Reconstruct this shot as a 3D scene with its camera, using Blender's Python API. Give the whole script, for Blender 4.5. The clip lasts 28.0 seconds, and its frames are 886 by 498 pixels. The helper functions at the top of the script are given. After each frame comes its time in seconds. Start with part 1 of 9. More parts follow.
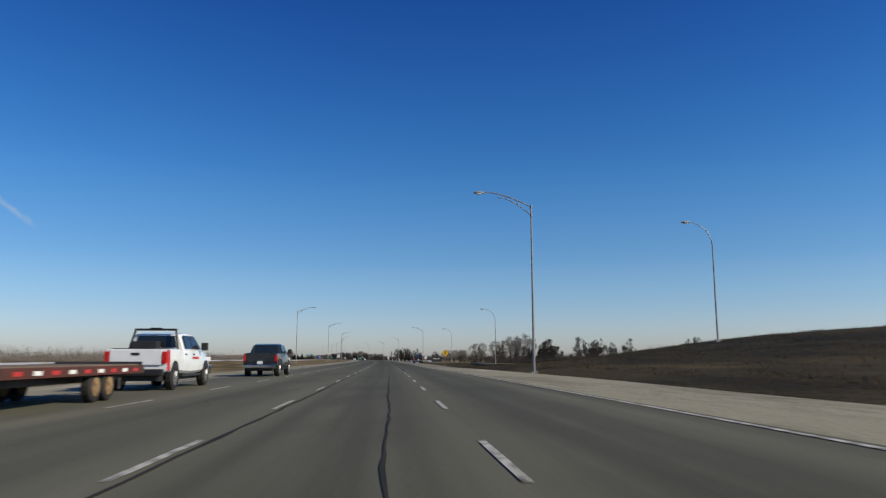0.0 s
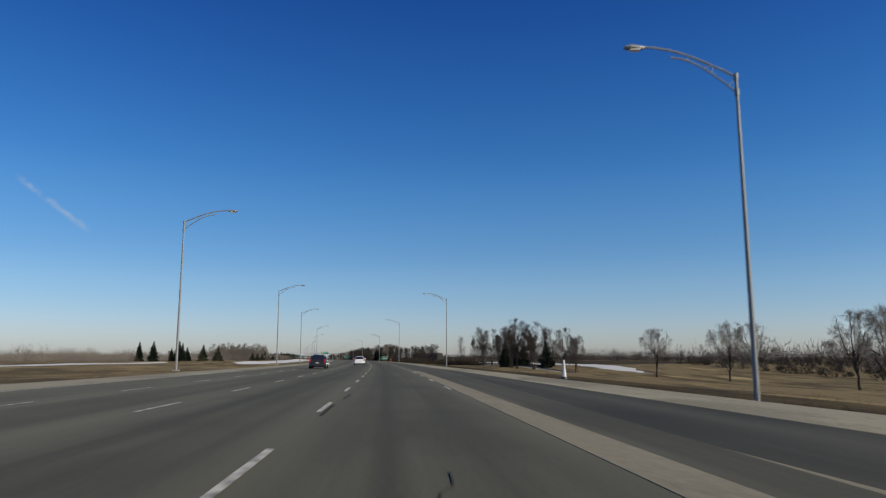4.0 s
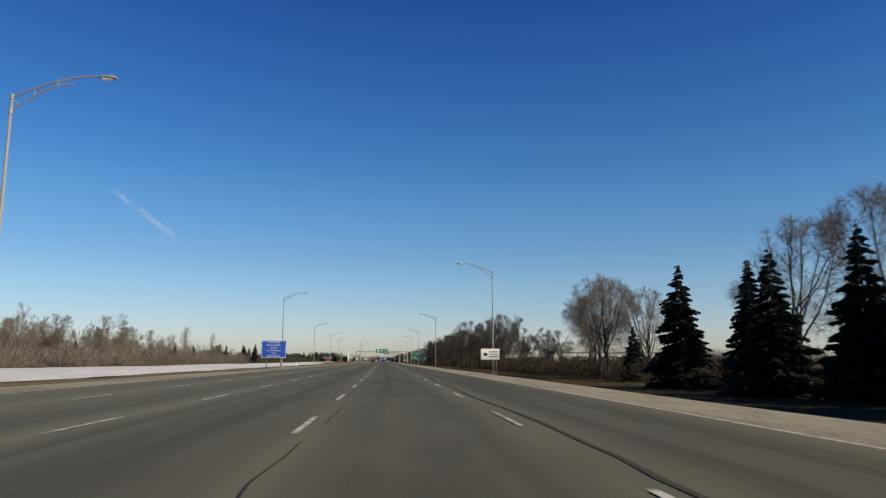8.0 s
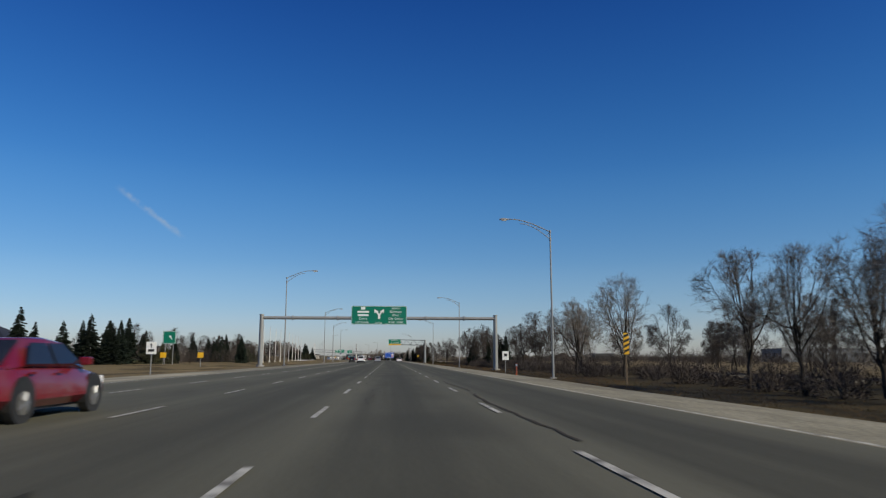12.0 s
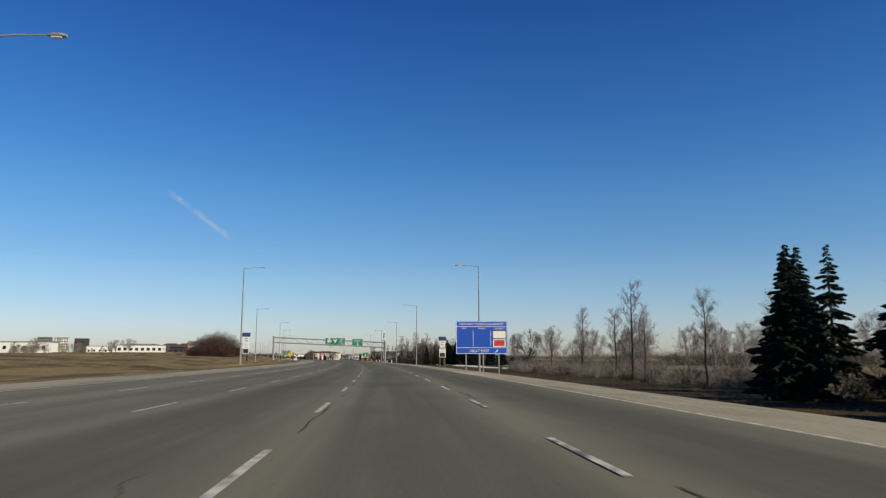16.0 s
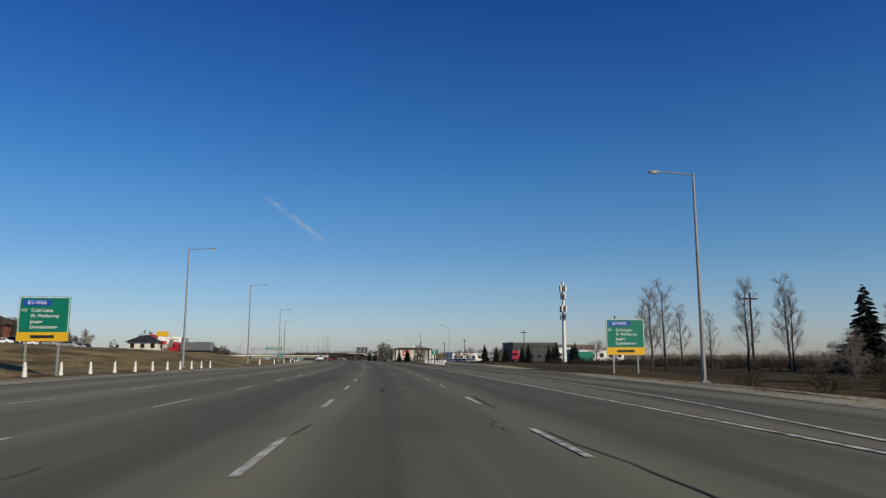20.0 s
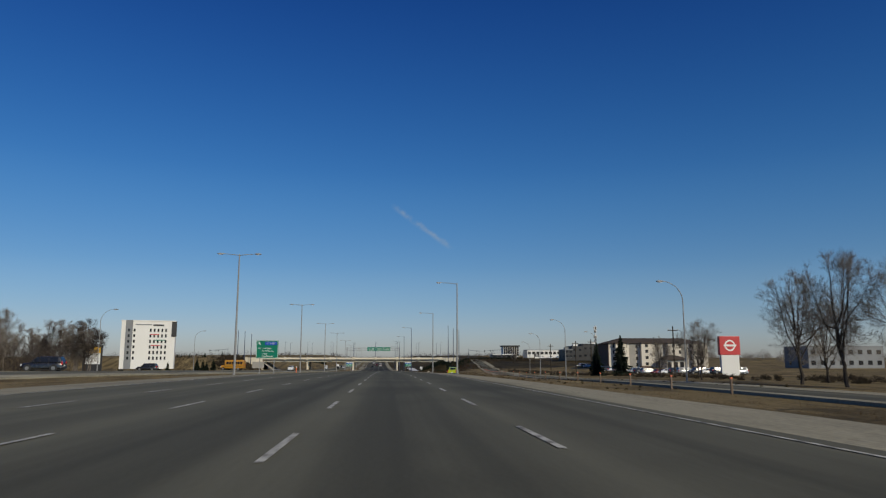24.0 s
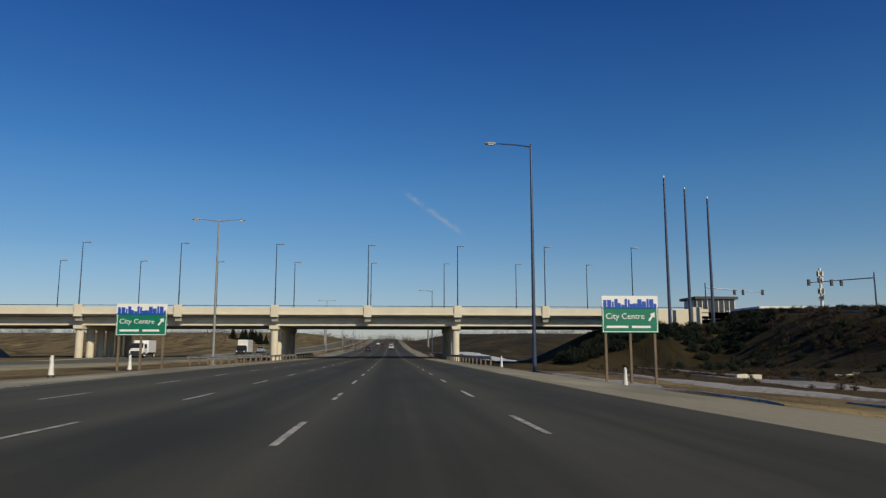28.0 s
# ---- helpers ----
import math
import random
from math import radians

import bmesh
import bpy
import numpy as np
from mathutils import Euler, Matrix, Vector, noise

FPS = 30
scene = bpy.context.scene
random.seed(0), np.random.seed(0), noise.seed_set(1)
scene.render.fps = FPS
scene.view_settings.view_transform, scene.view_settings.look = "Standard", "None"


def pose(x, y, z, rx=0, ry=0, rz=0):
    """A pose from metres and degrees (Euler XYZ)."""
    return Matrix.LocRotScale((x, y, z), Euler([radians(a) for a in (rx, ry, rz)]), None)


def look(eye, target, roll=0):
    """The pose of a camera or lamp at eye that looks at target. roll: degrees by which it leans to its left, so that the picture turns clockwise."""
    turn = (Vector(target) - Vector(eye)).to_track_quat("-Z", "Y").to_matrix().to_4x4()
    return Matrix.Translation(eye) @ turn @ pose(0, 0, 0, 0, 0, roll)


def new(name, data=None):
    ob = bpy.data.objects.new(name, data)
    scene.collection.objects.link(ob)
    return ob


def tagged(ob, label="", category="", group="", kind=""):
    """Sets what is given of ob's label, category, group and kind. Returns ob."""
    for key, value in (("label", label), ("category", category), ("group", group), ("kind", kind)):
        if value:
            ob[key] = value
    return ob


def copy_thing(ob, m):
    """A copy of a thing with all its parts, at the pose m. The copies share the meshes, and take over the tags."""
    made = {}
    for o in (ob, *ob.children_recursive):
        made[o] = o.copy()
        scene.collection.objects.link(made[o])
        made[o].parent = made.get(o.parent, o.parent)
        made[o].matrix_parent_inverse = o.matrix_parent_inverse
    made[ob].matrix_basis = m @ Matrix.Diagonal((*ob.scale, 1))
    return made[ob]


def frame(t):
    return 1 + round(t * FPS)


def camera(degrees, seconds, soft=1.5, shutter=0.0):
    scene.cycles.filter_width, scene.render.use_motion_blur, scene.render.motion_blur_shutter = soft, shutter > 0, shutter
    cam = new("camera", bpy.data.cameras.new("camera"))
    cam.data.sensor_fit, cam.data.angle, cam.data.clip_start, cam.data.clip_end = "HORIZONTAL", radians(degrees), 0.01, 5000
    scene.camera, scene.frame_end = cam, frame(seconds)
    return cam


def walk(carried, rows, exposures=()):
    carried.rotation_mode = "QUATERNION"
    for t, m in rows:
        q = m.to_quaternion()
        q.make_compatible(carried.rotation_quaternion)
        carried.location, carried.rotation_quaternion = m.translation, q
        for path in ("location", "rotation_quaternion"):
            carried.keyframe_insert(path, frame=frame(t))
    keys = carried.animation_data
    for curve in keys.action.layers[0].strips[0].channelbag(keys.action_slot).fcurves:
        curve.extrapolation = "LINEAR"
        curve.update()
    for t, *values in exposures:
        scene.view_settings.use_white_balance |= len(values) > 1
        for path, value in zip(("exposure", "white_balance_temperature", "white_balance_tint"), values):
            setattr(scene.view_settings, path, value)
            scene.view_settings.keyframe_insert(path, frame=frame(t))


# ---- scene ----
cam = camera(64.0, 28.0, soft=1.25, shutter=0.05)

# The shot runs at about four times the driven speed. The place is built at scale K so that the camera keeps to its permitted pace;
# every size below is in true metres.
K = 0.315
# time and distance along the road, metres
RUN = ((-6, -702),) + ((0, 0.0), (1, 120.6), (6, 716.3), (7, 832.6), (8, 949.9), (9, 1066.6), (10, 1184.6), (11, 1299.9), (12, 1415.6), (15, 1757.9), (16, 1864.6), (17, 1967.5), (18, 2063.3), (19, 2160.8), (20, 2259.3), (24, 2645.0), (25, 2740.3), (26, 2836.3), (27, 2933.7), (28, 3031.1)) + ((50, 3031.1 + 97 * 22),)
# heading of the road by time, degrees to the left
HEAD = ((-9, -0.6), (0, -0.6), (1, 0), (2, 0.6), (3, 1.6), (3.5, 2.0), (5.5, 5.4), (6.5, 7.0), (7.5, 8.2), (8.5, 9.6), (9.5, 9.6), (11, 9.2),
        (12.5, 9.4), (14.5, 9.9), (15.5, 11.4), (16.5, 14.4), (17.5, 17.0), (18, 18.0), (18.5, 18.3), (19.5, 19.0), (20.5, 21.5),
        (21.5, 23.6), (23.5, 29.4), (24, 30.6), (25, 31.0), (26, 31.1), (28, 31.4), (50, 31.4))

_t = np.arange(-6, 50, 0.02)
_w = np.hanning(61)
_w /= _w.sum()
_v = np.gradient(np.interp(_t, *zip(*RUN)), 0.02)
_v = np.convolve(np.pad(_v, 30, mode="edge"), _w, mode="valid")
_s = np.cumsum(_v) * 0.02
_s -= np.interp(0, _t, _s)
_h = np.convolve(np.pad(np.interp(_t, *zip(*HEAD)), 30, mode="edge"), _w, mode="valid")
_x = np.cumsum(-np.sin(np.radians(_h)) * _v * 0.02)
_y = np.cumsum(np.cos(np.radians(_h)) * _v * 0.02)
_x -= np.interp(0, _t, _x)
_y -= np.interp(0, _t, _y)


def S(t):
    """Distance along the road at which the camera is at t seconds."""
    return float(np.interp(t, _t, _s))


def head(s):
    return float(np.interp(s, _s, _h))


_g = np.arange(-1000, 5000, 5.0)
_f = np.clip((_g - 2655) / 115, 0, 1)
_e = np.clip((_g - 3380) / 150, 0, 1)
_dip = np.cumsum(-0.0105 * (_f * _f * (3 - 2 * _f)) * (1 - _e * _e * (3 - 2 * _e))) * 5.0


def rise(s):
    """Height of the road itself: level, then dipping to the bridge and climbing a long grade beyond it."""
    return float(np.interp(s, (3050, 3150, 3190, 3330, 3500, 3650, 3800), (0, 0.6, 1.0, 4.2, 9.5, 13.5, 14.5)) + np.interp(s, _g, _dip))


def R(s, d, z=0.0):
    """World place s metres along the road, d metres to the right of the lane line."""
    a = radians(head(s))
    return Vector((np.interp(s, _s, _x) + d * math.cos(a), np.interp(s, _s, _y) + d * math.sin(a), z + rise(s))) * K


def at(s, d, z=0.0, turn=0.0):
    """Pose on the road's grid: local y runs along the road."""
    return Matrix.LocRotScale(R(s, d, z), Euler((0, 0, radians(head(s) + turn))), None)


def side(t):
    """The camera's distance from the lane line; it drifts over one lane at first."""
    return float(np.interp(t, (0, 0.5, 1.0, 1.5, 2.5), (-1.2, 0.0, 1.25, 1.4, 1.38)))


EYE = 1.06
YAW = -4.2
TILT = ((0, 8.8), (1, 8.8), (3, 8.8), (6, 8.75), (8, 8.95), (10, 8.75), (12, 8.8), (15, 8.75), (17, 8.8), (20, 8.75), (21.5, 8.8), (24, 9.1), (25, 9.1), (26, 9.0),
        (27, 8.9), (28, 8.6))
path = []
for i in range(57):
    t = i / 2
    p = R(S(t), side(t), EYE)
    path.append((t, pose(p.x, p.y, p.z, 90 + float(np.interp(t, *zip(*TILT))) + math.degrees((np.interp(S(t) + 5, _g, _dip) - np.interp(S(t) - 5, _g, _dip)) / 10), 0, head(S(t)) + YAW)))
# the camera dims, brightens and tints its picture on the way
walk(cam, path, ((0, 0.05, 6420, 10), (1, -0.15, 6290, 10), (2, -0.22, 6190, 10), (3, -0.01, 6520, 10), (3.5, 0.03, 6520, 10), (6, -0.27, 6200, 10), (7, 0.02, 6640, 10), (8, 0.17, 7200, 10), (9, -0.32, 6480, 10), (10, -0.3, 6290, 10), (11, 0.1, 6990, 10), (12, -0.14, 6400, 10), (14.5, 0.02, 6620, 10), (15, -0.12, 6440, 10), (16, 0.17, 6980, 10), (17, -0.05, 6590, 10), (18, 0, 6760, 10), (19, -0.2, 6420, 10), (20, -0.16, 6590, 10), (21, -0.22, 6500, 10), (24, -0.5, 6420, 10), (25, -0.45, 6330, 10), (26, -0.42, 6630, 10), (27, -0.4, 6640, 10), (28, -0.32, 6900, 10)))

# ---- light ----
world = bpy.data.worlds.new("sky")
scene.world = world
world.use_nodes = True
wn, wl = world.node_tree.nodes, world.node_tree.links
sky = wn.new("ShaderNodeTexSky")
sky.sky_type, sky.sun_disc, sky.sun_elevation, sky.sun_rotation = "NISHITA", False, radians(31), radians(115)
sky.altitude, sky.air_density, sky.dust_density, sky.ozone_density = 660, 1.0, 1.2, 1.2
# pale spring haze low down, deep blue overhead
up_way = wn.new("ShaderNodeTexCoord")
split = wn.new("ShaderNodeSeparateXYZ")
wl.new(up_way.outputs["Generated"], split.inputs[0])
haze = wn.new("ShaderNodeValToRGB")
haze.color_ramp.interpolation = "CARDINAL"
wl.new(split.outputs[2], haze.inputs[0])
for place, colour in ((0.0, (1.16, 1.2, 1.58)), (1.0, (0.085, 0.345, 0.95)), (0.5, (0.125, 0.505, 1.27)), (0.06, (0.93, 1.12, 1.47)), (0.13, (0.66, 1.02, 1.4)), (0.26, (0.345, 0.87, 1.44))):
    stop = haze.color_ramp.elements.new(place) if place not in (0.0, 1.0) else haze.color_ramp.elements[0 if place == 0.0 else -1]
    stop.position, stop.color = place, (*(v / 1.5 for v in colour), 1)
brighten = wn.new("ShaderNodeVectorMath")
brighten.operation = "SCALE"
brighten.inputs["Scale"].default_value = 1.5
wl.new(haze.outputs[0], brighten.inputs[0])
tint = wn.new("ShaderNodeMix")
tint.data_type, tint.blend_type = "RGBA", "MULTIPLY"
tint.inputs[0].default_value = 1.0
wl.new(sky.outputs[0], tint.inputs[6])
wl.new(brighten.outputs[0], tint.inputs[7])
# low down the sky is a little paler on the sun's side
slope = wn.new("ShaderNodeMath")
slope.operation = "MULTIPLY_ADD"
slope.inputs[1].default_value, slope.inputs[2].default_value = -0.36, 0.13
wl.new(split.outputs[2], slope.inputs[0])
paler = wn.new("ShaderNodeMath")
paler.operation = "MULTIPLY_ADD"
paler.inputs[2].default_value = 1.0
wl.new(split.outputs[0], paler.inputs[0])
wl.new(slope.outputs[0], paler.inputs[1])
sideways = wn.new("ShaderNodeVectorMath")
sideways.operation = "SCALE"
wl.new(tint.outputs[2], sideways.inputs[0])
wl.new(paler.outputs[0], sideways.inputs["Scale"])
# one thin vapour trail high in the north-west
trail_a, trail_b = Vector((-0.4895, 0.8455, 0.2135)), Vector((-0.4285, 0.8885, 0.1615))


def dot_with(v):
    d = wn.new("ShaderNodeVectorMath")
    d.operation = "DOT_PRODUCT"
    d.inputs[1].default_value = v.normalized()
    wl.new(up_way.outputs["Generated"], d.inputs[0])
    return d.outputs["Value"]


def ramp01(socket, lo, hi):
    r = wn.new("ShaderNodeMapRange")
    r.interpolation_type = "SMOOTHSTEP"
    r.inputs["From Min"].default_value, r.inputs["From Max"].default_value = lo, hi
    wl.new(socket, r.inputs["Value"])
    return r.outputs[0]


def maths(op, a, b=None):
    m = wn.new("ShaderNodeMath")
    m.operation = op
    for i, v in enumerate((a, b)):
        if isinstance(v, float):
            m.inputs[i].default_value = v
        elif v is not None:
            wl.new(v, m.inputs[i])
    return m.outputs[0]


fray = wn.new("ShaderNodeTexNoise")
fray.inputs["Scale"].default_value, fray.inputs["Detail"].default_value = 60.0, 4.0
wl.new(up_way.outputs["Generated"], fray.inputs["Vector"])
off_line = maths("ABSOLUTE", maths("ADD", dot_with(trail_a.cross(trail_b)), maths("MULTIPLY", maths("SUBTRACT", fray.outputs["Fac"], 0.5), 0.008)))
wisp = maths("MULTIPLY", ramp01(off_line, 0.006, 0.0), ramp01(dot_with(trail_a + trail_b), 0.9984, 0.99955))
wisp = maths("MULTIPLY", maths("MULTIPLY", wisp, ramp01(fray.outputs["Fac"], 0.3, 0.7)), 0.5)
trail = wn.new("ShaderNodeMix")
trail.data_type = "RGBA"
trail.inputs[7].default_value = (5.2, 6.2, 7.2, 1)
wl.new(wisp, trail.inputs[0])
wl.new(sideways.outputs[0], trail.inputs[6])
wl.new(trail.outputs[2], wn["Background"].inputs[0])
wn["Background"].inputs[1].default_value = 0.078
sun = new("sun", bpy.data.lights.new("sun", "SUN"))
sun.data.energy, sun.data.angle, sun.data.color = 5.0, radians(0.5), (1.0, 0.9, 0.68)
sun.matrix_world = look((0, 0, 0), (-0.777, 0.363, -0.515))


# ---- materials ----
def nodes(name, rough=0.8, metal=0.0):
    m = bpy.data.materials.new(name)
    m.use_nodes = True
    b = m.node_tree.nodes["Principled BSDF"]
    b.inputs["Roughness"].default_value, b.inputs["Metallic"].default_value = rough, metal
    return m, m.node_tree.nodes, m.node_tree.links, b


def noise_tex(n, l, coord, scale, detail=4.0, stretch=None):
    if stretch:
        mp = n.new("ShaderNodeMapping")
        mp.inputs["Scale"].default_value = stretch
        l.new(coord, mp.inputs[0])
        coord = mp.outputs[0]
    t = n.new("ShaderNodeTexNoise")
    t.inputs["Scale"].default_value, t.inputs["Detail"].default_value = scale, detail
    l.new(coord, t.inputs["Vector"])
    return t.outputs["Fac"]


def blend(n, l, fac, a, b, lo=0.35, hi=0.65):
    """Colour a to b by a factor stretched from lo to hi; a and b are colours or sockets."""
    r = n.new("ShaderNodeMapRange")
    r.inputs["From Min"].default_value, r.inputs["From Max"].default_value = lo, hi
    l.new(fac, r.inputs["Value"])
    x = n.new("ShaderNodeMix")
    x.data_type = "RGBA"
    l.new(r.outputs[0], x.inputs[0])
    for socket, v in ((x.inputs[6], a), (x.inputs[7], b)):
        if isinstance(v, tuple):
            socket.default_value = (*v, 1)
        else:
            l.new(v, socket)
    return x.outputs[2]


def bump(n, l, b, fac, strength=0.3, dist=0.02):
    p = n.new("ShaderNodeBump")
    p.inputs["Strength"].default_value, p.inputs["Distance"].default_value = strength, dist
    l.new(fac, p.inputs["Height"])
    l.new(p.outputs[0], b.inputs["Normal"])


def surface(name, c1, c2, rough=0.7, metal=0.0, fine=30.0, broad=1.5, relief=0.2, each=0.0):
    """A surface in two tones: broad stains and fine grain, in the object's own metres."""
    m, n, l, b = nodes(name, rough, metal)
    co = n.new("ShaderNodeTexCoord").outputs["Object"]
    if rough >= 0.85:
        b.inputs["Specular IOR Level"].default_value = 0.15
    f, g = noise_tex(n, l, co, fine, 3), noise_tex(n, l, co, broad, 4)
    dark = tuple(c * 0.82 for c in c1)
    col = blend(n, l, g, blend(n, l, f, c1, dark), c2)
    if each:
        info = n.new("ShaderNodeObjectInfo")
        hs = n.new("ShaderNodeHueSaturation")
        mr = n.new("ShaderNodeMapRange")
        mr.inputs["To Min"].default_value, mr.inputs["To Max"].default_value = 1 - each, 1 + each
        l.new(info.outputs["Random"], mr.inputs["Value"])
        l.new(mr.outputs[0], hs.inputs["Value"])
        l.new(col, hs.inputs["Color"])
        col = hs.outputs[0]
    l.new(col, b.inputs["Base Color"])
    if relief:
        bump(n, l, b, f, relief, 0.01)
    return m


def road_coord(n):
    """The road's own grid: x runs along the road, y across it, in metres."""
    u = n.new("ShaderNodeUVMap")
    u.uv_map = "grid"
    return u.outputs[0]


def asphalt(name, c, worn, ages=()):
    """Old pavement: dark wheel paths, dust strips along the lane joints, far lanes painted paler for grazing sheen;
    some stretches are of another age (start, end, gain).
    """
    m, n, l, b = nodes(name, 0.85)
    b.inputs["Specular IOR Level"].default_value = 0.16
    co = road_coord(n)
    axes = n.new("ShaderNodeSeparateXYZ")
    l.new(co, axes.inputs[0])

    def calc(op, *vals):
        k = n.new("ShaderNodeMath")
        k.operation = op
        for i, v in enumerate(vals):
            if isinstance(v, (int, float)):
                k.inputs[i].default_value = v
            else:
                l.new(v, k.inputs[i])
        return k.outputs[0]

    grain = noise_tex(n, l, co, 14.0, 5)
    long_streak = noise_tex(n, l, co, 1.0, 5, (0.03, 1.6, 1))
    tracks = noise_tex(n, l, co, 1.0, 2, (0.004, 1.15, 1))
    patch = noise_tex(n, l, co, 0.09, 5)
    blotch = noise_tex(n, l, co, 0.5, 6, (0.35, 1.0, 1))
    dark = tuple(v * 0.6 for v in c)
    dusty = tuple(v * 1.55 for v in worn)
    col = blend(n, l, long_streak, c, worn, 0.38, 0.66)
    col = blend(n, l, tracks, col, dark, 0.48, 0.75)
    col = blend(n, l, patch, dark, col, 0.26, 0.46)
    col = blend(n, l, blotch, tuple(v * 0.85 for v in c), col, 0.3, 0.55)
    # dust along the lane joints; lanes nearest the median painted paler for grazing sheen
    joint = calc("POWER", calc("MULTIPLY_ADD", calc("COSINE", calc("MULTIPLY", axes.outputs[1], 2 * math.pi / 3.65)), 0.5, 0.5), 3.0)
    far = n.new("ShaderNodeMapRange")
    far.inputs["From Min"].default_value, far.inputs["From Max"].default_value = -2.0, -8.0
    l.new(axes.outputs[1], far.inputs["Value"])
    dust = calc("MULTIPLY", calc("ADD", calc("MULTIPLY", joint, 0.75), calc("MULTIPLY", far.outputs[0], 0.55)), calc("MULTIPLY_ADD", noise_tex(n, l, co, 1.0, 5, (0.02, 0.9, 1)), 1.6, -0.1))
    col = blend(n, l, dust, col, dusty, 0.0, 1.0)
    speck = blend(n, l, grain, tuple(v * 0.7 for v in c), worn, 0.3, 0.7)
    mix = n.new("ShaderNodeMix")
    mix.data_type = "RGBA"
    mix.inputs[0].default_value = 0.25
    l.new(col, mix.inputs[6])
    l.new(speck, mix.inputs[7])
    out = mix.outputs[2]
    for a, z, gain in ages:
        age = calc("MULTIPLY", calc("MINIMUM", calc("MAXIMUM", calc("DIVIDE", calc("SUBTRACT", axes.outputs[0], a), 60.0), 0.0), 1.0),
                   calc("MINIMUM", calc("MAXIMUM", calc("DIVIDE", calc("SUBTRACT", z, axes.outputs[0]), 90.0), 0.0), 1.0))
        hs = n.new("ShaderNodeHueSaturation")
        l.new(calc("MULTIPLY_ADD", age, gain, 1.0), hs.inputs["Value"])
        l.new(out, hs.inputs["Color"])
        out = hs.outputs[0]
    l.new(out, b.inputs["Base Color"])
    bump(n, l, b, grain, 0.25, 0.006)
    return m


def earth(name, pairs, rough=0.95, scale=1.0, relief=0.6, lo=0.38, hi=1.3, mottle=0.0):
    """Ground cover: pairs of colours mixed at a broad, a middle and a fine scale."""
    m, n, l, b = nodes(name, rough)
    b.inputs["Specular IOR Level"].default_value = 0.12
    co = road_coord(n)
    (a1, a2), (b1, b2) = pairs
    fine = noise_tex(n, l, co, 2.6 * scale, 6)
    mid = noise_tex(n, l, co, 0.33 * scale, 5, (0.5, 1.3, 1))
    wide = noise_tex(n, l, co, 0.035 * scale, 4, (0.5, 1.6, 1))
    col = blend(n, l, wide, blend(n, l, mid, a1, a2, 0.4, 0.62), blend(n, l, fine, b1, b2, 0.35, 0.65), 0.42, 0.6)
    shade = blend(n, l, fine, (lo, lo, lo), (hi, hi, hi), 0.3, 0.72)
    if mottle:
        a, z = 1 - mottle, 1 + 0.6 * mottle
        shade = blend(n, l, noise_tex(n, l, co, 0.16, 6, (0.35, 1.5, 1)), shade, blend(n, l, fine, (lo * a, lo * a, lo * a), (hi * a, hi * a, hi * a), 0.3, 0.72), 0.5, 0.6)
        shade = blend(n, l, noise_tex(n, l, co, 0.11, 5, (0.3, 1.7, 1)), shade, (hi * z, hi * z, hi * z), 0.58, 0.72)
    mul = n.new("ShaderNodeMix")
    mul.data_type, mul.blend_type = "RGBA", "MULTIPLY"
    mul.inputs[0].default_value = 1.0
    l.new(col, mul.inputs[6])
    l.new(shade, mul.inputs[7])
    l.new(mul.outputs[2], b.inputs["Base Color"])
    bump(n, l, b, fine, relief, 0.06)
    return m


def paint_worn(name, c, road):
    """Road paint, worn through to the road in places."""
    m, n, l, b = nodes(name, 0.6)
    co = road_coord(n)
    w = noise_tex(n, l, co, 3.0, 6)
    l.new(blend(n, l, w, road, c, 0.38, 0.56), b.inputs["Base Color"])
    return m


def gloss(name, c, rough=0.25, coat=0.6, metal=0.0):
    """Vehicle paint with a clear coat and road dust low on it."""
    m, n, l, b = nodes(name, rough, metal)
    co = n.new("ShaderNodeTexCoord").outputs["Object"]
    g = noise_tex(n, l, co, 2.0, 5)
    l.new(blend(n, l, g, c, tuple(0.85 * v + 0.02 for v in c), 0.45, 0.7), b.inputs["Base Color"])
    b.inputs["Coat Weight"].default_value = coat
    return m


def lamp_glass(name, c, strength=0.0):
    m, n, l, b = nodes(name, 0.15)
    b.inputs["Base Color"].default_value = (*c, 1)
    if strength:
        b.inputs["Emission Color"].default_value = (*c, 1)
        b.inputs["Emission Strength"].default_value = strength
    return m


ASPHALT = asphalt("old_asphalt", (0.067, 0.0645, 0.047), (0.103, 0.0985, 0.072), ((1740, 2640, 0.18), (70, 520, -0.25)))
FRESH = asphalt("newer_asphalt", (0.038, 0.0365, 0.028), (0.062, 0.0595, 0.045))
GRAVEL = earth("gravel_shoulder", (((0.3, 0.276, 0.205), (0.235, 0.216, 0.16)), ((0.335, 0.308, 0.23), (0.245, 0.225, 0.168))), 0.95, 3.0, 0.15, 0.58, 1.2, 0.22)
WEDGE = earth("sandy_grey_pavement", (((0.15, 0.138, 0.105), (0.12, 0.11, 0.084)), ((0.17, 0.157, 0.12), (0.125, 0.115, 0.088))), 0.95, 3.0, 0.08, 0.65, 1.18)
DUSTY = earth("dusty_paved_wedge", (((0.23, 0.208, 0.155), (0.18, 0.163, 0.121)), ((0.25, 0.228, 0.17), (0.19, 0.172, 0.128))), 0.95, 3.0, 0.08, 0.7, 1.13)
GRASS = earth("dormant_grass", (((0.042, 0.032, 0.013), (0.025, 0.021, 0.009)), ((0.098, 0.07, 0.028), (0.047, 0.036, 0.015))), mottle=0.4)
FIELD = earth("dry_tan_grass", (((0.2, 0.15, 0.072), (0.115, 0.086, 0.042)), ((0.26, 0.198, 0.098), (0.13, 0.098, 0.047))), mottle=0.5)
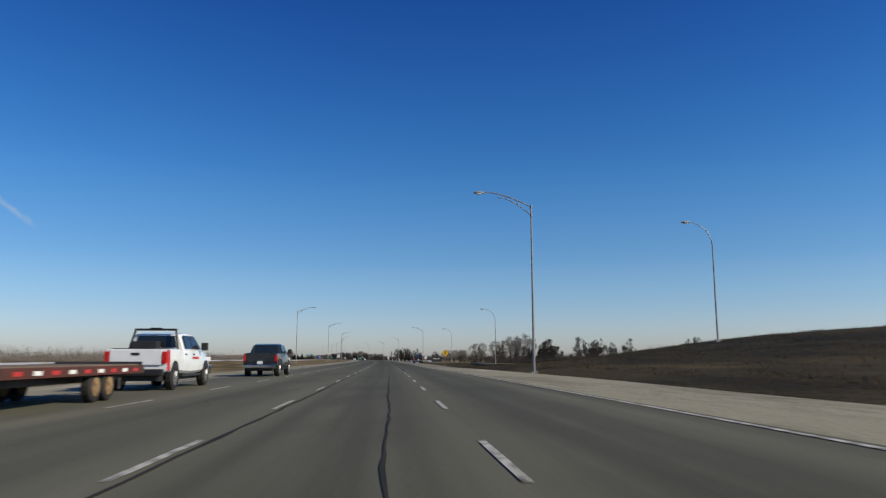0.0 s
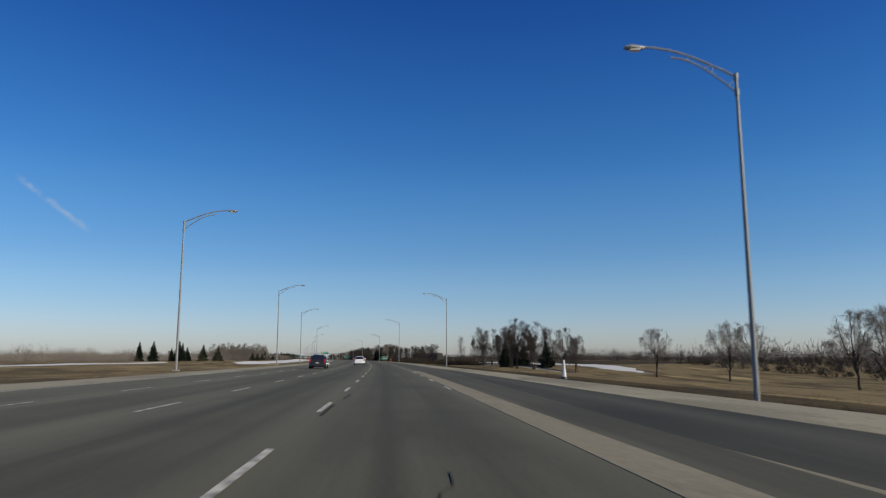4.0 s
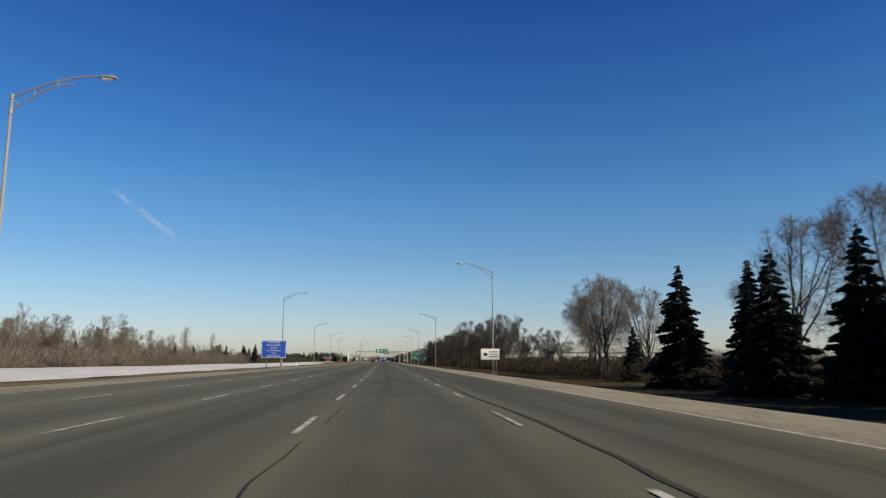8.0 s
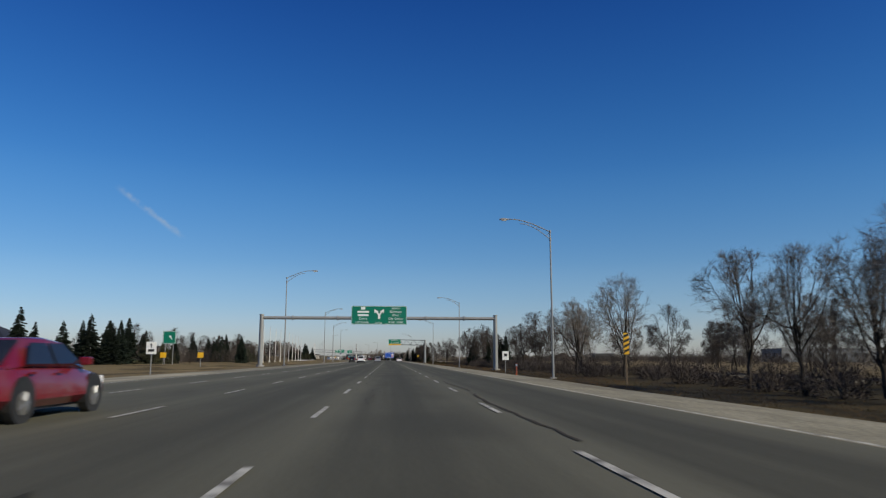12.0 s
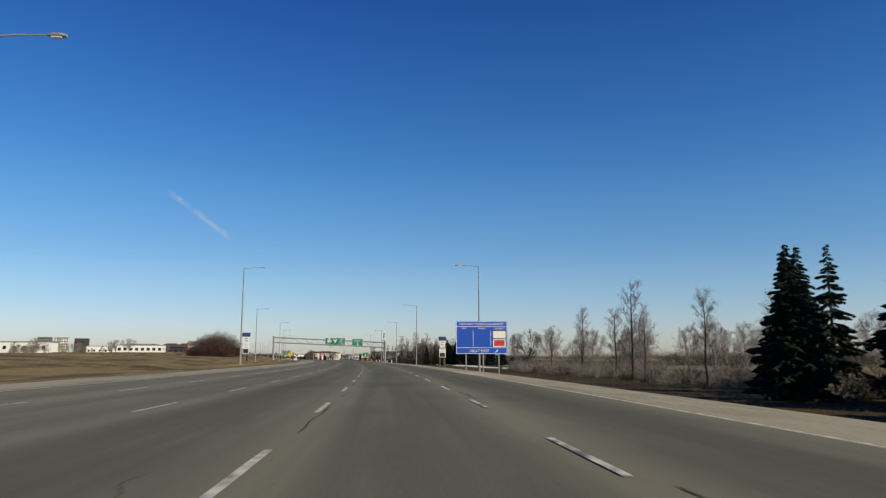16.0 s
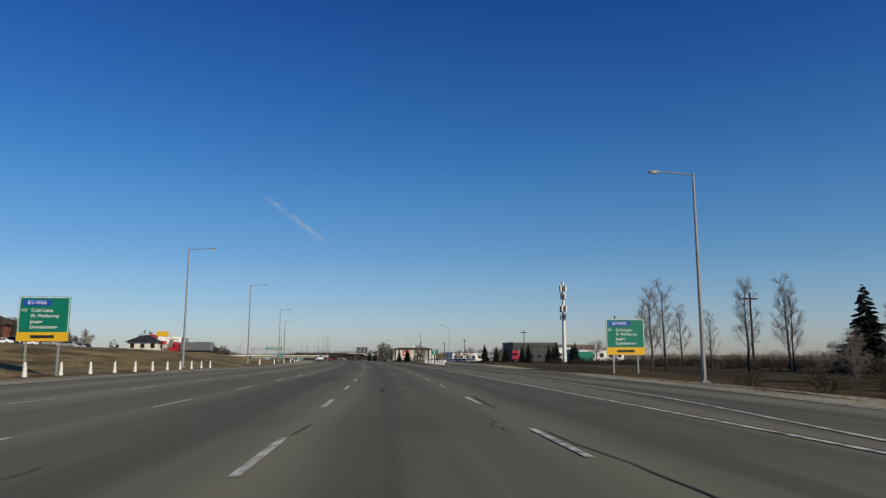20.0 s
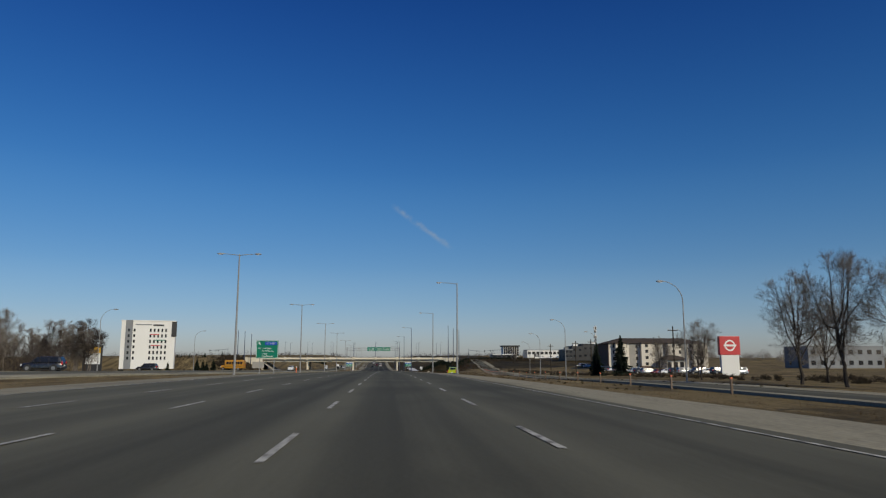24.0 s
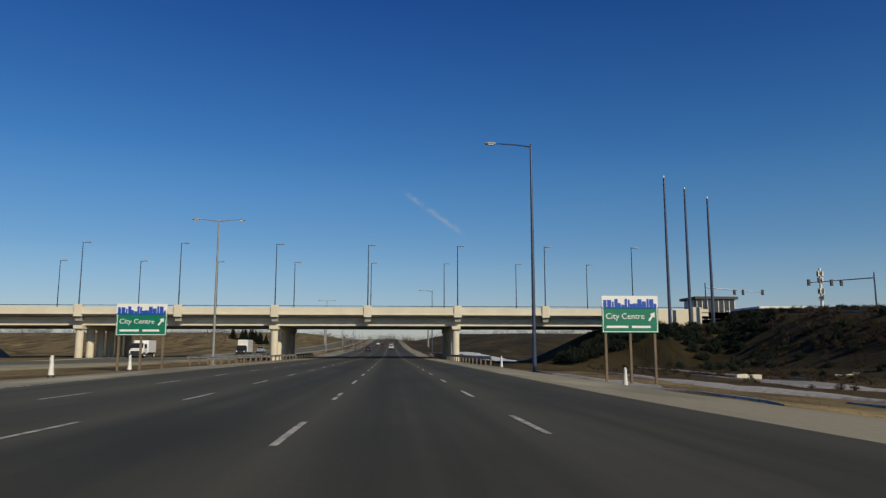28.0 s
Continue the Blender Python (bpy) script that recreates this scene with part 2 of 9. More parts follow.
SOIL = earth("dark_tipped_soil", (((0.06, 0.045, 0.035), (0.04, 0.03, 0.024)), ((0.08, 0.06, 0.045), (0.045, 0.034, 0.026))), 0.95, 1.0, 0.6)
SNOW = earth("old_snow", (((0.62, 0.62, 0.63), (0.5, 0.5, 0.5)), ((0.66, 0.66, 0.67), (0.42, 0.41, 0.4))), 0.7, 1.0, 0.5, 0.75, 1.08)
SLUSH = earth("grey_slush", (((0.4, 0.39, 0.37), (0.24, 0.22, 0.19)), ((0.5, 0.5, 0.5), (0.2, 0.175, 0.14))), 0.7, 1.0, 0.5, 0.6, 1.15, 0.3)
PAINT = paint_worn("white_road_paint", (0.47, 0.45, 0.385), (0.12, 0.105, 0.075))
WORNTAR = surface("worn_tar_band", (0.043, 0.038, 0.028), (0.056, 0.049, 0.035), 0.9, relief=0.1)
TAR = surface("tar_seal", (0.021, 0.019, 0.016), (0.032, 0.029, 0.024), 0.85, relief=0.1)
GALV = surface("galvanised_steel", (0.28, 0.28, 0.275), (0.22, 0.22, 0.217), 0.55, 0.15, 18, 0.6, 0.05)
BLUEPOLE = surface("dark_blue_painted_steel", (0.035, 0.05, 0.095), (0.05, 0.065, 0.11), 0.4, 0.2, 18, 0.6, 0.05)
STEELDARK = surface("dark_steel", (0.05, 0.05, 0.055), (0.08, 0.075, 0.07), 0.5, 0.5)
CONC = surface("weathered_concrete", (0.66, 0.6, 0.48), (0.54, 0.49, 0.39), 0.85, 0, 9, 0.35, 0.3)
# plain grey concrete; under the bridge it is the shaded twin of CONC
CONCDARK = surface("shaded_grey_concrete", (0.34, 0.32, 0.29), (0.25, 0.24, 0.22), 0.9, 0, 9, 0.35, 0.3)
GREEN = surface("green_sign_face", (0.0, 0.165, 0.098), (0.0, 0.145, 0.088), 0.35, 0, 4, 0.7, 0)
BLUE = surface("blue_sign_face", (0.012, 0.075, 0.42), (0.012, 0.065, 0.37), 0.35, 0, 4, 0.7, 0)
YELLOW = surface("yellow_sign_face", (0.72, 0.42, 0.015), (0.64, 0.36, 0.014), 0.35, 0, 4, 0.7, 0)
WHITE = surface("white_sign_face", (0.78, 0.78, 0.76), (0.7, 0.7, 0.68), 0.4, 0, 4, 0.7, 0)
BLACK = surface("black_print", (0.012, 0.012, 0.013), (0.02, 0.02, 0.02), 0.5, 0, 4, 0.7, 0)
RED = surface("red_sign_face", (0.5, 0.03, 0.03), (0.42, 0.03, 0.03), 0.45, 0, 4, 0.7, 0)
ORANGE = surface("orange_plastic", (0.75, 0.16, 0.05), (0.65, 0.13, 0.05), 0.5, 0, 8, 1.2, 0)
PLASTIC = surface("white_plastic_post", (0.74, 0.72, 0.68), (0.55, 0.52, 0.47), 0.55, 0, 12, 2.5, 0.05)
WOODPOST = surface("weathered_timber", (0.2, 0.15, 0.1), (0.13, 0.1, 0.075), 0.9, 0, 14, 1.0, 0.4)
BARK = surface("grey_bark", (0.05, 0.042, 0.036), (0.03, 0.025, 0.021), 0.95, 0, 8, 0.8, 0.6, 0.2)
TWIG = surface("bare_twigs", (0.062, 0.05, 0.043), (0.043, 0.035, 0.03), 0.9, 0, 3, 0.4, 0, 0.25)
# pale twigs; on the far woods the pale tone stands in for haze
PALETWIG = surface("pale_brush_and_haze", (0.19, 0.163, 0.138), (0.14, 0.12, 0.102), 0.9, 0, 3, 0.1, 0, 0.2)
REDTWIG = surface("reddish_hedge_twigs", (0.075, 0.044, 0.034), (0.05, 0.031, 0.025), 0.9, 0, 3, 0.3, 0, 0.1)
DARKBRUSH = surface("dark_bank_brush", (0.035, 0.03, 0.02), (0.055, 0.04, 0.028), 0.9, 0, 3, 0.15, 0)
NEEDLE = surface("spruce_needles", (0.01, 0.016, 0.0115), (0.017, 0.023, 0.014), 0.85, 0, 5, 0.6, 0.2, 0.3)
DRYNEEDLE = surface("juniper_foliage", (0.04, 0.046, 0.026), (0.065, 0.06, 0.034), 0.9, 0, 5, 0.6, 0.2, 0.25)
STRAW = surface("dry_grass_blades", (0.17, 0.105, 0.048), (0.085, 0.05, 0.024), 0.9, 0, 0.6, 0.08, 0)
CREOSOTE = surface("dark_tarred_timber", (0.05, 0.039, 0.03), (0.032, 0.026, 0.021), 0.9, 0, 14, 1.0, 0.3)
WEED = surface("dark_weathered_weeds", (0.032, 0.029, 0.013), (0.06, 0.043, 0.02), 0.9, 0, 0.9, 0.1, 0)
GLASS = surface("dark_window_glass", (0.012, 0.014, 0.017), (0.018, 0.02, 0.024), 0.08, 0, 2, 0.4, 0)
RUBBER = surface("tyre_rubber", (0.016, 0.016, 0.017), (0.035, 0.032, 0.028), 0.85, 0, 20, 2, 0.2)
ALLOY = surface("wheel_alloy", (0.5, 0.5, 0.5), (0.3, 0.29, 0.27), 0.35, 0.8, 12, 2, 0)
TRIM = surface("black_plastic_trim", (0.014, 0.014, 0.015), (0.026, 0.025, 0.024), 0.55, 0, 20, 2, 0.1)
CHROME = surface("chrome", (0.6, 0.6, 0.62), (0.5, 0.5, 0.52), 0.15, 1.0, 6, 1, 0)
REDLENS, WHITELENS, AMBER = lamp_glass("red_lens", (0.45, 0.01, 0.012)), lamp_glass("clear_lens", (0.7, 0.7, 0.72)), lamp_glass("amber_lens", (0.8, 0.3, 0.02))
LORRYRED = gloss("bright_red_paint", (0.42, 0.02, 0.03))
CARWHITE, CARBLACK, CARRED = gloss("white_paint", (0.74, 0.74, 0.75)), gloss("black_paint", (0.014, 0.015, 0.018)), gloss("red_paint", (0.13, 0.008, 0.014))
CARMAROON, CARLIME, CARGREY = gloss("maroon_paint", (0.13, 0.02, 0.022), 0.35), gloss("lime_yellow_paint", (0.42, 0.5, 0.02)), gloss("silver_grey_paint", (0.33, 0.34, 0.35), 0.3, 0.6, 0.4)
BUSYELLOW = gloss("bus_yellow_paint", (0.4, 0.19, 0.015))
RUST = surface("rusty_red_deck_steel", (0.1, 0.022, 0.016), (0.055, 0.024, 0.017), 0.8, 0.1, 10, 1.2, 0.3)
TANRIM = surface("tan_painted_rim", (0.3, 0.2, 0.1), (0.2, 0.12, 0.06), 0.6, 0.1, 12, 2, 0)
TIMBER = surface("grey_deck_timber", (0.2, 0.15, 0.11), (0.13, 0.1, 0.08), 0.9, 0, 12, 0.8, 0.4, 0.15)
STUCCO = surface("white_render", (0.72, 0.71, 0.69), (0.64, 0.63, 0.6), 0.85, 0, 5, 0.08, 0.1)
CREAM = surface("cream_render", (0.64, 0.59, 0.51), (0.55, 0.5, 0.43), 0.9, 0, 5, 0.08, 0.1)
BROWNBRICK = surface("brown_brick_cladding", (0.15, 0.105, 0.08), (0.11, 0.08, 0.062), 0.9, 0, 7, 0.2, 0.2)
REDBRICK = surface("red_brick", (0.26, 0.09, 0.055), (0.2, 0.07, 0.045), 0.9, 0, 9, 0.5, 0.2)
CLADGREY = surface("grey_metal_cladding", (0.2, 0.21, 0.22), (0.16, 0.165, 0.175), 0.6, 0.2, 3, 0.1, 0.05)
CLADDARK = surface("charcoal_cladding", (0.02, 0.02, 0.022), (0.03, 0.03, 0.031), 0.6, 0.1, 3, 0.1, 0.05)
ROOFING = surface("brown_shingle_roof", (0.075, 0.058, 0.048), (0.055, 0.045, 0.038), 0.95, 0, 6, 0.2, 0.2)
RAILCAR = surface("dark_rail_wagon_steel", (0.035, 0.032, 0.031), (0.055, 0.046, 0.04), 0.7, 0.2, 6, 0.4, 0.15)
PVPANEL = surface("dark_blue_solar_cells", (0.035, 0.05, 0.12), (0.045, 0.06, 0.14), 0.2, 0.1, 6, 1, 0)


# ---- mesh helpers ----
def box(bm, a, b, bevel=0.0):
    vs = [bm.verts.new((x, y, z)) for z in (a[2], b[2]) for y in (a[1], b[1]) for x in (a[0], b[0])]
    fs = [bm.faces.new([vs[i] for i in q]) for q in ((0, 2, 3, 1), (4, 5, 7, 6), (0, 1, 5, 4), (2, 6, 7, 3), (0, 4, 6, 2), (1, 3, 7, 5))]
    if bevel:
        bmesh.ops.bevel(bm, geom=list({e for f in fs for e in f.edges}), offset=bevel, segments=2, affect="EDGES", profile=0.6)


def ring(bm, p, axis, r, n, twist=0.0):
    axis = axis.normalized()
    u = axis.orthogonal().normalized()
    w = axis.cross(u)
    return [bm.verts.new(p + (u * math.cos(twist + 2 * math.pi * i / n) + w * math.sin(twist + 2 * math.pi * i / n)) * r) for i in range(n)]


def tube(bm, pts, radii, n=8, cap=True):
    pts = [Vector(p) for p in pts]
    if not isinstance(radii, (list, tuple)):
        radii = [radii] * len(pts)
    rings = []
    for i, p in enumerate(pts):
        ax = pts[min(i + 1, len(pts) - 1)] - pts[max(i - 1, 0)]
        if rings:
            u = (rings[-1][0].co - pts[i - 1])
            u = (u - ax * (u.dot(ax) / ax.length_squared)).normalized()
            w = ax.normalized().cross(u)
            rings.append([bm.verts.new(p + (u * math.cos(2 * math.pi * k / n) + w * math.sin(2 * math.pi * k / n)) * radii[i]) for k in range(n)])
        else:
            rings.append(ring(bm, p, ax, radii[i], n))
    for a, b in zip(rings, rings[1:]):
        for k in range(n):
            bm.faces.new((a[k], a[(k + 1) % n], b[(k + 1) % n], b[k]))
    if cap:
        bm.faces.new(rings[0][::-1])
        bm.faces.new(rings[-1])


def loft(bm, stations, r=0.12, belly=0.985):
    """A body skin along y: stations of (y, half width, bottom, top, half width at the top)."""
    rings = []
    for y, w, z0, z1, wt in stations:
        rr = min(r, (z1 - z0) * 0.4, wt * 0.4)
        right = [(w - rr, z0), (w, z0 + rr), (w * belly + wt * (1 - belly), z0 + (z1 - z0) * 0.55), (wt, z1 - rr), (wt - rr * 0.35, z1 - rr * 0.3), (wt - rr, z1)]
        pts = right + [(-x, z) for x, z in reversed(right)]
        rings.append([bm.verts.new((x, y, z)) for x, z in pts])
    n = len(rings[0])
    for a, b in zip(rings, rings[1:]):
        for k in range(n):
            bm.faces.new((a[k], b[k], b[(k + 1) % n], a[(k + 1) % n]))
    bm.faces.new(rings[0])
    bm.faces.new(rings[-1][::-1])


def panel(bm, pts, thick, normal):
    """A plate through the corner points, thick along the normal."""
    nn = Vector(normal).normalized() * thick
    a = [bm.verts.new(Vector(p)) for p in pts]
    b = [bm.verts.new(Vector(p) + nn) for p in pts]
    k = len(a)
    bm.faces.new(a[::-1])
    bm.faces.new(b)
    for i in range(k):
        bm.faces.new((a[i], a[(i + 1) % k], b[(i + 1) % k], b[i]))


def B(build, *args, **kw):
    """A fresh bmesh with one shape in it."""
    bm = bmesh.new()
    build(bm, *args, **kw)
    return bm


def mesh_of(name, bm, material, smooth=False):
    bmesh.ops.recalc_face_normals(bm, faces=bm.faces[:])
    me = bpy.data.meshes.new(name)
    bm.to_mesh(me)
    bm.free()
    me.materials.append(material)
    if smooth:
        me.shade_smooth()
        me.set_sharp_from_angle(angle=0.6)
    return me


def part(name, bm, material, parent, label="", smooth=False, place=None):
    """One mesh object under a thing or a part; place is its origin in the parent."""
    ob = new(name, mesh_of(name, bm, material, smooth))
    ob.parent = parent
    if place is not None:
        ob.location = place
    return tagged(ob, label) if label else ob


def shared(name, mesh, parent, place=(0, 0, 0), turn=0.0):
    ob = new(name, mesh)
    ob.parent, ob.location, ob.rotation_euler = parent, place, (0, 0, radians(turn))
    return ob


def thing(name, m, label, category, group="", kind=""):
    ob = new(name)
    ob.empty_display_size = 0.3
    ob.matrix_basis = m @ Matrix.Scale(K, 4)
    return tagged(ob, label, category, group, kind)


def again(ob, m, size=1.0, label=""):
    c = copy_thing(ob, m)
    c.scale = (K * size,) * 3
    return tagged(c, label) if label else c


def lettering(text, parent, x, z, size, material, y=-0.04, align="CENTER", label=""):
    """Letters standing on a face that looks down the road at the traffic."""
    cu = bpy.data.curves.new("lettering", "FONT")
    cu.body, cu.size, cu.extrude, cu.align_x, cu.align_y, cu.resolution_u = text, size, 0.004, align, "CENTER", 2
    tmp = bpy.data.objects.new("lettering", cu)
    me = bpy.data.meshes.new_from_object(tmp)
    bpy.data.objects.remove(tmp)
    me.materials.clear()
    me.materials.append(material)
    ob = new("lettering", me)
    ob.parent, ob.location, ob.rotation_euler = parent, (x, y, z), (radians(90), 0, 0)
    return tagged(ob, label) if label else ob


def bar(parent, x, z, w, h, material, y=-0.03, name="text_bar"):
    return part(name, B(box, (x - w / 2, y - 0.006, z - h / 2), (x + w / 2, y, z + h / 2)), material, parent)


# ---- the lie of the land ----
def step(x, a, b):
    f = min(1.0, max(0.0, (x - a) / (b - a)))
    return f * f * (3 - 2 * f)


def left_edge(s):
    return float(np.interp(s, (-400, 2180, 2300, 2390, 4600), (-11.3, -11.3, -14.5, -11.6, -11.6)))


def right_edge(s):
    return float(np.interp(s, (-400, 0, 110, 430, 560, 2095, 2185, 2260, 2273, 2286, 2306, 2332, 2346, 4600), (5.2, 5.0, 3.9, 3.9, 7.3, 7.3, 10.9, 10.9, 11.9, 13.2, 13.9, 14.4, 7.4, 7.4)))


ON_RAMP = ((-60, 95), (40, 62), (100, 42), (140, 30), (190, 20.5), (230, 15.4), (255, 13.1), (265, 12.0), (278, 10.9), (310, 9.6), (370, 8.75), (400, 8.4), (480, 7.0), (570, 5.7))
GORE = ((90, 7.2), (150, 7.8), (200, 7.2), (246, 6.1), (270, 6.1), (286, 8.4))
OFF_RAMP = ((2260, 9.3), (2290, 11.5), (2310, 12.2), (2340, 12.8), (2366, 14.4), (2400, 16.5), (2460, 21), (2560, 25.5), (2660, 27), (2760, 31), (2860, 38), (2960, 49), (3060, 60), (3140, 66))
OPPOSITE = ((2570, -96), (2600, -72), (2640, -48), (2700, -35), (2800, -33), (3000, -34), (3160, -33.5), (3300, -29), (3500, -26), (4600, -26))


def along(table, s):
    return float(np.interp(s, *zip(*table)))


def land(s, d):
    """Height of the ground beside the road."""
    n = noise.noise(Vector((s * 0.03, d * 0.05, 1.0)))
    if d > 0:
        e = right_edge(s)
        if d <= e + 0.5:
            z = -0.2
        else:
            if 150 < s < 560:
                e = max(e, (along(ON_RAMP, s) + 2.4) * step(s, 150, 190))
            z = -0.06 - 0.95 * step(d, e + 2.2, e + 8) * (1 - 0.92 * step(s, 2296, 2340) * (1 - step(s, 2470, 2600))) + 0.8 * step(d, 40, 140)
            z -= 2.6 * step(d, 26, 60) * step(s, 300, 360) * (1 - step(s, 600, 700))
            if s < 400:
                z += 0.85 * step(d, e + 2.2, e + 8) * (1 - step(s, 60, 180))
                z += 3.7 * step(d, 11.2, 46) * (1 - step(s, 66, 150)) + 0.5 * (1 - step(s, 110, 210)) * step(d, 11.2, 14.2)
            z += n * 0.25 * step(d, e + 5, e + 30)
    else:
        e = left_edge(s)
        if d >= e - 0.5:
            z = -0.2
        else:
            z = -0.06 - 0.25 * step(-d, -e + 3, -e + 8) + 0.5 * step(-d, 24, 34)
            z += 1.5 * step(-d, 22, 50) * step(s, 1750, 1950) * (1 - step(s, 2480, 2600))
            z += (1.3 * step(-d, 24, 44) + 1.3 * step(-d, 50, 80)) * step(s, 2210, 2265) * (1 - step(s, 2470, 2590))
            z += n * 0.25 * step(-d, -e + 6, -e + 30)
    # fill under both ends of the bridge, and the rising ramp
    if d > 20 and 2800 < s < 3215:
        c = along(OFF_RAMP, s)
        fill = 8.3 * float(np.interp(s, (2860, 2940, 3015, 3080, 3140), (0, 0.1, 0.3, 0.62, 1))) * step(d, c - 19, c - 4) * (1 - step(s, 3180, 3222)) * (1 - step(d, 340, 470))
        # the earth slope that runs up to the abutment under the deck
        slope_up = 6.4 * min(1.0, max(0.0, (d - 29.5) / 13.5)) * step(s, 3126, 3149) * (1 - step(s, 3176, 3200))
        z += max(fill, slope_up) + 0.9 * step(d, 66, 88) * step(s, 2850, 2925) * (1 - step(s, 3020, 3140))
    z += 8.3 * step(-d, 82, 98) * step(s, 3095, 3146) * (1 - step(s, 3180, 3222)) * (1 - step(-d, 340, 470))
    # cuttings beyond the bridge
    z += 5.5 * step(abs(d + 9), 31, 70) * step(s, 3225, 3320)
    if abs(d) > 160:
        z -= rise(s) * 0.7 * step(abs(d), 160, 700)
    return z


def sheet(name, ss, cols, height, mats, pick=None, label="", category="", kind="structure", smooth=True):
    """A sheet laid on the road's grid; cols gives the offsets across it at s."""
    verts, uv, faces, slots = [], [], [], []
    w = len(cols(ss[0]))
    for s in ss:
        for d in cols(s):
            if abs(d) <= 900:
                verts.append(R(s, d, height(s, d)))
            else:
                k = math.copysign(abs(d) - 900, d) * K
                verts.append(R(s, math.copysign(900, d), height(s, d)) + Vector((k * math.cos(radians(15)), k * math.sin(radians(15)), 0)))
            uv.append((s, d))
    for i in range(len(ss) - 1):
        for j in range(w - 1):
            a = i * w + j
            faces.append((a, a + 1, a + w + 1, a + w))
            slots.append(pick(uv[a], uv[a + 1]) if pick else 0)
    me = bpy.data.meshes.new(name)
    me.from_pydata(verts, [], faces)
    for m in mats:
        me.materials.append(m)
    me.polygons.foreach_set("material_index", slots)
    lay = me.uv_layers.new(name="grid")
    flat = np.empty(len(me.loops), dtype=np.int32)
    me.loops.foreach_get("vertex_index", flat)
    lay.data.foreach_set("uv", np.array(uv, dtype=np.float32)[flat].ravel())
    if smooth:
        me.shade_smooth()
    return tagged(new(name, me), label, category, "", kind)


def span(a, b, stepping):
    k = max(1, round((b - a) / stepping))
    return [a + (b - a) * i / k for i in range(k + 1)]


FAR = [160, 220, 320, 480, 700, 900, 1200, 2000, 4000, 8000]
LEFTCOLS = [-d for d in reversed(FAR)] + [-130, -105, -98, -90, -82, -74, -66, -58, -52, -46, -41] + [-38 + 2.0 * i for i in range(12)]
RIGHTCOLS = [11.2 + 2.0 * i for i in range(15)] + [43, 47, 51, 55, 59, 64, 70, 78, 88, 100, 115, 135] + FAR


def ground_cols(s):
    return LEFTCOLS + [left_edge(s) - 0.6, -6, 0, 3.4, right_edge(s) + 0.6] + RIGHTCOLS


def tan_grass(s, d):
    """1 where the grass is dry and tan, 0 where it is dark and dormant."""
    return 1 if d < -14 or d > 150 or (d > 12 and 2650 < s < 2985) or (12 < d < 25 and 2980 < s < 3115) or (d > 24 and 300 < s < 690) or (d > 42 and 1420 < s < 2020) else 0


sheet("ground", span(-900, 3000, 13) + span(3010, 3250, 6) + span(3265, 4700, 25), ground_cols, land, (GRASS, FIELD),
      lambda a, b: tan_grass(a[0] + 22 * noise.noise(Vector((a[0] * 0.02, a[1] * 0.03, 4))), b[1]), "brown dormant roadside grass and ditches after winter", "ground")


def strip(name, s0, s1, cols, mat, top, label, category, stepping=7.0):
    """A paved or gravelled strip with a turned-down edge on each side."""
    ss = span(s0, s1, stepping)

    def wide(s):
        c = cols(s)
        return [c[0] - 0.05, *c, c[-1] + 0.05]

    edge = {}
    for s in ss:
        c = wide(s)
        edge[s] = (c[0], c[-1])
    return sheet(name, ss, wide, lambda s, d: top(s, d) - (0.3 if d in edge[s] else 0.0), (mat,), None, label, category, smooth=False)


JOIN = 2884
strip("road", -420, JOIN, lambda s: [left_edge(s), -7.3, -3.65, 0, right_edge(s) * 0.5, right_edge(s)], ASPHALT, lambda s, d: 0.0,
      "worn grey-brown asphalt highway lanes with wheel tracks", "road")
strip("road_newer", JOIN, 4600, lambda s: [left_edge(s), -7.3, -3.65, 0, right_edge(s) * 0.5, right_edge(s)], FRESH, lambda s, d: 0.004,
      "newer dark asphalt highway lanes leading under the bridge", "road")
def ramp_level(s, d):
    return max(land(s, d), land(s, d + 2), land(s, d - 2), -0.06) * (1 - step(s, 250, 330)) - 0.035 + 0.055 * (1 - step(s, 250, 330))


strip("ramp_on", -60, 566, lambda s: [along(ON_RAMP, s) - 1.6, along(ON_RAMP, s), along(ON_RAMP, s) + 1.6], FRESH,
      lambda s, d: ramp_level(s, d) + 0.016, "dark asphalt merging ramp beside the highway", "road")
strip("ramp_shoulder_inner", 160, 296, lambda s: [max(along(GORE, s) - 0.1, along(ON_RAMP, s) - 3.2), along(ON_RAMP, s) - 1.5], GRAVEL, lambda s, d: ramp_level(s, d) + 0.006, "pale gravel inner edge of the merging ramp", "shoulder")
strip("ramp_off", 2306, 3140, lambda s: [along(OFF_RAMP, s) - 2.6, along(OFF_RAMP, s), along(OFF_RAMP, s) + 2.6], ASPHALT,
      lambda s, d: 0.012 if s < 2345 else max(land(s, along(OFF_RAMP, s)), land(s, along(OFF_RAMP, s) + 3), land(s, along(OFF_RAMP, s) - 3)) * step(s, 2345, 2400) + 0.03 + 0.07 * step(s, 2440, 2520),
      "grey asphalt exit ramp climbing towards the bridge", "road")
strip("road_opposite", 2572, 4500, lambda s: [along(OPPOSITE, s) + 2.6 * k for k in (-2, -1, 0, 1, 2)], ASPHALT,
      lambda s, d: land(s, d) + 0.1, "asphalt of the opposite carriageway beyond the median", "road")


def shoulder_right(s):
    e = right_edge(s)
    return [e - 0.25, e + 1.1, e + 2.3, e + 3.2 + 2.6 * (1 - step(s, 35, 110)) + 0.5 * noise.noise(Vector((s * 0.06, 3, 0)))]


def shoulder_left(s):
    e = left_edge(s)
    return [e - 4.6 + 0.7 * noise.noise(Vector((s * 0.05, 7, 0))), e - 2.5, e - 1.0, e + 0.25]


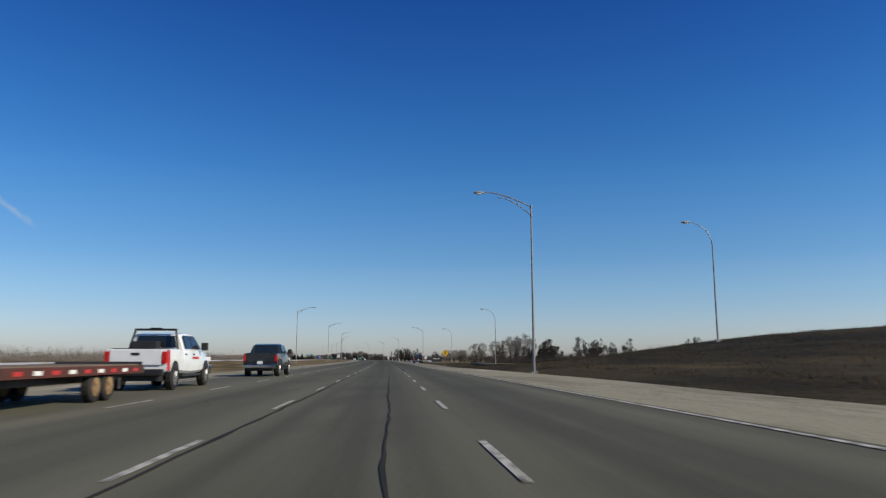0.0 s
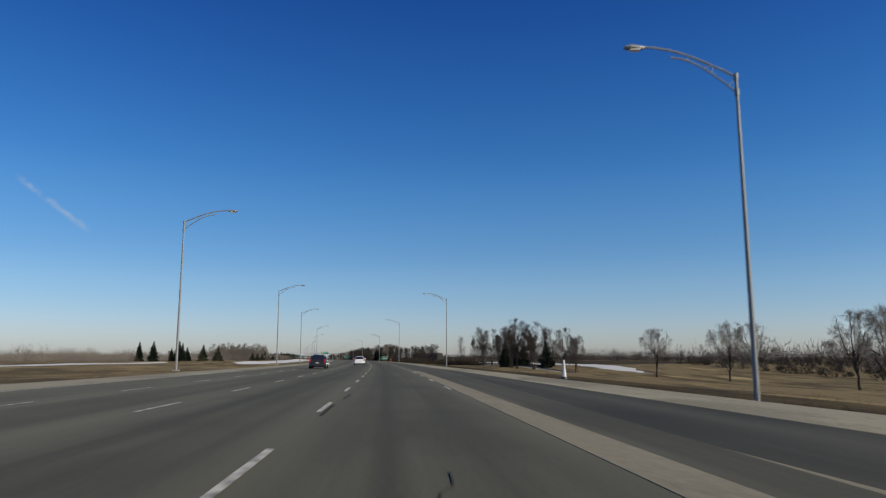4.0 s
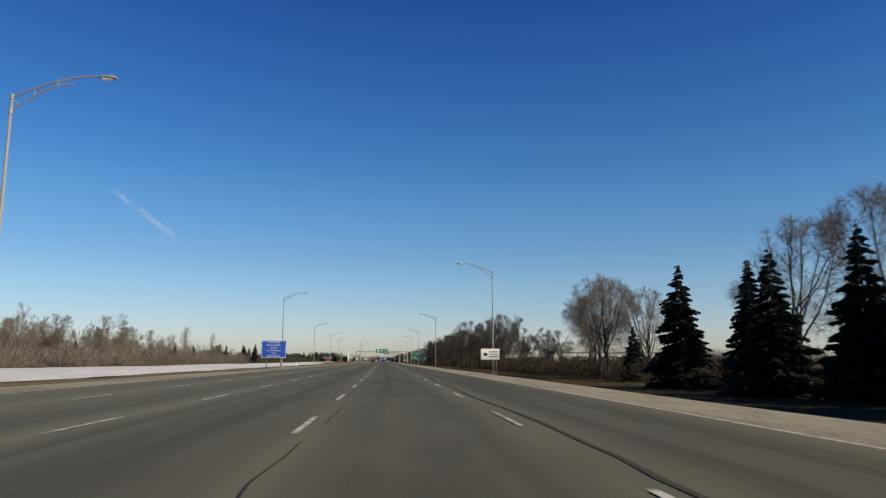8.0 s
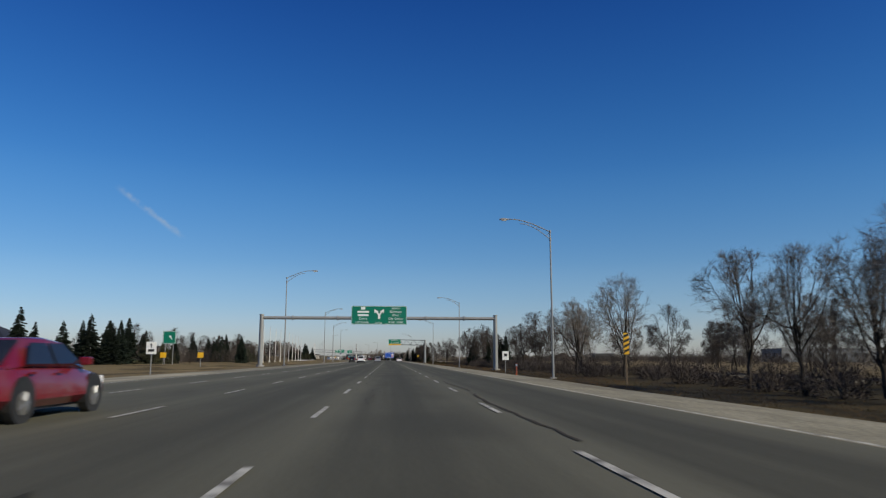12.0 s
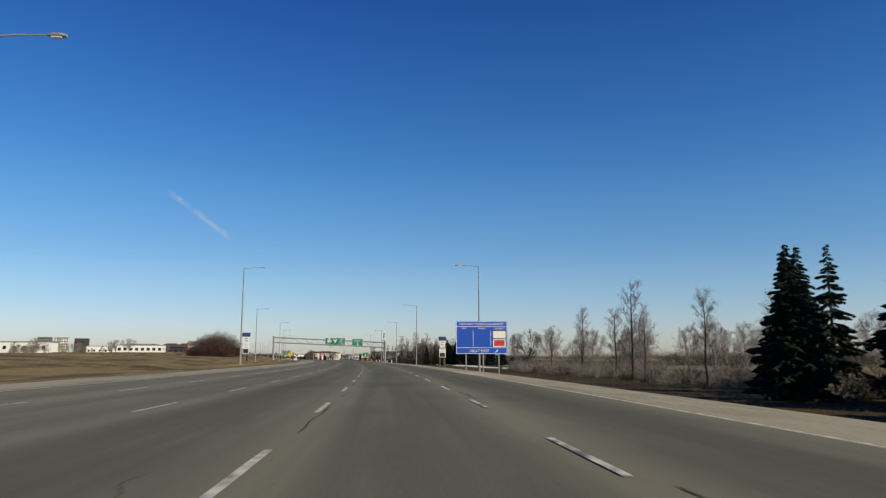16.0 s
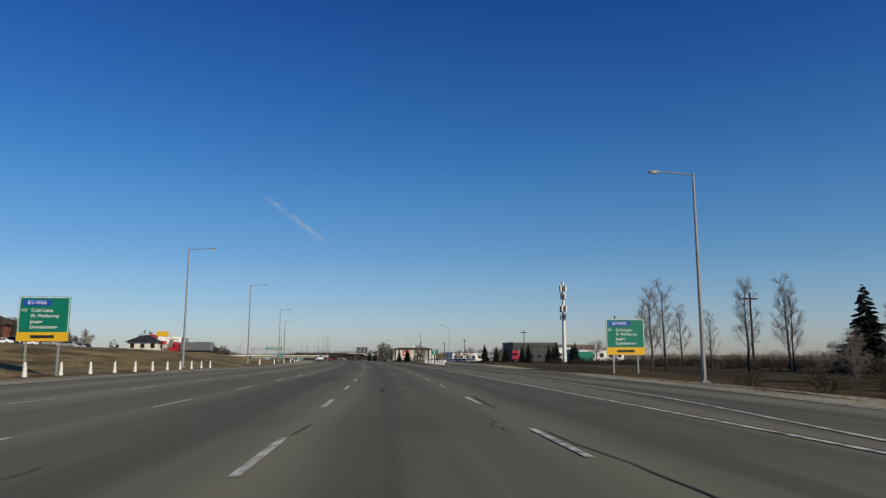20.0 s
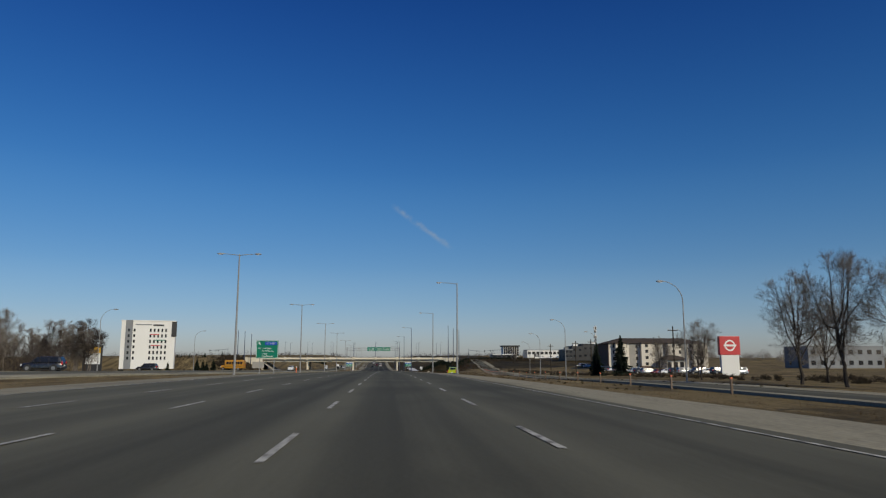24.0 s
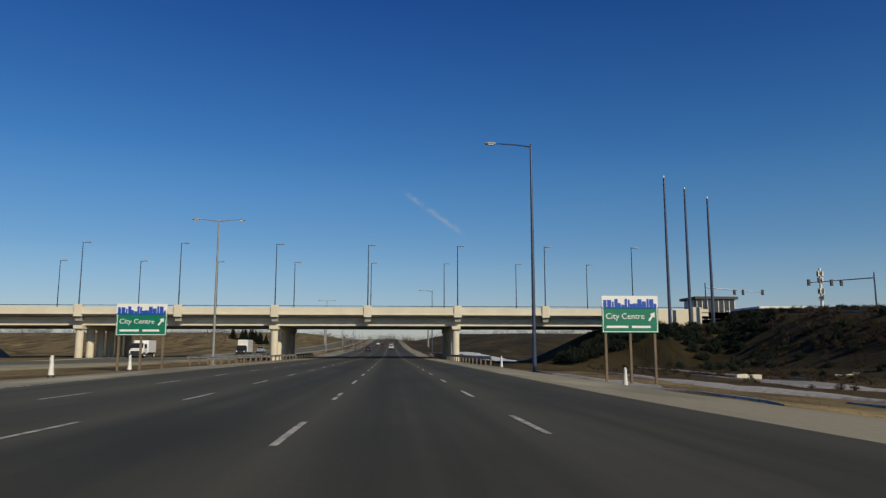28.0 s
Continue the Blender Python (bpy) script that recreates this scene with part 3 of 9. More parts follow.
strip("shoulder_right", -420, 4600, shoulder_right, GRAVEL, lambda s, d: -0.012 - (0.006 + 0.024 * step(s, 60, 180)) * max(0, d - right_edge(s)), "pale sanded gravel shoulder along the highway", "shoulder")
strip("shoulder_left", -420, 4600, shoulder_left, GRAVEL, lambda s, d: -0.012 - 0.02 * max(0, left_edge(s) - d), "pale sanded gravel shoulder along the median", "shoulder")
strip("ramp_shoulder", 150, 560, lambda s: [along(ON_RAMP, s) + 1.5, along(ON_RAMP, s) + 2.7, along(ON_RAMP, s) + 4.2], GRAVEL,
      lambda s, d: ramp_level(s, d) + 0.004, "pale gravel edge of the merging ramp", "shoulder")
strip("gore", 90, 540, lambda s: [3.66, 4.9, max(5.2, min(along(ON_RAMP, s) - 1.5, along(GORE, s)))], DUSTY, lambda s, d: 0.006 - 0.009 * (d - 3.7), "sandy paved wedge between highway and ramp", "shoulder")
strip("gore_exit", 2266, 2560, lambda s: [7.1, 7.1 + 0.4 * (min(along(OFF_RAMP, s) - 2.4, 10.6) - 7.1), min(along(OFF_RAMP, s) - 2.4, 10.6)], WEDGE, lambda s, d: 0.006 - 0.012 * (d - 7.2) * step(s, 2340, 2360), "sandy paved wedge before the exit ramp", "shoulder")
strip("kerb_exit", 2350, 3128, lambda s: [along(OFF_RAMP, s) - 3.5, along(OFF_RAMP, s) - 2.5], GRAVEL,
      lambda s, d: max(land(s, along(OFF_RAMP, s)), land(s, along(OFF_RAMP, s) + 3), land(s, along(OFF_RAMP, s) - 3)) * step(s, 2345, 2400) + 0.06 + 0.1 * step(s, 2440, 2520), "pale gravel edge of the exit ramp", "shoulder")
strip("shoulder_exit", 2330, 3120, lambda s: [along(OFF_RAMP, s) + 2.5, along(OFF_RAMP, s) + 4.0, along(OFF_RAMP, s) + 5.4], GRAVEL,
      lambda s, d: (-0.02 if s < 2345 else max(land(s, along(OFF_RAMP, s)), land(s, along(OFF_RAMP, s) + 3), land(s, along(OFF_RAMP, s) - 3)) * step(s, 2345, 2400) + 0.08), "pale gravel outer edge of the exit ramp", "shoulder")
strip("shoulder_opposite", 2590, 4500, lambda s: [along(OPPOSITE, s) + 5.1, along(OPPOSITE, s) + 7.2], GRAVEL,
      lambda s, d: land(s, d) + 0.14, "pale gravel edge of the opposite carriageway", "shoulder")
strip("shoulder_opposite_far", 2640, 4500, lambda s: [along(OPPOSITE, s) - 7.4, along(OPPOSITE, s) - 5.1], GRAVEL,
      lambda s, d: land(s, d) + 0.14, "pale gravel far edge of the opposite carriageway", "shoulder")


def ribbon(name, pts_list, mat, label, lift=0.012):
    """Thin marks that lie on the road: each is a run of (s, d, half width)."""
    verts, faces, uv = [], [], []
    for run in pts_list:
        k = len(verts)
        for s, d, w in run:
            verts += [R(s, d - w, lift), R(s, d + w, lift)]
            uv += [(s, d - w), (s, d + w)]
        faces += [(k + 2 * i, k + 2 * i + 1, k + 2 * i + 3, k + 2 * i + 2) for i in range(len(run) - 1)]
    me = bpy.data.meshes.new(name)
    me.from_pydata(verts, [], faces)
    me.materials.append(mat)
    lay = me.uv_layers.new(name="grid")
    flat = np.empty(len(me.loops), dtype=np.int32)
    me.loops.foreach_get("vertex_index", flat)
    lay.data.foreach_set("uv", np.array(uv, dtype=np.float32)[flat].ravel())
    return tagged(new(name, me), label, "road marking", "", "structure")


PHASE = 7.81 - 1.5
for line, (d, shift, s0, s1) in {"lane_line_1": (0, 0, -200, 4300), "lane_line_2": (-3.65, 0.3, -200, 4300), "lane_line_3": (-7.3, 0.8, -200, 4300),
                                 "lane_line_4": (3.55, 1.0, 500, 4300), "lane_line_5": (7.25, 0.5, 2110, 2260)}.items():
    ribbon(line, [[(s, d, 0.052), (s + 1.6, d, 0.056), (s + 3.1, d, 0.052)] for s in np.arange(math.floor(s0 / 9) * 9 + PHASE + shift, s1, 9.0)], PAINT,
           "white dashed lane line worn by traffic")
for line, pts in {"edge_line_1": [(s, 3.55 + 1.1 * (1 - step(s, 0, 110)), 0.075) for s in span(-200, 480, 6)], "edge_line_2": [(s, right_edge(s) + 0.05, 0.045) for s in span(560, 2110, 8)],
                  "edge_line_3": [(s, 6.95, 0.07 - 0.03 * step(s, 2400, 2600)) for s in span(2262, 2900, 8)],
                  "edge_line_6": [(s, float(np.interp(s, (2262, 2277, 2290, 2345, 2366), (7.15, 8.9, 9.35, 10.4, 12.0))), 0.06) for s in span(2262, 2366, 4)], "edge_line_4": [(s, left_edge(s) + 0.35, 0.07) for s in span(-200, 4300, 8)],
                  "edge_line_5": [(s, right_edge(s) - 0.3, 0.06) for s in span(2190, 2322, 8)]}.items():
    ribbon(line, [pts], PAINT, "white painted edge line of the highway")
rs = random.Random(3)


def wander(s0, s1, d0, w, amp, stepping=1.5, seed=0.0):
    return [(s, d0 + amp * noise.noise(Vector((s * 0.12, d0 * 3, seed))) + 0.4 * amp * noise.noise(Vector((s * 0.9, d0, seed + 5))),
             w * (0.5 + 1.1 * abs(noise.noise(Vector((s * 0.35, seed, 2))))) + 0.004) for s in span(s0, s1, stepping)]


def dashed(run, seed):
    """The same run broken into uneven pieces."""
    out, piece = [], []
    for p in run:
        if noise.noise(Vector((p[0] * 0.22, seed, 1.5))) > 0.0:
            piece.append(p)
        else:
            if len(piece) > 1:
                out.append(piece)
            piece = []
    return out + ([piece] if len(piece) > 1 else [])


ribbon("tar_seal_1", [wander(-20, 62, -3.5, 0.045, 0.1, 0.8, 3), wander(-20, 45, -1.25, 0.022, 0.15, 0.8, 6), wander(62, 300, 0.12, 0.17, 0.18), *dashed(wander(300, 545, 0.2, 0.05, 0.2, 0.8), 1), *dashed(wander(560, 900, 0.35, 0.014, 0.4, 0.8), 2), *dashed(wander(900, 1700, 0.25, 0.01, 0.3, 0.8), 3), *dashed(wander(1700, 2420, 0.22, 0.014, 0.35, 0.8), 4)],
       TAR, "dark tar crack seal along the lane joint", 0.009)
ribbon("tar_seal_2", [wander(560, 1130, 3.9, 0.06, 0.2, seed=4), *dashed(wander(1130, 1450, 3.9, 0.035, 0.3, 0.8, seed=4), 9), *dashed(wander(1450, 2080, 3.85, 0.016, 0.3, 0.8, seed=4), 5), *dashed(wander(2090, 2560, 3.75, 0.014, 0.3, 0.8, seed=4), 6), *dashed(wander(2700, 2884, 3.8, 0.02, 0.5, 0.8, seed=2), 7)],
       WORNTAR, "dark tar crack seal beside the lane line", 0.009)
cracks = []
# a lamp post's cast shadow drawn as dark marks: slanting shaft, then lamp head
cracks.append([(2076.2 - 1.1 * x + 0.12 * noise.noise(Vector((x, 3, 0))), x, 0.013) for x in np.arange(-0.1, 6.8, 0.3)])
cracks.append([(2076.3, x, 0.05) for x in np.arange(-3.2, -2.3, 0.2)])
for i in range(260):
    s, d = rs.uniform(-20, 2880), rs.choice((rs.uniform(-3.6, 3.5), rs.uniform(-3.6, 3.5), rs.uniform(-9, 6.5)))
    run, w = [], rs.uniform(0.004, 0.012)
    if rs.random() < 0.35:
        L, a = rs.uniform(2.0, 7.0), rs.uniform(-0.25, 0.25)
        run = [(s + a * (x - d) + 0.25 * noise.noise(Vector((x * 0.7, s, 0))), x, 0.0) for x in np.arange(d, min(d + L, right_edge(s) - 0.3), 0.4)]
        cracks.append([(p[0], p[1], w) for p in run])
    else:
        L = rs.uniform(1.5, 8.0)
        cracks.append([(s + x, d + 0.5 * noise.noise(Vector((x * 0.5, s, 0))) + 0.15 * noise.noise(Vector((x * 2, s, 9))), w) for x in np.arange(0, L, 0.35)])


def across(runs, mat, label):
    """Crack seals that may also run across the lanes."""
    verts, faces = [], []
    for run in runs:
        if len(run) < 2:
            continue
        k = len(verts)
        for i, (s, d, w) in enumerate(run):
            a, b = run[max(0, i - 1)], run[min(len(run) - 1, i + 1)]
            v = Vector((b[0] - a[0], b[1] - a[1]))
            v = Vector((-v.y, v.x)).normalized() * w * (0.6 + 0.8 * abs(noise.noise(Vector((s * 1.3, d * 1.3, 4)))))
            verts += [R(s - v.x, d - v.y, 0.0105), R(s + v.x, d + v.y, 0.0105)]
        faces += [(k + 2 * i, k + 2 * i + 1, k + 2 * i + 3, k + 2 * i + 2) for i in range(len(run) - 1)]
    me = bpy.data.meshes.new("tar_cracks")
    me.from_pydata(verts, [], faces)
    me.materials.append(mat)
    return tagged(new("tar_cracks", me), label, "crack seal", "", "stuff")


# webs of cracks where the surface is worst
for s0, d0, L in ((826, 0.3, 14), (1306, 0.2, 16), (1427, 0.4, 18), (1318, 5.2, 14), (1706, -0.4, 14), (1714, -0.2, 12), (1710, 2.8, 9), (1192, 5.6, 12), (2385, 4.6, 10)):
    for k in range(4):
        d1, s1 = d0 + rs.uniform(-0.7, 0.9), s0 + rs.uniform(-2, L)
        cracks.append([(s1 + x, d1 + 0.7 * noise.noise(Vector((x * 0.4, s1, k))) + 0.2 * noise.noise(Vector((x * 2, s1, 9))), 0.014) for x in np.arange(0, rs.uniform(2, 6), 0.3)])
        cracks.append([(s1 + 0.5 * noise.noise(Vector((x, s1, 2))), d1 - 0.6 + x, 0.011) for x in np.arange(0, rs.uniform(0.8, 2.0), 0.25)])
across(cracks, WORNTAR, "dark sealed cracks and a drawn lamp post shadow on the asphalt")
# dark tyre and oil stains on the lanes
blots = []
for i in range(55):
    s, d, L = rs.uniform(0, 2900), rs.uniform(-7, 6), rs.uniform(0.6, 2.4)
    w = rs.uniform(0.06, 0.22)
    blots.append([(s + L * x / 8, d + 0.12 * noise.noise(Vector((x * 0.6, s, 0))), w * math.sin(math.pi * (x + 0.3) / 8.6) * (0.7 + 0.6 * abs(noise.noise(Vector((x, s, 1)))))) for x in range(9)])
across(blots, surface("oil_stain", (0.03, 0.029, 0.022), (0.042, 0.04, 0.03), 0.95, relief=0), "dark oil and patch stains on the asphalt")


def snow(name, s0, s1, d0, d1, amp, label, seed, broken=0.0, mat=None):
    """An irregular bank of old snow, thickest in its middle."""
    def cols(s):
        f = step(s, s0, s0 + 25) * (1 - step(s, s1 - 25, s1)) * (1 - broken * step(noise.noise(Vector((s * 0.11, seed, 5))), -0.25, 0.25))
        a = d0 + amp * noise.noise(Vector((s * 0.035, seed, 0))) + amp * 0.5 * noise.noise(Vector((s * 0.17, seed, 3)))
        b = d1 + amp * noise.noise(Vector((s * 0.03, seed, 7))) + amp * 0.5 * noise.noise(Vector((s * 0.2, seed, 9)))
        m, h = (a + b) / 2, max(0.15, (b - a) / 2) * f + 0.05
        return [m - h, m - h * 0.6, m, m + h * 0.6, m + h]

    def height(s, d):
        c = cols(s)
        f = 1 - abs(d - c[2]) / (c[4] - c[2])
        return land(s, d) + 0.16 * min(1, f * 2.2) - 0.05 + 0.06 * noise.noise(Vector((s * 0.3, d * 0.6, 0)))
    return sheet(name, span(s0, s1, 2.5 if broken else 4), cols, height, (mat or SNOW,), None, label, "snow")


snow("snow_1", 330, 640, -47, -40, 3.0, "strip of dirty white snow along the field", 1)
snow("snow_2", 640, 905, -34, -25, 2.2, "strip of dirty white snow along the verge", 2)
snow("snow_3", 900, 1285, -38, -23, 2.5, "broad strip of dirty white snow beside the verge", 3)
snow("snow_4", 1290, 1462, -43, -31, 3.5, "broad patch of old snow before the low shrubs", 4)
snow("snow_5", 640, 900, 62, 72, 6.0, "old snow lying in the far ditch", 5)
snow("snow_6", 1840, 2010, 40, 47, 4.0, "strip of old snow beside the tracks", 6)
snow("snow_7", 1996, 2112, 28, 35, 4.0, "strip of old snow beside the tracks", 7, 0.55)
for k, (s0, s1, d0, d1, b) in enumerate(((3058, 3112, 15.8, 19.0, 0.7), (3052, 3108, 21.5, 25.5, 0.5), (3044, 3096, 27, 31.5, 0.55), (3026, 3060, 19.5, 23, 0.9), (3084, 3126, 33, 35, 0.8))):
    snow("snow_%d" % (20 + k), s0, s1, d0, d1, 2.6, "grey icy remnant of old snow on the verge", 30 + k, b, SLUSH)
snow("snow_8", 1762, 1850, -46, -34, 5.0, "patches of old snow before the flagpoles", 15, 0.7)
snow("snow_10", 3175, 3300, 24, 31, 3.5, "old snow beyond the bridge", 10)
snow("snow_11", 3110, 3155, -72, -66, 2.0, "old snow on the slope below the bridge", 11)
snow("snow_12", 100, 330, -82, -62, 8.0, "wide sheet of old snow in the field", 12)
snow("snow_13", 330, 620, -100, -72, 9.0, "wide sheet of old snow in the field", 13)
snow("meltwater_bank", 182, 236, 6.9, 8.4, 0.6, "dirty slush bank in the wedge before the ramp", 14)


# ---- lamp posts ----
def lamp_base(t, pole_mat, h, r0, r1):
    part("base_plate", B(box, (-0.3, -0.3, -0.5), (0.3, 0.3, 0.12), 0.03), CONCDARK, t)
    for x in (-0.2, 0.2):
        for y in (-0.2, 0.2):
            part("bolt", B(tube, [(x, y, 0.1), (x, y, 0.22)], 0.025, 6), STEELDARK, t)
    part("pole", B(tube, [(0, 0, 0.1), (0, 0, h * 0.5), (0, 0, h)], [r0, (r0 + r1) / 2, r1], 10), pole_mat, t, smooth=True)
    part("hand_hole_cover", B(box, (-0.07, -r0 - 0.02, 0.5), (0.07, -r0 + 0.03, 0.85)), pole_mat, t)


def head_unit(t, x, z, sign, mat):
    """The cobra-head luminaire at the end of an arm that runs in x."""
    bm = bmesh.new()
    loft(bm, [(-0.42, 0.06, -0.05, 0.06, 0.05), (-0.15, 0.15, -0.08, 0.1, 0.1), (0.25, 0.19, -0.1, 0.11, 0.13), (0.5, 0.12, -0.07, 0.05, 0.08)], 0.05)
    bmesh.ops.rotate(bm, verts=bm.verts, matrix=Matrix.Rotation(radians(90 if sign < 0 else -90), 3, "Z"))
    lum = part("luminaire", bm, mat, t, "grey cobra-head lamp", place=(x, 0, z))
    part("lens", B(box, (-0.24 + 0.05 * sign, -0.13, -0.15), (0.24 + 0.05 * sign, 0.13, -0.09), 0.02), WHITELENS, lum)


def truss_lamp(m, mirror, label, group):
    """A tall post with a long bowed truss arm."""
    t = thing("street_lamp", m, label, "street lamp", group)
    lamp_base(t, GALV, 14.6, 0.125, 0.066)
    k = 1 if mirror else -1
    top, low = [], []
    for i in range(9):
        f = i / 8
        top.append((k * 4.3 * f, 0, 14.5 + 1.25 * math.sin(f * math.pi * 0.52)))
        low.append((k * 3.0 * f, 0, 13.75 + 1.55 * math.sin(f * math.pi * 0.5)))
    part("arm", B(tube, top, 0.05, 6), GALV, t, smooth=True)
    part("arm_brace", B(tube, low, 0.04, 6), GALV, t, smooth=True)
    for f in (0.2, 0.4, 0.6, 0.8):
        i = int(f * 8)
        part("strut", B(tube, [low[i], top[max(0, int(i * 0.72))]], 0.022, 5), GALV, t)
    part("clamp", B(tube, [(0, 0, 13.6), (0, 0, 13.9)], 0.11, 10), GALV, t)
    part("clamp", B(tube, [(0, 0, 14.4), (0, 0, 14.65)], 0.1, 10), GALV, t)
    head_unit(t, k * 4.6, 15.72, k, GALV)
    return t


def flat_lamp(m, mirror, mat, h, label, group, double=False):
    """A tall post with a level arm; two arms where it stands in the median."""
    t = thing("street_lamp", m, label, "street lamp", group)
    lamp_base(t, mat, h, 0.17, 0.085)
    for k in ((1, -1) if double else ((1,) if mirror else (-1,))):
        r = 2.3 if double else 2.9
        part("arm", B(tube, [(0, 0, h - 0.12), (k * 1.2, 0, h + 0.02), (k * r, 0, h + 0.1)], [0.06, 0.05, 0.04], 6), mat, t, smooth=True)
        head_unit(t, k * (r + 0.3), h + 0.1, k, GALV)
    part("cap", B(tube, [(0, 0, h), (0, 0, h + 0.12)], [0.09, 0.05], 8), mat, t)
    return t


def davit_lamp(m, mirror, h, label, group):
    """A slimmer post that bends over into its arm."""
    t = thing("street_lamp", m, label, "street lamp", group)
    lamp_base(t, GALV, h * 0.8, 0.1, 0.062)
    k = 1 if mirror else -1
    pts = [(0, 0, h * 0.8)] + [(k * 2.6 * (1 - math.cos(a)), 0, h * 0.8 + h * 0.2 * math.sin(a)) for a in np.linspace(0.2, 1.5, 9)]
    part("arm", B(tube, pts, [0.062 - 0.003 * i for i in range(len(pts))], 8), GALV, t, smooth=True)
    head_unit(t, pts[-1][0] + k * 0.3, pts[-1][2], k, GALV)
    return t


def stand(s, d):
    """Ground level at a place off the road."""
    return land(s, d)


LAMP_R = ((60.7, 11.2), (388, 23.4), (509, 18), (640, 17.5), (790, 17.3), (924, 18.5), (1057, 17.8), (1179, 18.2), (1288, 17.7), (1389, 18), (1489, 18.4), (1588, 18.5), (1690, 19), (1847, 19.5))
tr = None
for s, d in LAMP_R:
    m = at(s, d, stand(s, d))
    tr = again(tr, m, 1.2 if s in (388, 790) else 1.07) if tr else truss_lamp(m, False, "tall galvanised lamp post with a bowed truss arm on the verge", "lamp posts on the right verge")
tl = None
for s, d in ((205, -26), (346, -25.5), (461, -22), (560, -21.5), (645, -21), (726, -21.5), (856, -19.5), (991.6, -21.0), (1113.6, -21.4), (1231, -25.4), (1327, -26.4), (1421, -28.5), (1553.6, -18.5), (1660, -20), (1756, -23.3)):
    m = at(s, d, stand(s, d))
    tl = again(tl, m, 1.0 if 1200 < s < 1450 else (1.06 if 1100 < s < 1200 else 1.16)) if tl else truss_lamp(m, True, "tall galvanised lamp post with a bowed truss arm in the median", "lamp posts in the median")
fr = None
for s, d in ((1972.6, 18), (2057.3, 17.4), (2150.7, 21.5), (2233, 23.2), (2311.5, 26.0), (2785, 15.6), (2861.2, 16.2)):
    m = at(s, d, stand(s, d))
    fr = again(fr, m, 1.13 if s > 2700 else 1.0) if fr else flat_lamp(m, False, GALV, 16.4, "tall tapered grey lamp post with a level arm on the verge", "level-arm lamp posts on the right verge")
fb = None
for s, d in ((2935.3, 12.8), (3013.9, 12.6), (3084.8, 12.4), (3230, 13)):
    m = at(s, d, stand(s, d))
    fb = again(fb, m) if fb else flat_lamp(m, False, BLUEPOLE, 18.0, "tall dark blue lamp post with a level arm on the verge", "dark blue lamp posts near the bridge")
fl = None
for s, d in ((2099, -29), (1906.6, -22.7), (2020.9, -24.5), (2181.5, -26), (2270, -27), (2361.5, -25), (2426, -25), (2510, -23), (2592, -22)):
    m = at(s, d, stand(s, d))
    fl = again(fl, m, 1.25 if s < 2050 else (1.08 if s > 2400 else 1.0)) if fl else flat_lamp(m, True, GALV, 16.6, "tall tapered grey lamp post with a level arm in the median", "level-arm lamp posts in the median")
fd = None
for s, d in ((2672, -20), (2742.5, -18.8), (2818.8, -18.7), (2890, -18.5), (2954, -18.3), (3032, -18.3), (3112, -18.3), (3260, -19), (3340, -19), (3430, -19)):
    m = at(s, d, stand(s, d))
    fd = again(fd, m, 0.95) if fd else flat_lamp(m, True, GALV, 17.2, "tall grey median lamp post with two level arms", "double-arm lamp posts in the median", True)
dv = None
for s, d, k in ((152.8, 22.3, 0), (248.5, 22.7, 0), (70.3, 32.2, 0), (2461, 27, 0), (2550, 29, 0), (2606, 30, 0), (2661, 31.5, 0), (2716.6, 32.4, 0), (2772, 34, 0), (2824, 40.9, 0), (2815.5, 52.8, 0), (2885, 51, 0), (2770, -47, 1), (2840, -49, 1)):
    m = at(s, d, stand(s, d), 180 if k else 0)
    dv = again(dv, m, 1.0 if s < 300 else 0.86) if dv else davit_lamp(m, False, 12.3, "slender grey lamp post with a bent-over arm by the ramp", "bent lamp posts by the ramps")


# ---- signs ----
def sign_board(t, x0, x1, z0, z1, face, border=True, y=0.0):
    """A flat sign panel that faces the traffic, with a pale border and stiffeners on its back."""
    p = part("sign_panel", B(box, (x0, y - 0.03, z0), (x1, y + 0.03, z1), 0.012), face, t)
    if border:
        w = 0.05
        for n, (a, b) in enumerate((((x0 + w, z0 + w), (x1 - w, z0 + 2 * w)), ((x0 + w, z1 - 2 * w), (x1 - w, z1 - w)), ((x0 + w, z0 + 2 * w), (x0 + 2 * w, z1 - 2 * w)), ((x1 - 2 * w, z0 + 2 * w), (x1 - w, z1 - 2 * w)))):
            part("border", B(box, (a[0], y - 0.036, a[1]), (b[0], y - 0.029, b[1])), WHITE, p)
    for z in np.linspace(z0 + 0.25, z1 - 0.25, 3):
        part("stiffener", B(box, (x0 + 0.1, y + 0.03, z - 0.04), (x1 - 0.1, y + 0.09, z + 0.04)), GALV, p)
    return p


def posts(t, xs, z0, z1, mat, r=0.07, y=0.12):
    for x in xs:
        part("post", B(box, (x - r, y - r, z0), (x + r, y + r, z1), 0.01), mat, t)


def arrow(t, x, z, size, ang, mat, y=-0.034):
    bm = bmesh.new()
    q = [(-0.09, -0.5), (0.09, -0.5), (0.09, 0.08), (0.3, 0.08), (0.0, 0.5), (-0.3, 0.08), (-0.09, 0.08)]
    ca, sa = math.cos(radians(ang)), math.sin(radians(ang))
    panel(bm, [(x + size * (a * ca + b * sa), y, z + size * (-a * sa + b * ca)) for a, b in q], 0.008, (0, -1, 0))
    return part("arrow", bm, mat, t)


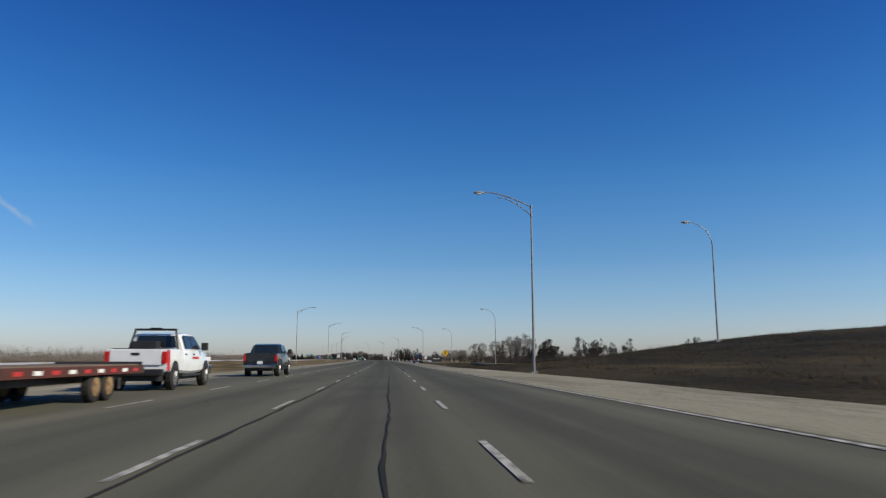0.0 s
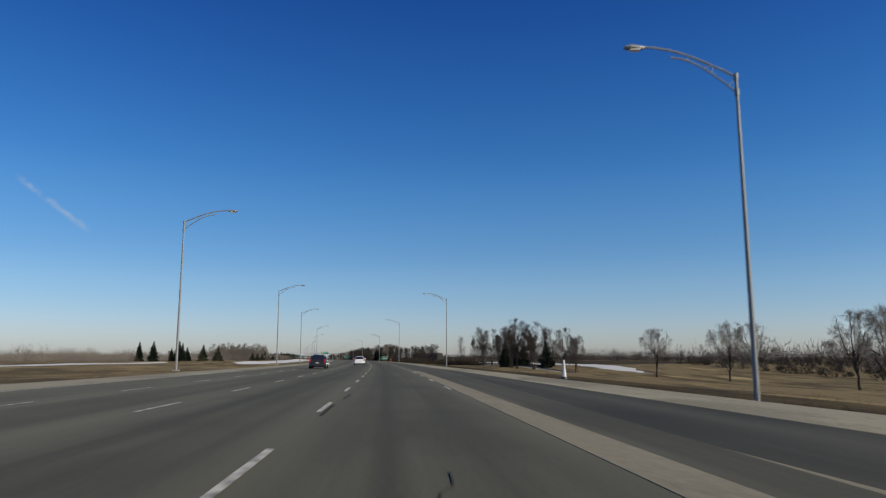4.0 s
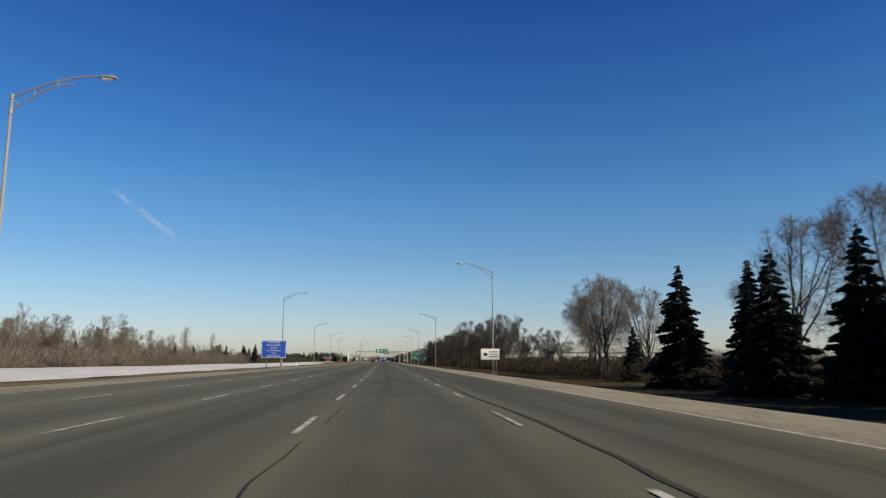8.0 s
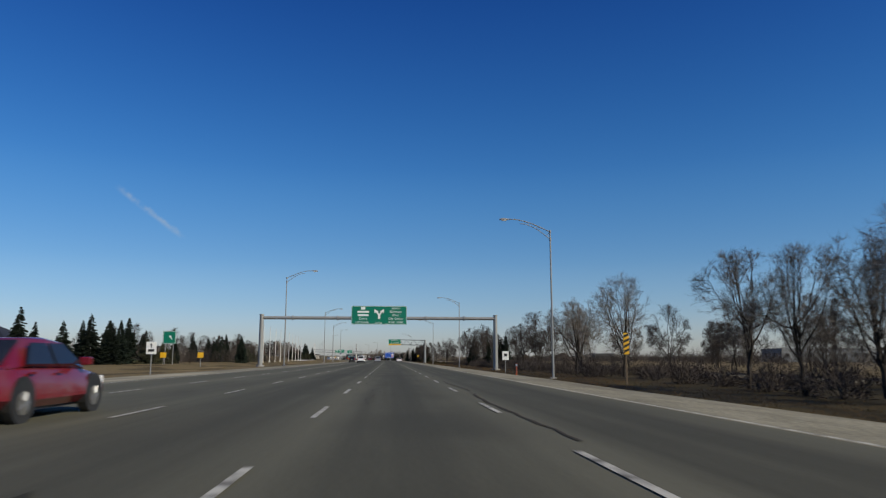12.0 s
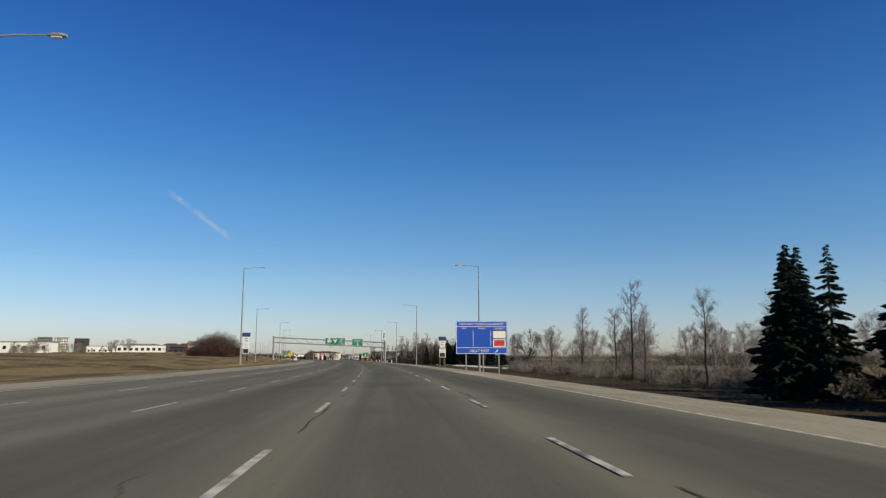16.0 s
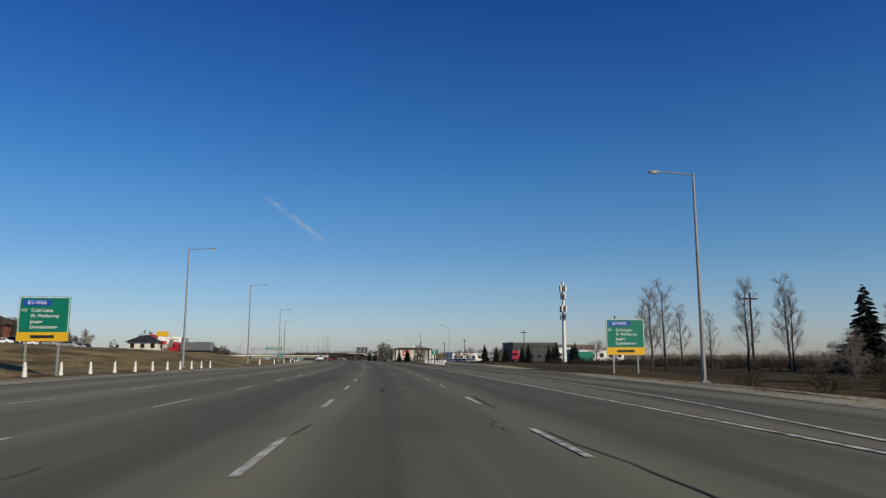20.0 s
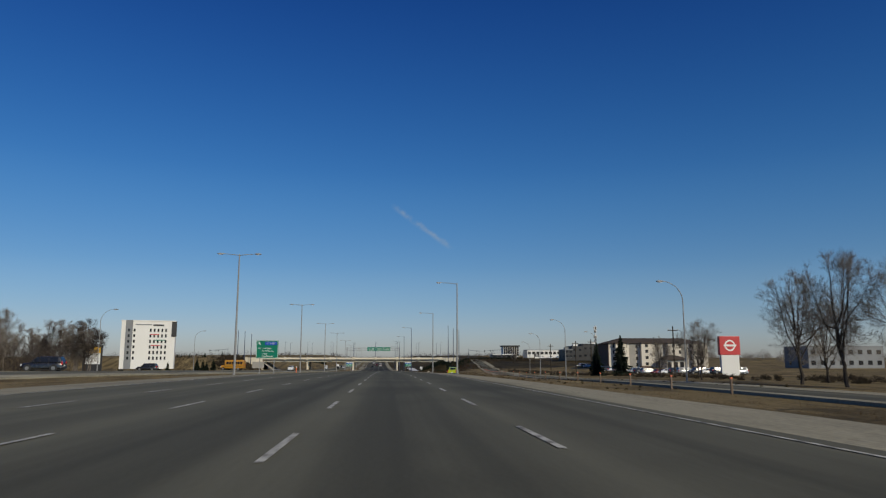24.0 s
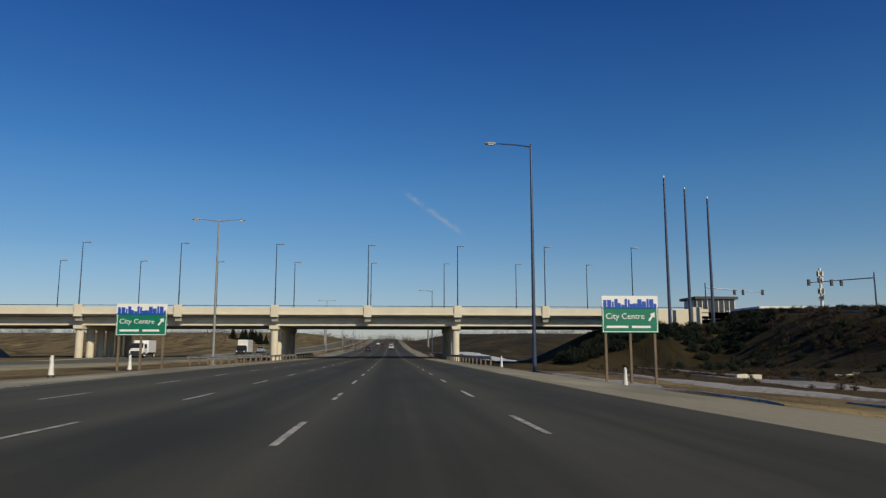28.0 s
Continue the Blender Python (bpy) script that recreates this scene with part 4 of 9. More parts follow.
def fork(t, x, z, size, mat, y=-0.034):
    """The two-headed arrow of a dividing road."""
    bm = bmesh.new()
    box(bm, (x - 0.13 * size, y - 0.008, z - 0.55 * size), (x + 0.13 * size, y, z - 0.02 * size))
    for k in (-1, 1):
        panel(bm, [(x + k * a * size, y, z + b * size) for a, b in ((-0.02, -0.06), (0.13, -0.12), (0.36, 0.2), (0.22, 0.3))], 0.008, (0, -1, 0))
        panel(bm, [(x + k * a * size, y, z + b * size) for a, b in ((0.08, 0.26), (0.52, 0.06), (0.52, 0.52))], 0.008, (0, -1, 0))
    return part("fork_arrow", bm, mat, t)


def divide_sign(t, x0, x1, z0, z1, km):
    """The big two-way direction sign over the lanes."""
    sign_board(t, x0, x1, z0, z1, GREEN, True, -0.35)
    w, h, y = x1 - x0, z1 - z0, -0.39
    part("route_shield", B(box, (x0 + w * 0.17, y - 0.01, z1 - h * 0.2), (x0 + w * 0.25, y + 0.005, z1 - h * 0.05), 0.004), WHITE, t)
    for i, ww in enumerate((0.21, 0.2)):
        bar(t, x0 + w * 0.21, z1 - h * (0.32 + 0.18 * i), w * ww, h * 0.1, WHITE, y + 0.005)
    lettering("Drive", t, x0 + w * 0.21, z1 - h * 0.69, h * 0.19, WHITE, y)
    lettering("LEFT LANES", t, x0 + w * 0.19, z0 + h * 0.11, h * 0.135, WHITE, y)
    lettering(km, t, x0 + w * 0.495, z0 + h * 0.09, h * 0.13, WHITE, y)
    for i, (txt, sz) in enumerate((("NORTH", 0.135), ("Gateway", 0.185), ("Blvd.", 0.185), ("City Centre", 0.165), ("RIGHT LANES", 0.13))):
        lettering(txt, t, x0 + w * 0.8, z1 - h * (0.13 + 0.185 * i), h * sz, WHITE, y)
    fork(t, x0 + w * 0.5, z0 + h * 0.58, h * 0.5, WHITE, y)


def gantry_single():
    t = thing("sign_gantry", at(1545, 0, 0), "grey steel pipe gantry carrying a green direction sign over the lanes", "sign gantry")
    for x, z in ((-21.5, stand(1545, -21.5)), (20.8, stand(1545, 20.8))):
        part("footing", B(tube, [(x, 0, z - 0.5), (x, 0, z + 0.25)], 0.75, 14), CONCDARK, t)
        part("column", B(tube, [(x, 0, z + 0.2), (x, 0, 8.9)], [0.42, 0.36], 14), GALV, t, smooth=True)
        part("cap", B(tube, [(x, 0, 8.9), (x, 0, 9.0)], 0.42, 14), GALV, t)
    for a, b in ((-21.5, -8), (-8, 8), (8, 20.8)):
        part("beam", B(tube, [(a, 0, 8.35), (b, 0, 8.35)], 0.3, 12), GALV, t, smooth=True)
    for x in (-16, -8, 8, 15):
        part("flange", B(tube, [(x - 0.1, 0, 8.35), (x + 0.1, 0, 8.35)], 0.44, 14), GALV, t)
    for x in (-4.5, -2, 1, 3.5):
        part("hanger", B(box, (x - 0.06, -0.34, 7.2), (x + 0.06, -0.26, 10.6)), GALV, t)
    divide_sign(t, -5.5, 4.5, 7.2, 10.55, "2.0 km")


def truss_gantry():
    t = thing("sign_gantry", at(2223, 0, 0), "grey steel truss gantry carrying two green direction signs over the lanes", "sign gantry")
    xl, xr = -30.6, 24.0
    for x in (xl, xr):
        z = stand(2223, x)
        zt = 11.75 if x < 0 else 9.3
        part("footing", B(tube, [(x, 0, z - 0.5), (x, 0, z + 0.3)], 0.8, 14), CONCDARK, t)
        part("column", B(tube, [(x, 0, z + 0.2), (x, 0, zt)], [0.5, 0.46], 14), GALV, t, smooth=True)
        part("cap", B(tube, [(x, 0, zt), (x, 0, zt + 0.1)], 0.55, 14), GALV, t)
        for low in (0.0, 2.4):
            part("collar", B(tube, [(x, 0, zt - 0.9 - low), (x, 0, zt - 0.15 - low)], 0.58, 14), GALV, t)

    def chord(x, low):
        f = (x - xl) / (xr - xl)
        return (11.25 - 2.3 * f) - (2.4 if low else 0.0)

    xs = list(np.linspace(xl, xr, 23))
    for low in (False, True):
        for a, b in zip(xs[:-1:4], xs[4::4] + [xr]):
            part("chord", B(tube, [(a, 0, chord(a, low)), (b, 0, chord(b, low))], 0.33, 12), GALV, t, smooth=True)
        for x in xs[4:-1:4]:
            part("flange", B(tube, [(x - 0.1, 0, chord(x, low)), (x + 0.1, 0, chord(x, low))], 0.44, 12), GALV, t)
    for i, (a, b) in enumerate(zip(xs, xs[1:])):
        k = i % 2 == 0
        part("diagonal", B(tube, [(a, 0, chord(a, not k)), (b, 0, chord(b, k))], 0.07, 6), BLUEPOLE, t)
    for x in (-4.6, -1, 2.6, 8.6, 11.6):
        part("hanger", B(box, (x - 0.06, -0.34, 7.0), (x + 0.06, -0.24, 11.0)), GALV, t)
    divide_sign(t, -5.8, 4.0, 7.75, 11.05, "1.0 km")
    sign_board(t, 7.5, 12.8, 7.3, 10.65, GREEN, True, -0.35)
    lettering("Ellerslie Rd.", t, 10.15, 9.9, 0.72, WHITE, -0.39)
    lettering("To 111 Street", t, 10.15, 9.05, 0.72, WHITE, -0.39)
    arrow(t, 10.2, 8.1, 1.15, 45, WHITE, -0.385)


def cantilever():
    t = thing("sign_gantry", at(1768, 0, 0), "grey steel cantilever truss carrying a green and yellow lane sign", "sign gantry")
    z = stand(1768, 21)
    part("footing", B(tube, [(21, 0, z - 0.5), (21, 0, z + 0.3)], 0.85, 14), CONCDARK, t)
    part("column", B(tube, [(21, 0, z + 0.2), (21, 0, 10.2)], [0.55, 0.45], 14), GALV, t, smooth=True)
    for y in (-0.6, 0.6):
        for zz in (10.1, 7.7):
            part("chord", B(tube, [(3.2, y, zz + 0.25), (21, y, zz)], 0.13, 8), STEELDARK, t)
        xs = list(np.linspace(3.4, 20.6, 11))
        for i, (a, b) in enumerate(zip(xs, xs[1:])):
            k = i % 2 == 0
            part("diagonal", B(tube, [(a, y, 7.85 if k else 10.2), (b, y, 10.2 if k else 7.85)], 0.06, 6), STEELDARK, t)
    for x in np.linspace(3.4, 20.6, 11):
        part("cross_tie", B(tube, [(x, -0.6, 10.2), (x, 0.6, 10.2)], 0.05, 6), STEELDARK, t)
    sign_board(t, 3.0, 9.0, 8.35, 10.55, GREEN, True, -0.75)
    sign_board(t, 3.0, 9.0, 7.65, 8.33, YELLOW, False, -0.75)
    lettering("Ellerslie Rd.", t, 6.0, 9.95, 0.72, WHITE, -0.79)
    lettering("To 111 Street", t, 6.0, 9.05, 0.72, WHITE, -0.79)
    lettering("KEEP RIGHT", t, 6.0, 7.98, 0.5, BLACK, -0.79)


def far_gantry():
    s, z = 3420, rise(2836) + 15.6 - rise(3420)
    t = thing("sign_gantry", at(s, 0, 0), "long grey gantry with green signs on the rise beyond the bridge", "sign gantry")
    for x in (-34, 22):
        part("column", B(tube, [(x, 0, -1), (x, 0, z + 3)], [0.5, 0.42], 12), GALV, t, smooth=True)
    for zz in (z, z + 2.2):
        part("chord", B(tube, [(-34, 0, zz), (22, 0, zz)], 0.22, 10), GALV, t, smooth=True)
    for x0, x1 in ((-12.5, -3.6), (-3.0, 4.4), (5.0, 12.4)):
        sign_board(t, x0, x1, z - 1.0, z + 3.2, GREEN, True, -0.35)
        for k in (0.7, 2.0):
            bar(t, (x0 + x1) / 2, z + k - 0.6, (x1 - x0) * 0.7, 0.4, WHITE, -0.385)


gantry_single()
far_gantry()
truss_gantry()
cantilever()


def road_sign(s, d, w, z0, z1, face, label, post_x, lines=(), border=True, turn=0.0, post_mat=None, category="road sign"):
    """A roadside sign on posts; lines are (text, x, z, size, material)."""
    g = stand(s, d)
    t = thing("road_sign", at(s, d, 0, turn), label, category)
    sign_board(t, -w / 2, w / 2, z0, z1, face, border)
    posts(t, post_x, g - 1.6, z1 - 0.15, post_mat or GALV)
    for txt, x, z, size, mat in lines:
        lettering(txt, t, x, z, size, mat)
    return t


# merge warning, a yellow diamond
t = thing("road_sign", at(121, 8.6, stand(121, 8.6)), "yellow diamond merge warning sign on a timber post", "road sign")
part("sign_panel", B(panel, [(-0.62, 0, 2.3), (0, 0, 1.68), (0.62, 0, 2.3), (0, 0, 2.92)], 0.03, (0, -1, 0)), YELLOW, t)
part("post", B(box, (-0.07, 0.02, -0.4), (0.07, 0.14, 2.9)), WOODPOST, t)
part("merge_symbol", B(tube, [(0.05, -0.036, 2.0), (0.05, -0.036, 2.62)], 0.05, 6), BLACK, t)
part("merge_symbol", B(tube, [(-0.28, -0.036, 2.08), (0.03, -0.036, 2.35)], 0.04, 6), BLACK, t)

# curve warning, a yellow diamond with a bent arrow
t = thing("road_sign", at(1733, 15.4, stand(1733, 15.4)), "yellow diamond curve warning sign on a dark timber post", "road sign")
part("sign_panel", B(panel, [(-0.55, 0, 3.3), (0, 0, 2.75), (0.55, 0, 3.3), (0, 0, 3.85)], 0.03, (0, -1, 0)), YELLOW, t)
part("post", B(box, (-0.08, 0.02, -0.4), (0.08, 0.14, 3.6)), CREOSOTE, t)
part("arrow_shaft", B(tube, [(0.1, -0.036, 3.0), (0.1, -0.036, 3.2), (0.03, -0.036, 3.38), (-0.07, -0.036, 3.5)], 0.045, 6), BLACK, t)
part("arrow_head", B(panel, [(-0.17, -0.036, 3.6), (-0.14, -0.036, 3.38), (0.04, -0.036, 3.56)], 0.01, (0, -1, 0)), BLACK, t)

for s, d, num in ((372, 23.5, "110"), (345, -20.5, "110")):
    t = thing("road_sign", at(s, d, stand(s, d)), "white speed limit sign on a single post", "road sign")
    sign_board(t, -0.6, 0.6, 1.9, 3.4, WHITE, False)
    posts(t, (0,), -0.4, 3.3, WOODPOST)
    lettering(num, t, 0, 2.45, 0.72, BLACK)
    bar(t, 0, 3.1, 0.9, 0.16, BLACK)

# dark welcome board on the verge, seen against the light
t = thing("welcome_sign", at(376, 29.5, stand(376, 29.5)), "dark stepped city welcome board with pale lettering", "sign")
for x0, x1, z1 in ((-2.6, 2.6, 3.4), (-2.6, -1.0, 4.1), (-0.6, 1.0, 4.6)):
    part("board", B(box, (x0, -0.2, 0.4 if z1 < 3.5 else 3.42), (x1, 0.2, z1), 0.03), CLADDARK, t)
posts(t, (-2, 2), -0.4, 0.6, STEELDARK, 0.15, 0)
lettering("Edmonton", t, 0, 2.2, 0.85, WHITE, -0.21)

t = road_sign(914, 20.6, 3.95, 0.36, 2.25, GREEN, "green permit notice sign on three steel posts", (-1.35, 0, 1.3),
              (("Oversize Loads Need", 0, 1.92, 0.37, WHITE), ("City Permit", 0, 1.5, 0.37, WHITE), ("Phone", -1.2, 1.06, 0.37, WHITE)))
bar(t, 0.6, 1.06, 2.1, 0.22, WHITE)
t = road_sign(1051.4, 16.5, 2.7, 1.2, 2.75, WHITE, "white photo enforcement notice with a camera symbol", (0.9,), (), False)
part("camera_symbol", B(box, (-0.95, -0.05, 1.75), (-0.4, -0.03, 2.15), 0.005), BLACK, t)
for z, w in ((2.3, 1.3), (1.98, 1.2), (1.65, 1.3)):
    bar(t, 0.42, z, w, 0.12, BLACK)
road_sign(1248, 15.9, 5.6, 1.7, 4.15, GREEN, "green exit advice sign on two steel posts", (-1.7, 1.9),
          (("Access to", 0, 3.7, 0.6, WHITE), ("111 Street Use", 0, 2.95, 0.6, WHITE), ("Ellerslie Road", 0, 2.2, 0.6, WHITE)))
road_sign(1078, -18.0, 4.3, 1.55, 4.55, BLUE, "blue dump station notice on two timber posts in the median", (-1.2, 1.2),
          tuple((txt, 0, 4.25 - 0.47 * i, 0.42, WHITE) for i, txt in enumerate(("Gateway RV", "Dump Station", "Access", "Use 23 Avenue", "Exit", "4.8 km Ahead"))), post_mat=WOODPOST)
t = road_sign(1953, 14.9, 6.6, 1.6, 5.75, BLUE, "large blue highway services board on three steel posts", (-2.0, 0.2, 2.2),
              (("HIGHWAY COMMERCIAL SERVICES", 0, 5.35, 0.36, WHITE), ("GAS", -2.3, 4.8, 0.3, WHITE), ("FOOD", 0, 4.8, 0.3, WHITE), ("LODGING", 2.25, 4.8, 0.3, WHITE), ("NEXT EXIT", -0.3, 1.98, 0.5, WHITE)))
bar(t, 0, 5.05, 6.4, 0.05, WHITE)
bar(t, 0, 2.4, 6.4, 0.05, WHITE)
bar(t, -1.1, 3.6, 0.04, 2.0, WHITE)
bar(t, 1.15, 3.6, 0.04, 2.0, WHITE)
bar(t, 2.25, 4.05, 1.6, 0.9, surface("pale_logo_panel", (0.75, 0.7, 0.55), (0.7, 0.62, 0.42), 0.5), name="logo_panel")
bar(t, 2.25, 2.98, 1.6, 0.95, WHITE, name="logo_panel")
bar(t, 2.25, 2.98, 1.35, 0.75, RED, -0.038, name="logo_shape")
arrow(t, 1.9, 1.98, 0.5, 45, WHITE)


def speed_display(s, d):
    t = thing("speed_display_sign", at(s, d, stand(s, d)), "solar speed display with a ninety limit sign on two posts", "speed sign", "speed display signs")
    posts(t, (-0.52, 0.52), -0.4, 4.0, WOODPOST, 0.09)
    part("solar_panel", B(panel, [(-0.85, -0.1, 6.3), (0.85, -0.1, 6.3), (0.85, 0.25, 7.15), (-0.85, 0.25, 7.15)], 0.06, (0, -0.9, 0.4)), PVPANEL, t)
    part("mast", B(tube, [(0, 0.2, 3.8), (0, 0.2, 6.8)], 0.06, 8), GALV, t)
    sign_board(t, -0.5, 0.5, 4.85, 6.15, WHITE, False)
    lettering("90", t, 0, 5.35, 0.75, BLACK)
    bar(t, 0, 5.92, 0.8, 0.14, BLACK)
    sign_board(t, -0.68, 0.68, 2.7, 4.6, WHITE, False)
    lettering("YOUR", t, 0, 4.33, 0.34, BLACK)
    lettering("SPEED", t, 0, 3.98, 0.34, BLACK)
    part("display", B(box, (-0.56, -0.06, 2.8), (0.56, -0.03, 3.7), 0.01), BLACK, t)
    part("battery_box", B(box, (0.15, 0.1, 1.0), (0.5, 0.4, 2.5), 0.02), CLADDARK, t)
    return t


sp = speed_display(1988.6, 14.35)
sp.scale = (K * 0.81,) * 3
again(sp, at(1991.5, -19.7, stand(1991.5, -19.7)), 0.81)

t = thing("road_sign", at(2086.6, -17.5, stand(2086.6, -17.5)), "yellow diamond warning sign with a black symbol in the median", "road sign")
part("sign_panel", B(panel, [(-0.75, 0, 2.6), (0, 0, 1.85), (0.75, 0, 2.6), (0, 0, 3.35)], 0.03, (0, -1, 0)), YELLOW, t)
part("post", B(box, (-0.06, 0.02, -0.4), (0.06, 0.12, 3.2)), GALV, t)
part("symbol", B(tube, [(-0.15, -0.036, 2.3), (0.1, -0.036, 2.55), (-0.1, -0.036, 2.9)], 0.05, 6), BLACK, t)

for s, d in ((2324.8, 24.8), (2315.8, -24.4)):
    t = road_sign(s, d, 4.1, 1.5, 5.2, GREEN, "green by-pass destination sign with a yellow exit strip", (-1.3, 1.3),
                  tuple((txt, -0.65, 3.85 - 0.47 * i, 0.42, WHITE) for i, txt in enumerate(())))
    part("by_pass_plate", B(box, (-1.75, -0.05, 4.45), (0.55, -0.03, 4.95), 0.005), BLUE, t)
    lettering("BY-PASS", t, -0.6, 4.7, 0.42, WHITE, -0.054)
    lettering("TO", t, -1.6, 4.05, 0.34, WHITE)
    for i, txt in enumerate(("Cold Lake,", "Ft. McMurray", "Jasper", "Lloydminster")):
        lettering(txt, t, -1.05, 4.05 - 0.46 * i, 0.42, WHITE, align="LEFT")
    part("exit_strip", B(box, (-2.05, -0.06, 1.5), (2.05, -0.034, 2.25), 0.005), YELLOW, t)
    bar(t, 0, 1.87, 1.9, 0.26, BLACK, -0.06)
    t.scale = (K * 0.92,) * 3
    if d < 0:
        t.location.z += 0.95 * K

t = thing("road_sign", at(2385.5, 12.7, stand(2385.5, 11.8) + 0.35), "green exit sign with a white arrow on one post", "road sign")
part("sign_panel", B(panel, [(-0.75, 0, 1.85), (0.62, 0, 1.85), (0.95, 0, 3.15), (-0.9, 0, 3.15)], 0.04, (0, -1, 0)), GREEN, t)
part("post", B(box, (-0.13, 0.02, -0.4), (0.13, 0.2, 3.0)), STEELDARK, t)
t.scale = (K * 0.76,) * 3
lettering("EXIT", t, 0, 2.85, 0.55, WHITE, -0.05)
arrow(t, 0, 2.3, 0.6, 45, WHITE, -0.046)

t = road_sign(2768, -18.6, 3.7, 2.35, 5.4, GREEN, "green by-pass destination sign with a white arrow in the median", (-1.2, 1.2))
arrow(t, -1.3, 4.85, 0.6, -30, WHITE)
part("by_pass_plate", B(box, (-0.4, -0.05, 4.6), (1.6, -0.03, 5.15), 0.005), BLUE, t)
lettering("BY-PASS", t, 0.6, 4.87, 0.38, WHITE, -0.054)
lettering("TO", t, -1.35, 4.05, 0.32, WHITE)
for i, txt in enumerate(("Cold Lake", "Ft. McMurray", "Jasper", "Lloydminster")):
    lettering(txt, t, -0.85, 4.05 - 0.44 * i, 0.36, WHITE, align="LEFT")


def city_sign(s, d):
    t = thing("road_sign", at(s, d, 0), "green city centre sign with a blue skyline strip", "road sign", "city centre signs")
    sign_board(t, -1.95, 1.95, 2.45, 4.95, GREEN)
    part("skyline_strip", B(box, (-1.95, -0.05, 4.2), (1.95, -0.032, 4.95), 0.004), WHITE, t)
    q = random.Random(5)
    x = -1.85
    while x < 1.8:
        w = q.uniform(0.12, 0.3)
        part("skyline_block", B(box, (x, -0.06, 4.1), (min(1.88, x + w), -0.051, 4.1 + q.uniform(0.25, 0.68))), BLUE, t)
        x += w + q.uniform(0.0, 0.05)
    lettering("City Centre", t, -0.35, 3.55, 0.56, WHITE)
    arrow(t, 1.5, 3.55, 0.7, 35, WHITE)
    bar(t, -0.9, 2.85, 1.5, 0.16, WHITE)
    bar(t, 0.75, 2.85, 1.3, 0.16, WHITE)
    g = stand(s, d)
    posts(t, (-1.7, 0, 1.7), g - 0.4, 4.8, WOODPOST, 0.08)
    return t


cs = city_sign(3077.8, 17.6)
again(cs, at(3088.3, -18.2, 0))

for s, d in ((1475, -18), (2912, 15.5)):
    t = thing("road_sign", at(s, d, stand(s, d)), "small white regulatory sign on a steel post", "road sign")
    sign_board(t, -0.4, 0.4, 1.7, 2.7, WHITE, False)
    posts(t, (0,), -0.4, 2.6, GALV, 0.04)
    arrow(t, 0, 2.4, 0.35, 0, BLACK)
    bar(t, 0, 2.0, 0.5, 0.2, BLACK)
t = thing("road_sign", at(1514, 17.5, stand(1514, 17.5)), "small white regulatory sign on a steel post", "road sign")
sign_board(t, -0.45, 0.45, 1.9, 3.1, WHITE, False)
posts(t, (0,), -0.4, 3.0, GALV, 0.04)
bar(t, 0, 2.6, 0.45, 0.4, BLACK)
t = thing("road_sign", at(1471, 20.2, stand(1471, 20.2)), "yellow and black striped hazard marker on a post", "road sign")
sign_board(t, -0.22, 0.22, 2.4, 4.1, YELLOW, False)
posts(t, (0,), -0.4, 4.0, WOODPOST, 0.05)
for i in range(4):
    part("stripe", B(panel, [(-0.21, -0.034, 2.5 + 0.4 * i), (0.21, -0.034, 2.7 + 0.4 * i), (0.21, -0.034, 2.9 + 0.4 * i), (-0.21, -0.034, 2.7 + 0.4 * i)], 0.006, (0, -1, 0)), BLACK, t)

# distant backs of signs and a flat grey board by the bridge
t = thing("road_sign", at(3005, -59.5, stand(3005, -59.5)), "large grey back of a sign facing the other way", "road sign")
part("sign_panel", B(box, (-2.85, 0, 1.2), (2.85, 0.06, 4.3), 0.01), CONCDARK, t)
posts(t, (-1.8, 1.8), -0.4, 4.0, WOODPOST, 0.1)


# ---- delineators and guard rails ----
cap_post = None
for s in [2690 + 11 * i for i in range(11)] + [2816 + 6.5 * i for i in range(17)]:
    d = along(OFF_RAMP, s) - 4.3
    m = at(s, d, land(s, d) + 0.1)
    if cap_post:
        again(cap_post, m)
    else:
        cap_post = thing("marker_post", m, "short timber post with an orange cap beside the ramp", "marker post", "orange-capped posts")
        part("post", B(box, (-0.065, -0.065, -0.3), (0.065, 0.065, 0.9), 0.012), TIMBER, cap_post)
        part("cap", B(box, (-0.07, -0.07, 0.9), (0.07, 0.07, 1.02), 0.015), ORANGE, cap_post, "orange painted cap")

def flex_post(m, h, label, group):
    t = thing("marker_post", m, label, "marker post", group)
    part("shaft", B(tube, [(0, 0, 0.1), (0, 0, 0.22), (0, 0, 0.5 * h), (0, 0, h - 0.04), (0, 0, h)], [0.15, 0.135, 0.1, 0.065, 0.05], 8), PLASTIC, t, smooth=True)
    part("foot", B(tube, [(0, 0, -0.1), (0, 0, 0.12)], [0.21, 0.17], 8), TRIM, t)
    part("reflector", B(box, (-0.05, -0.1, h - 0.27), (0.05, -0.07, h - 0.1)), WHITE, t)
    return t


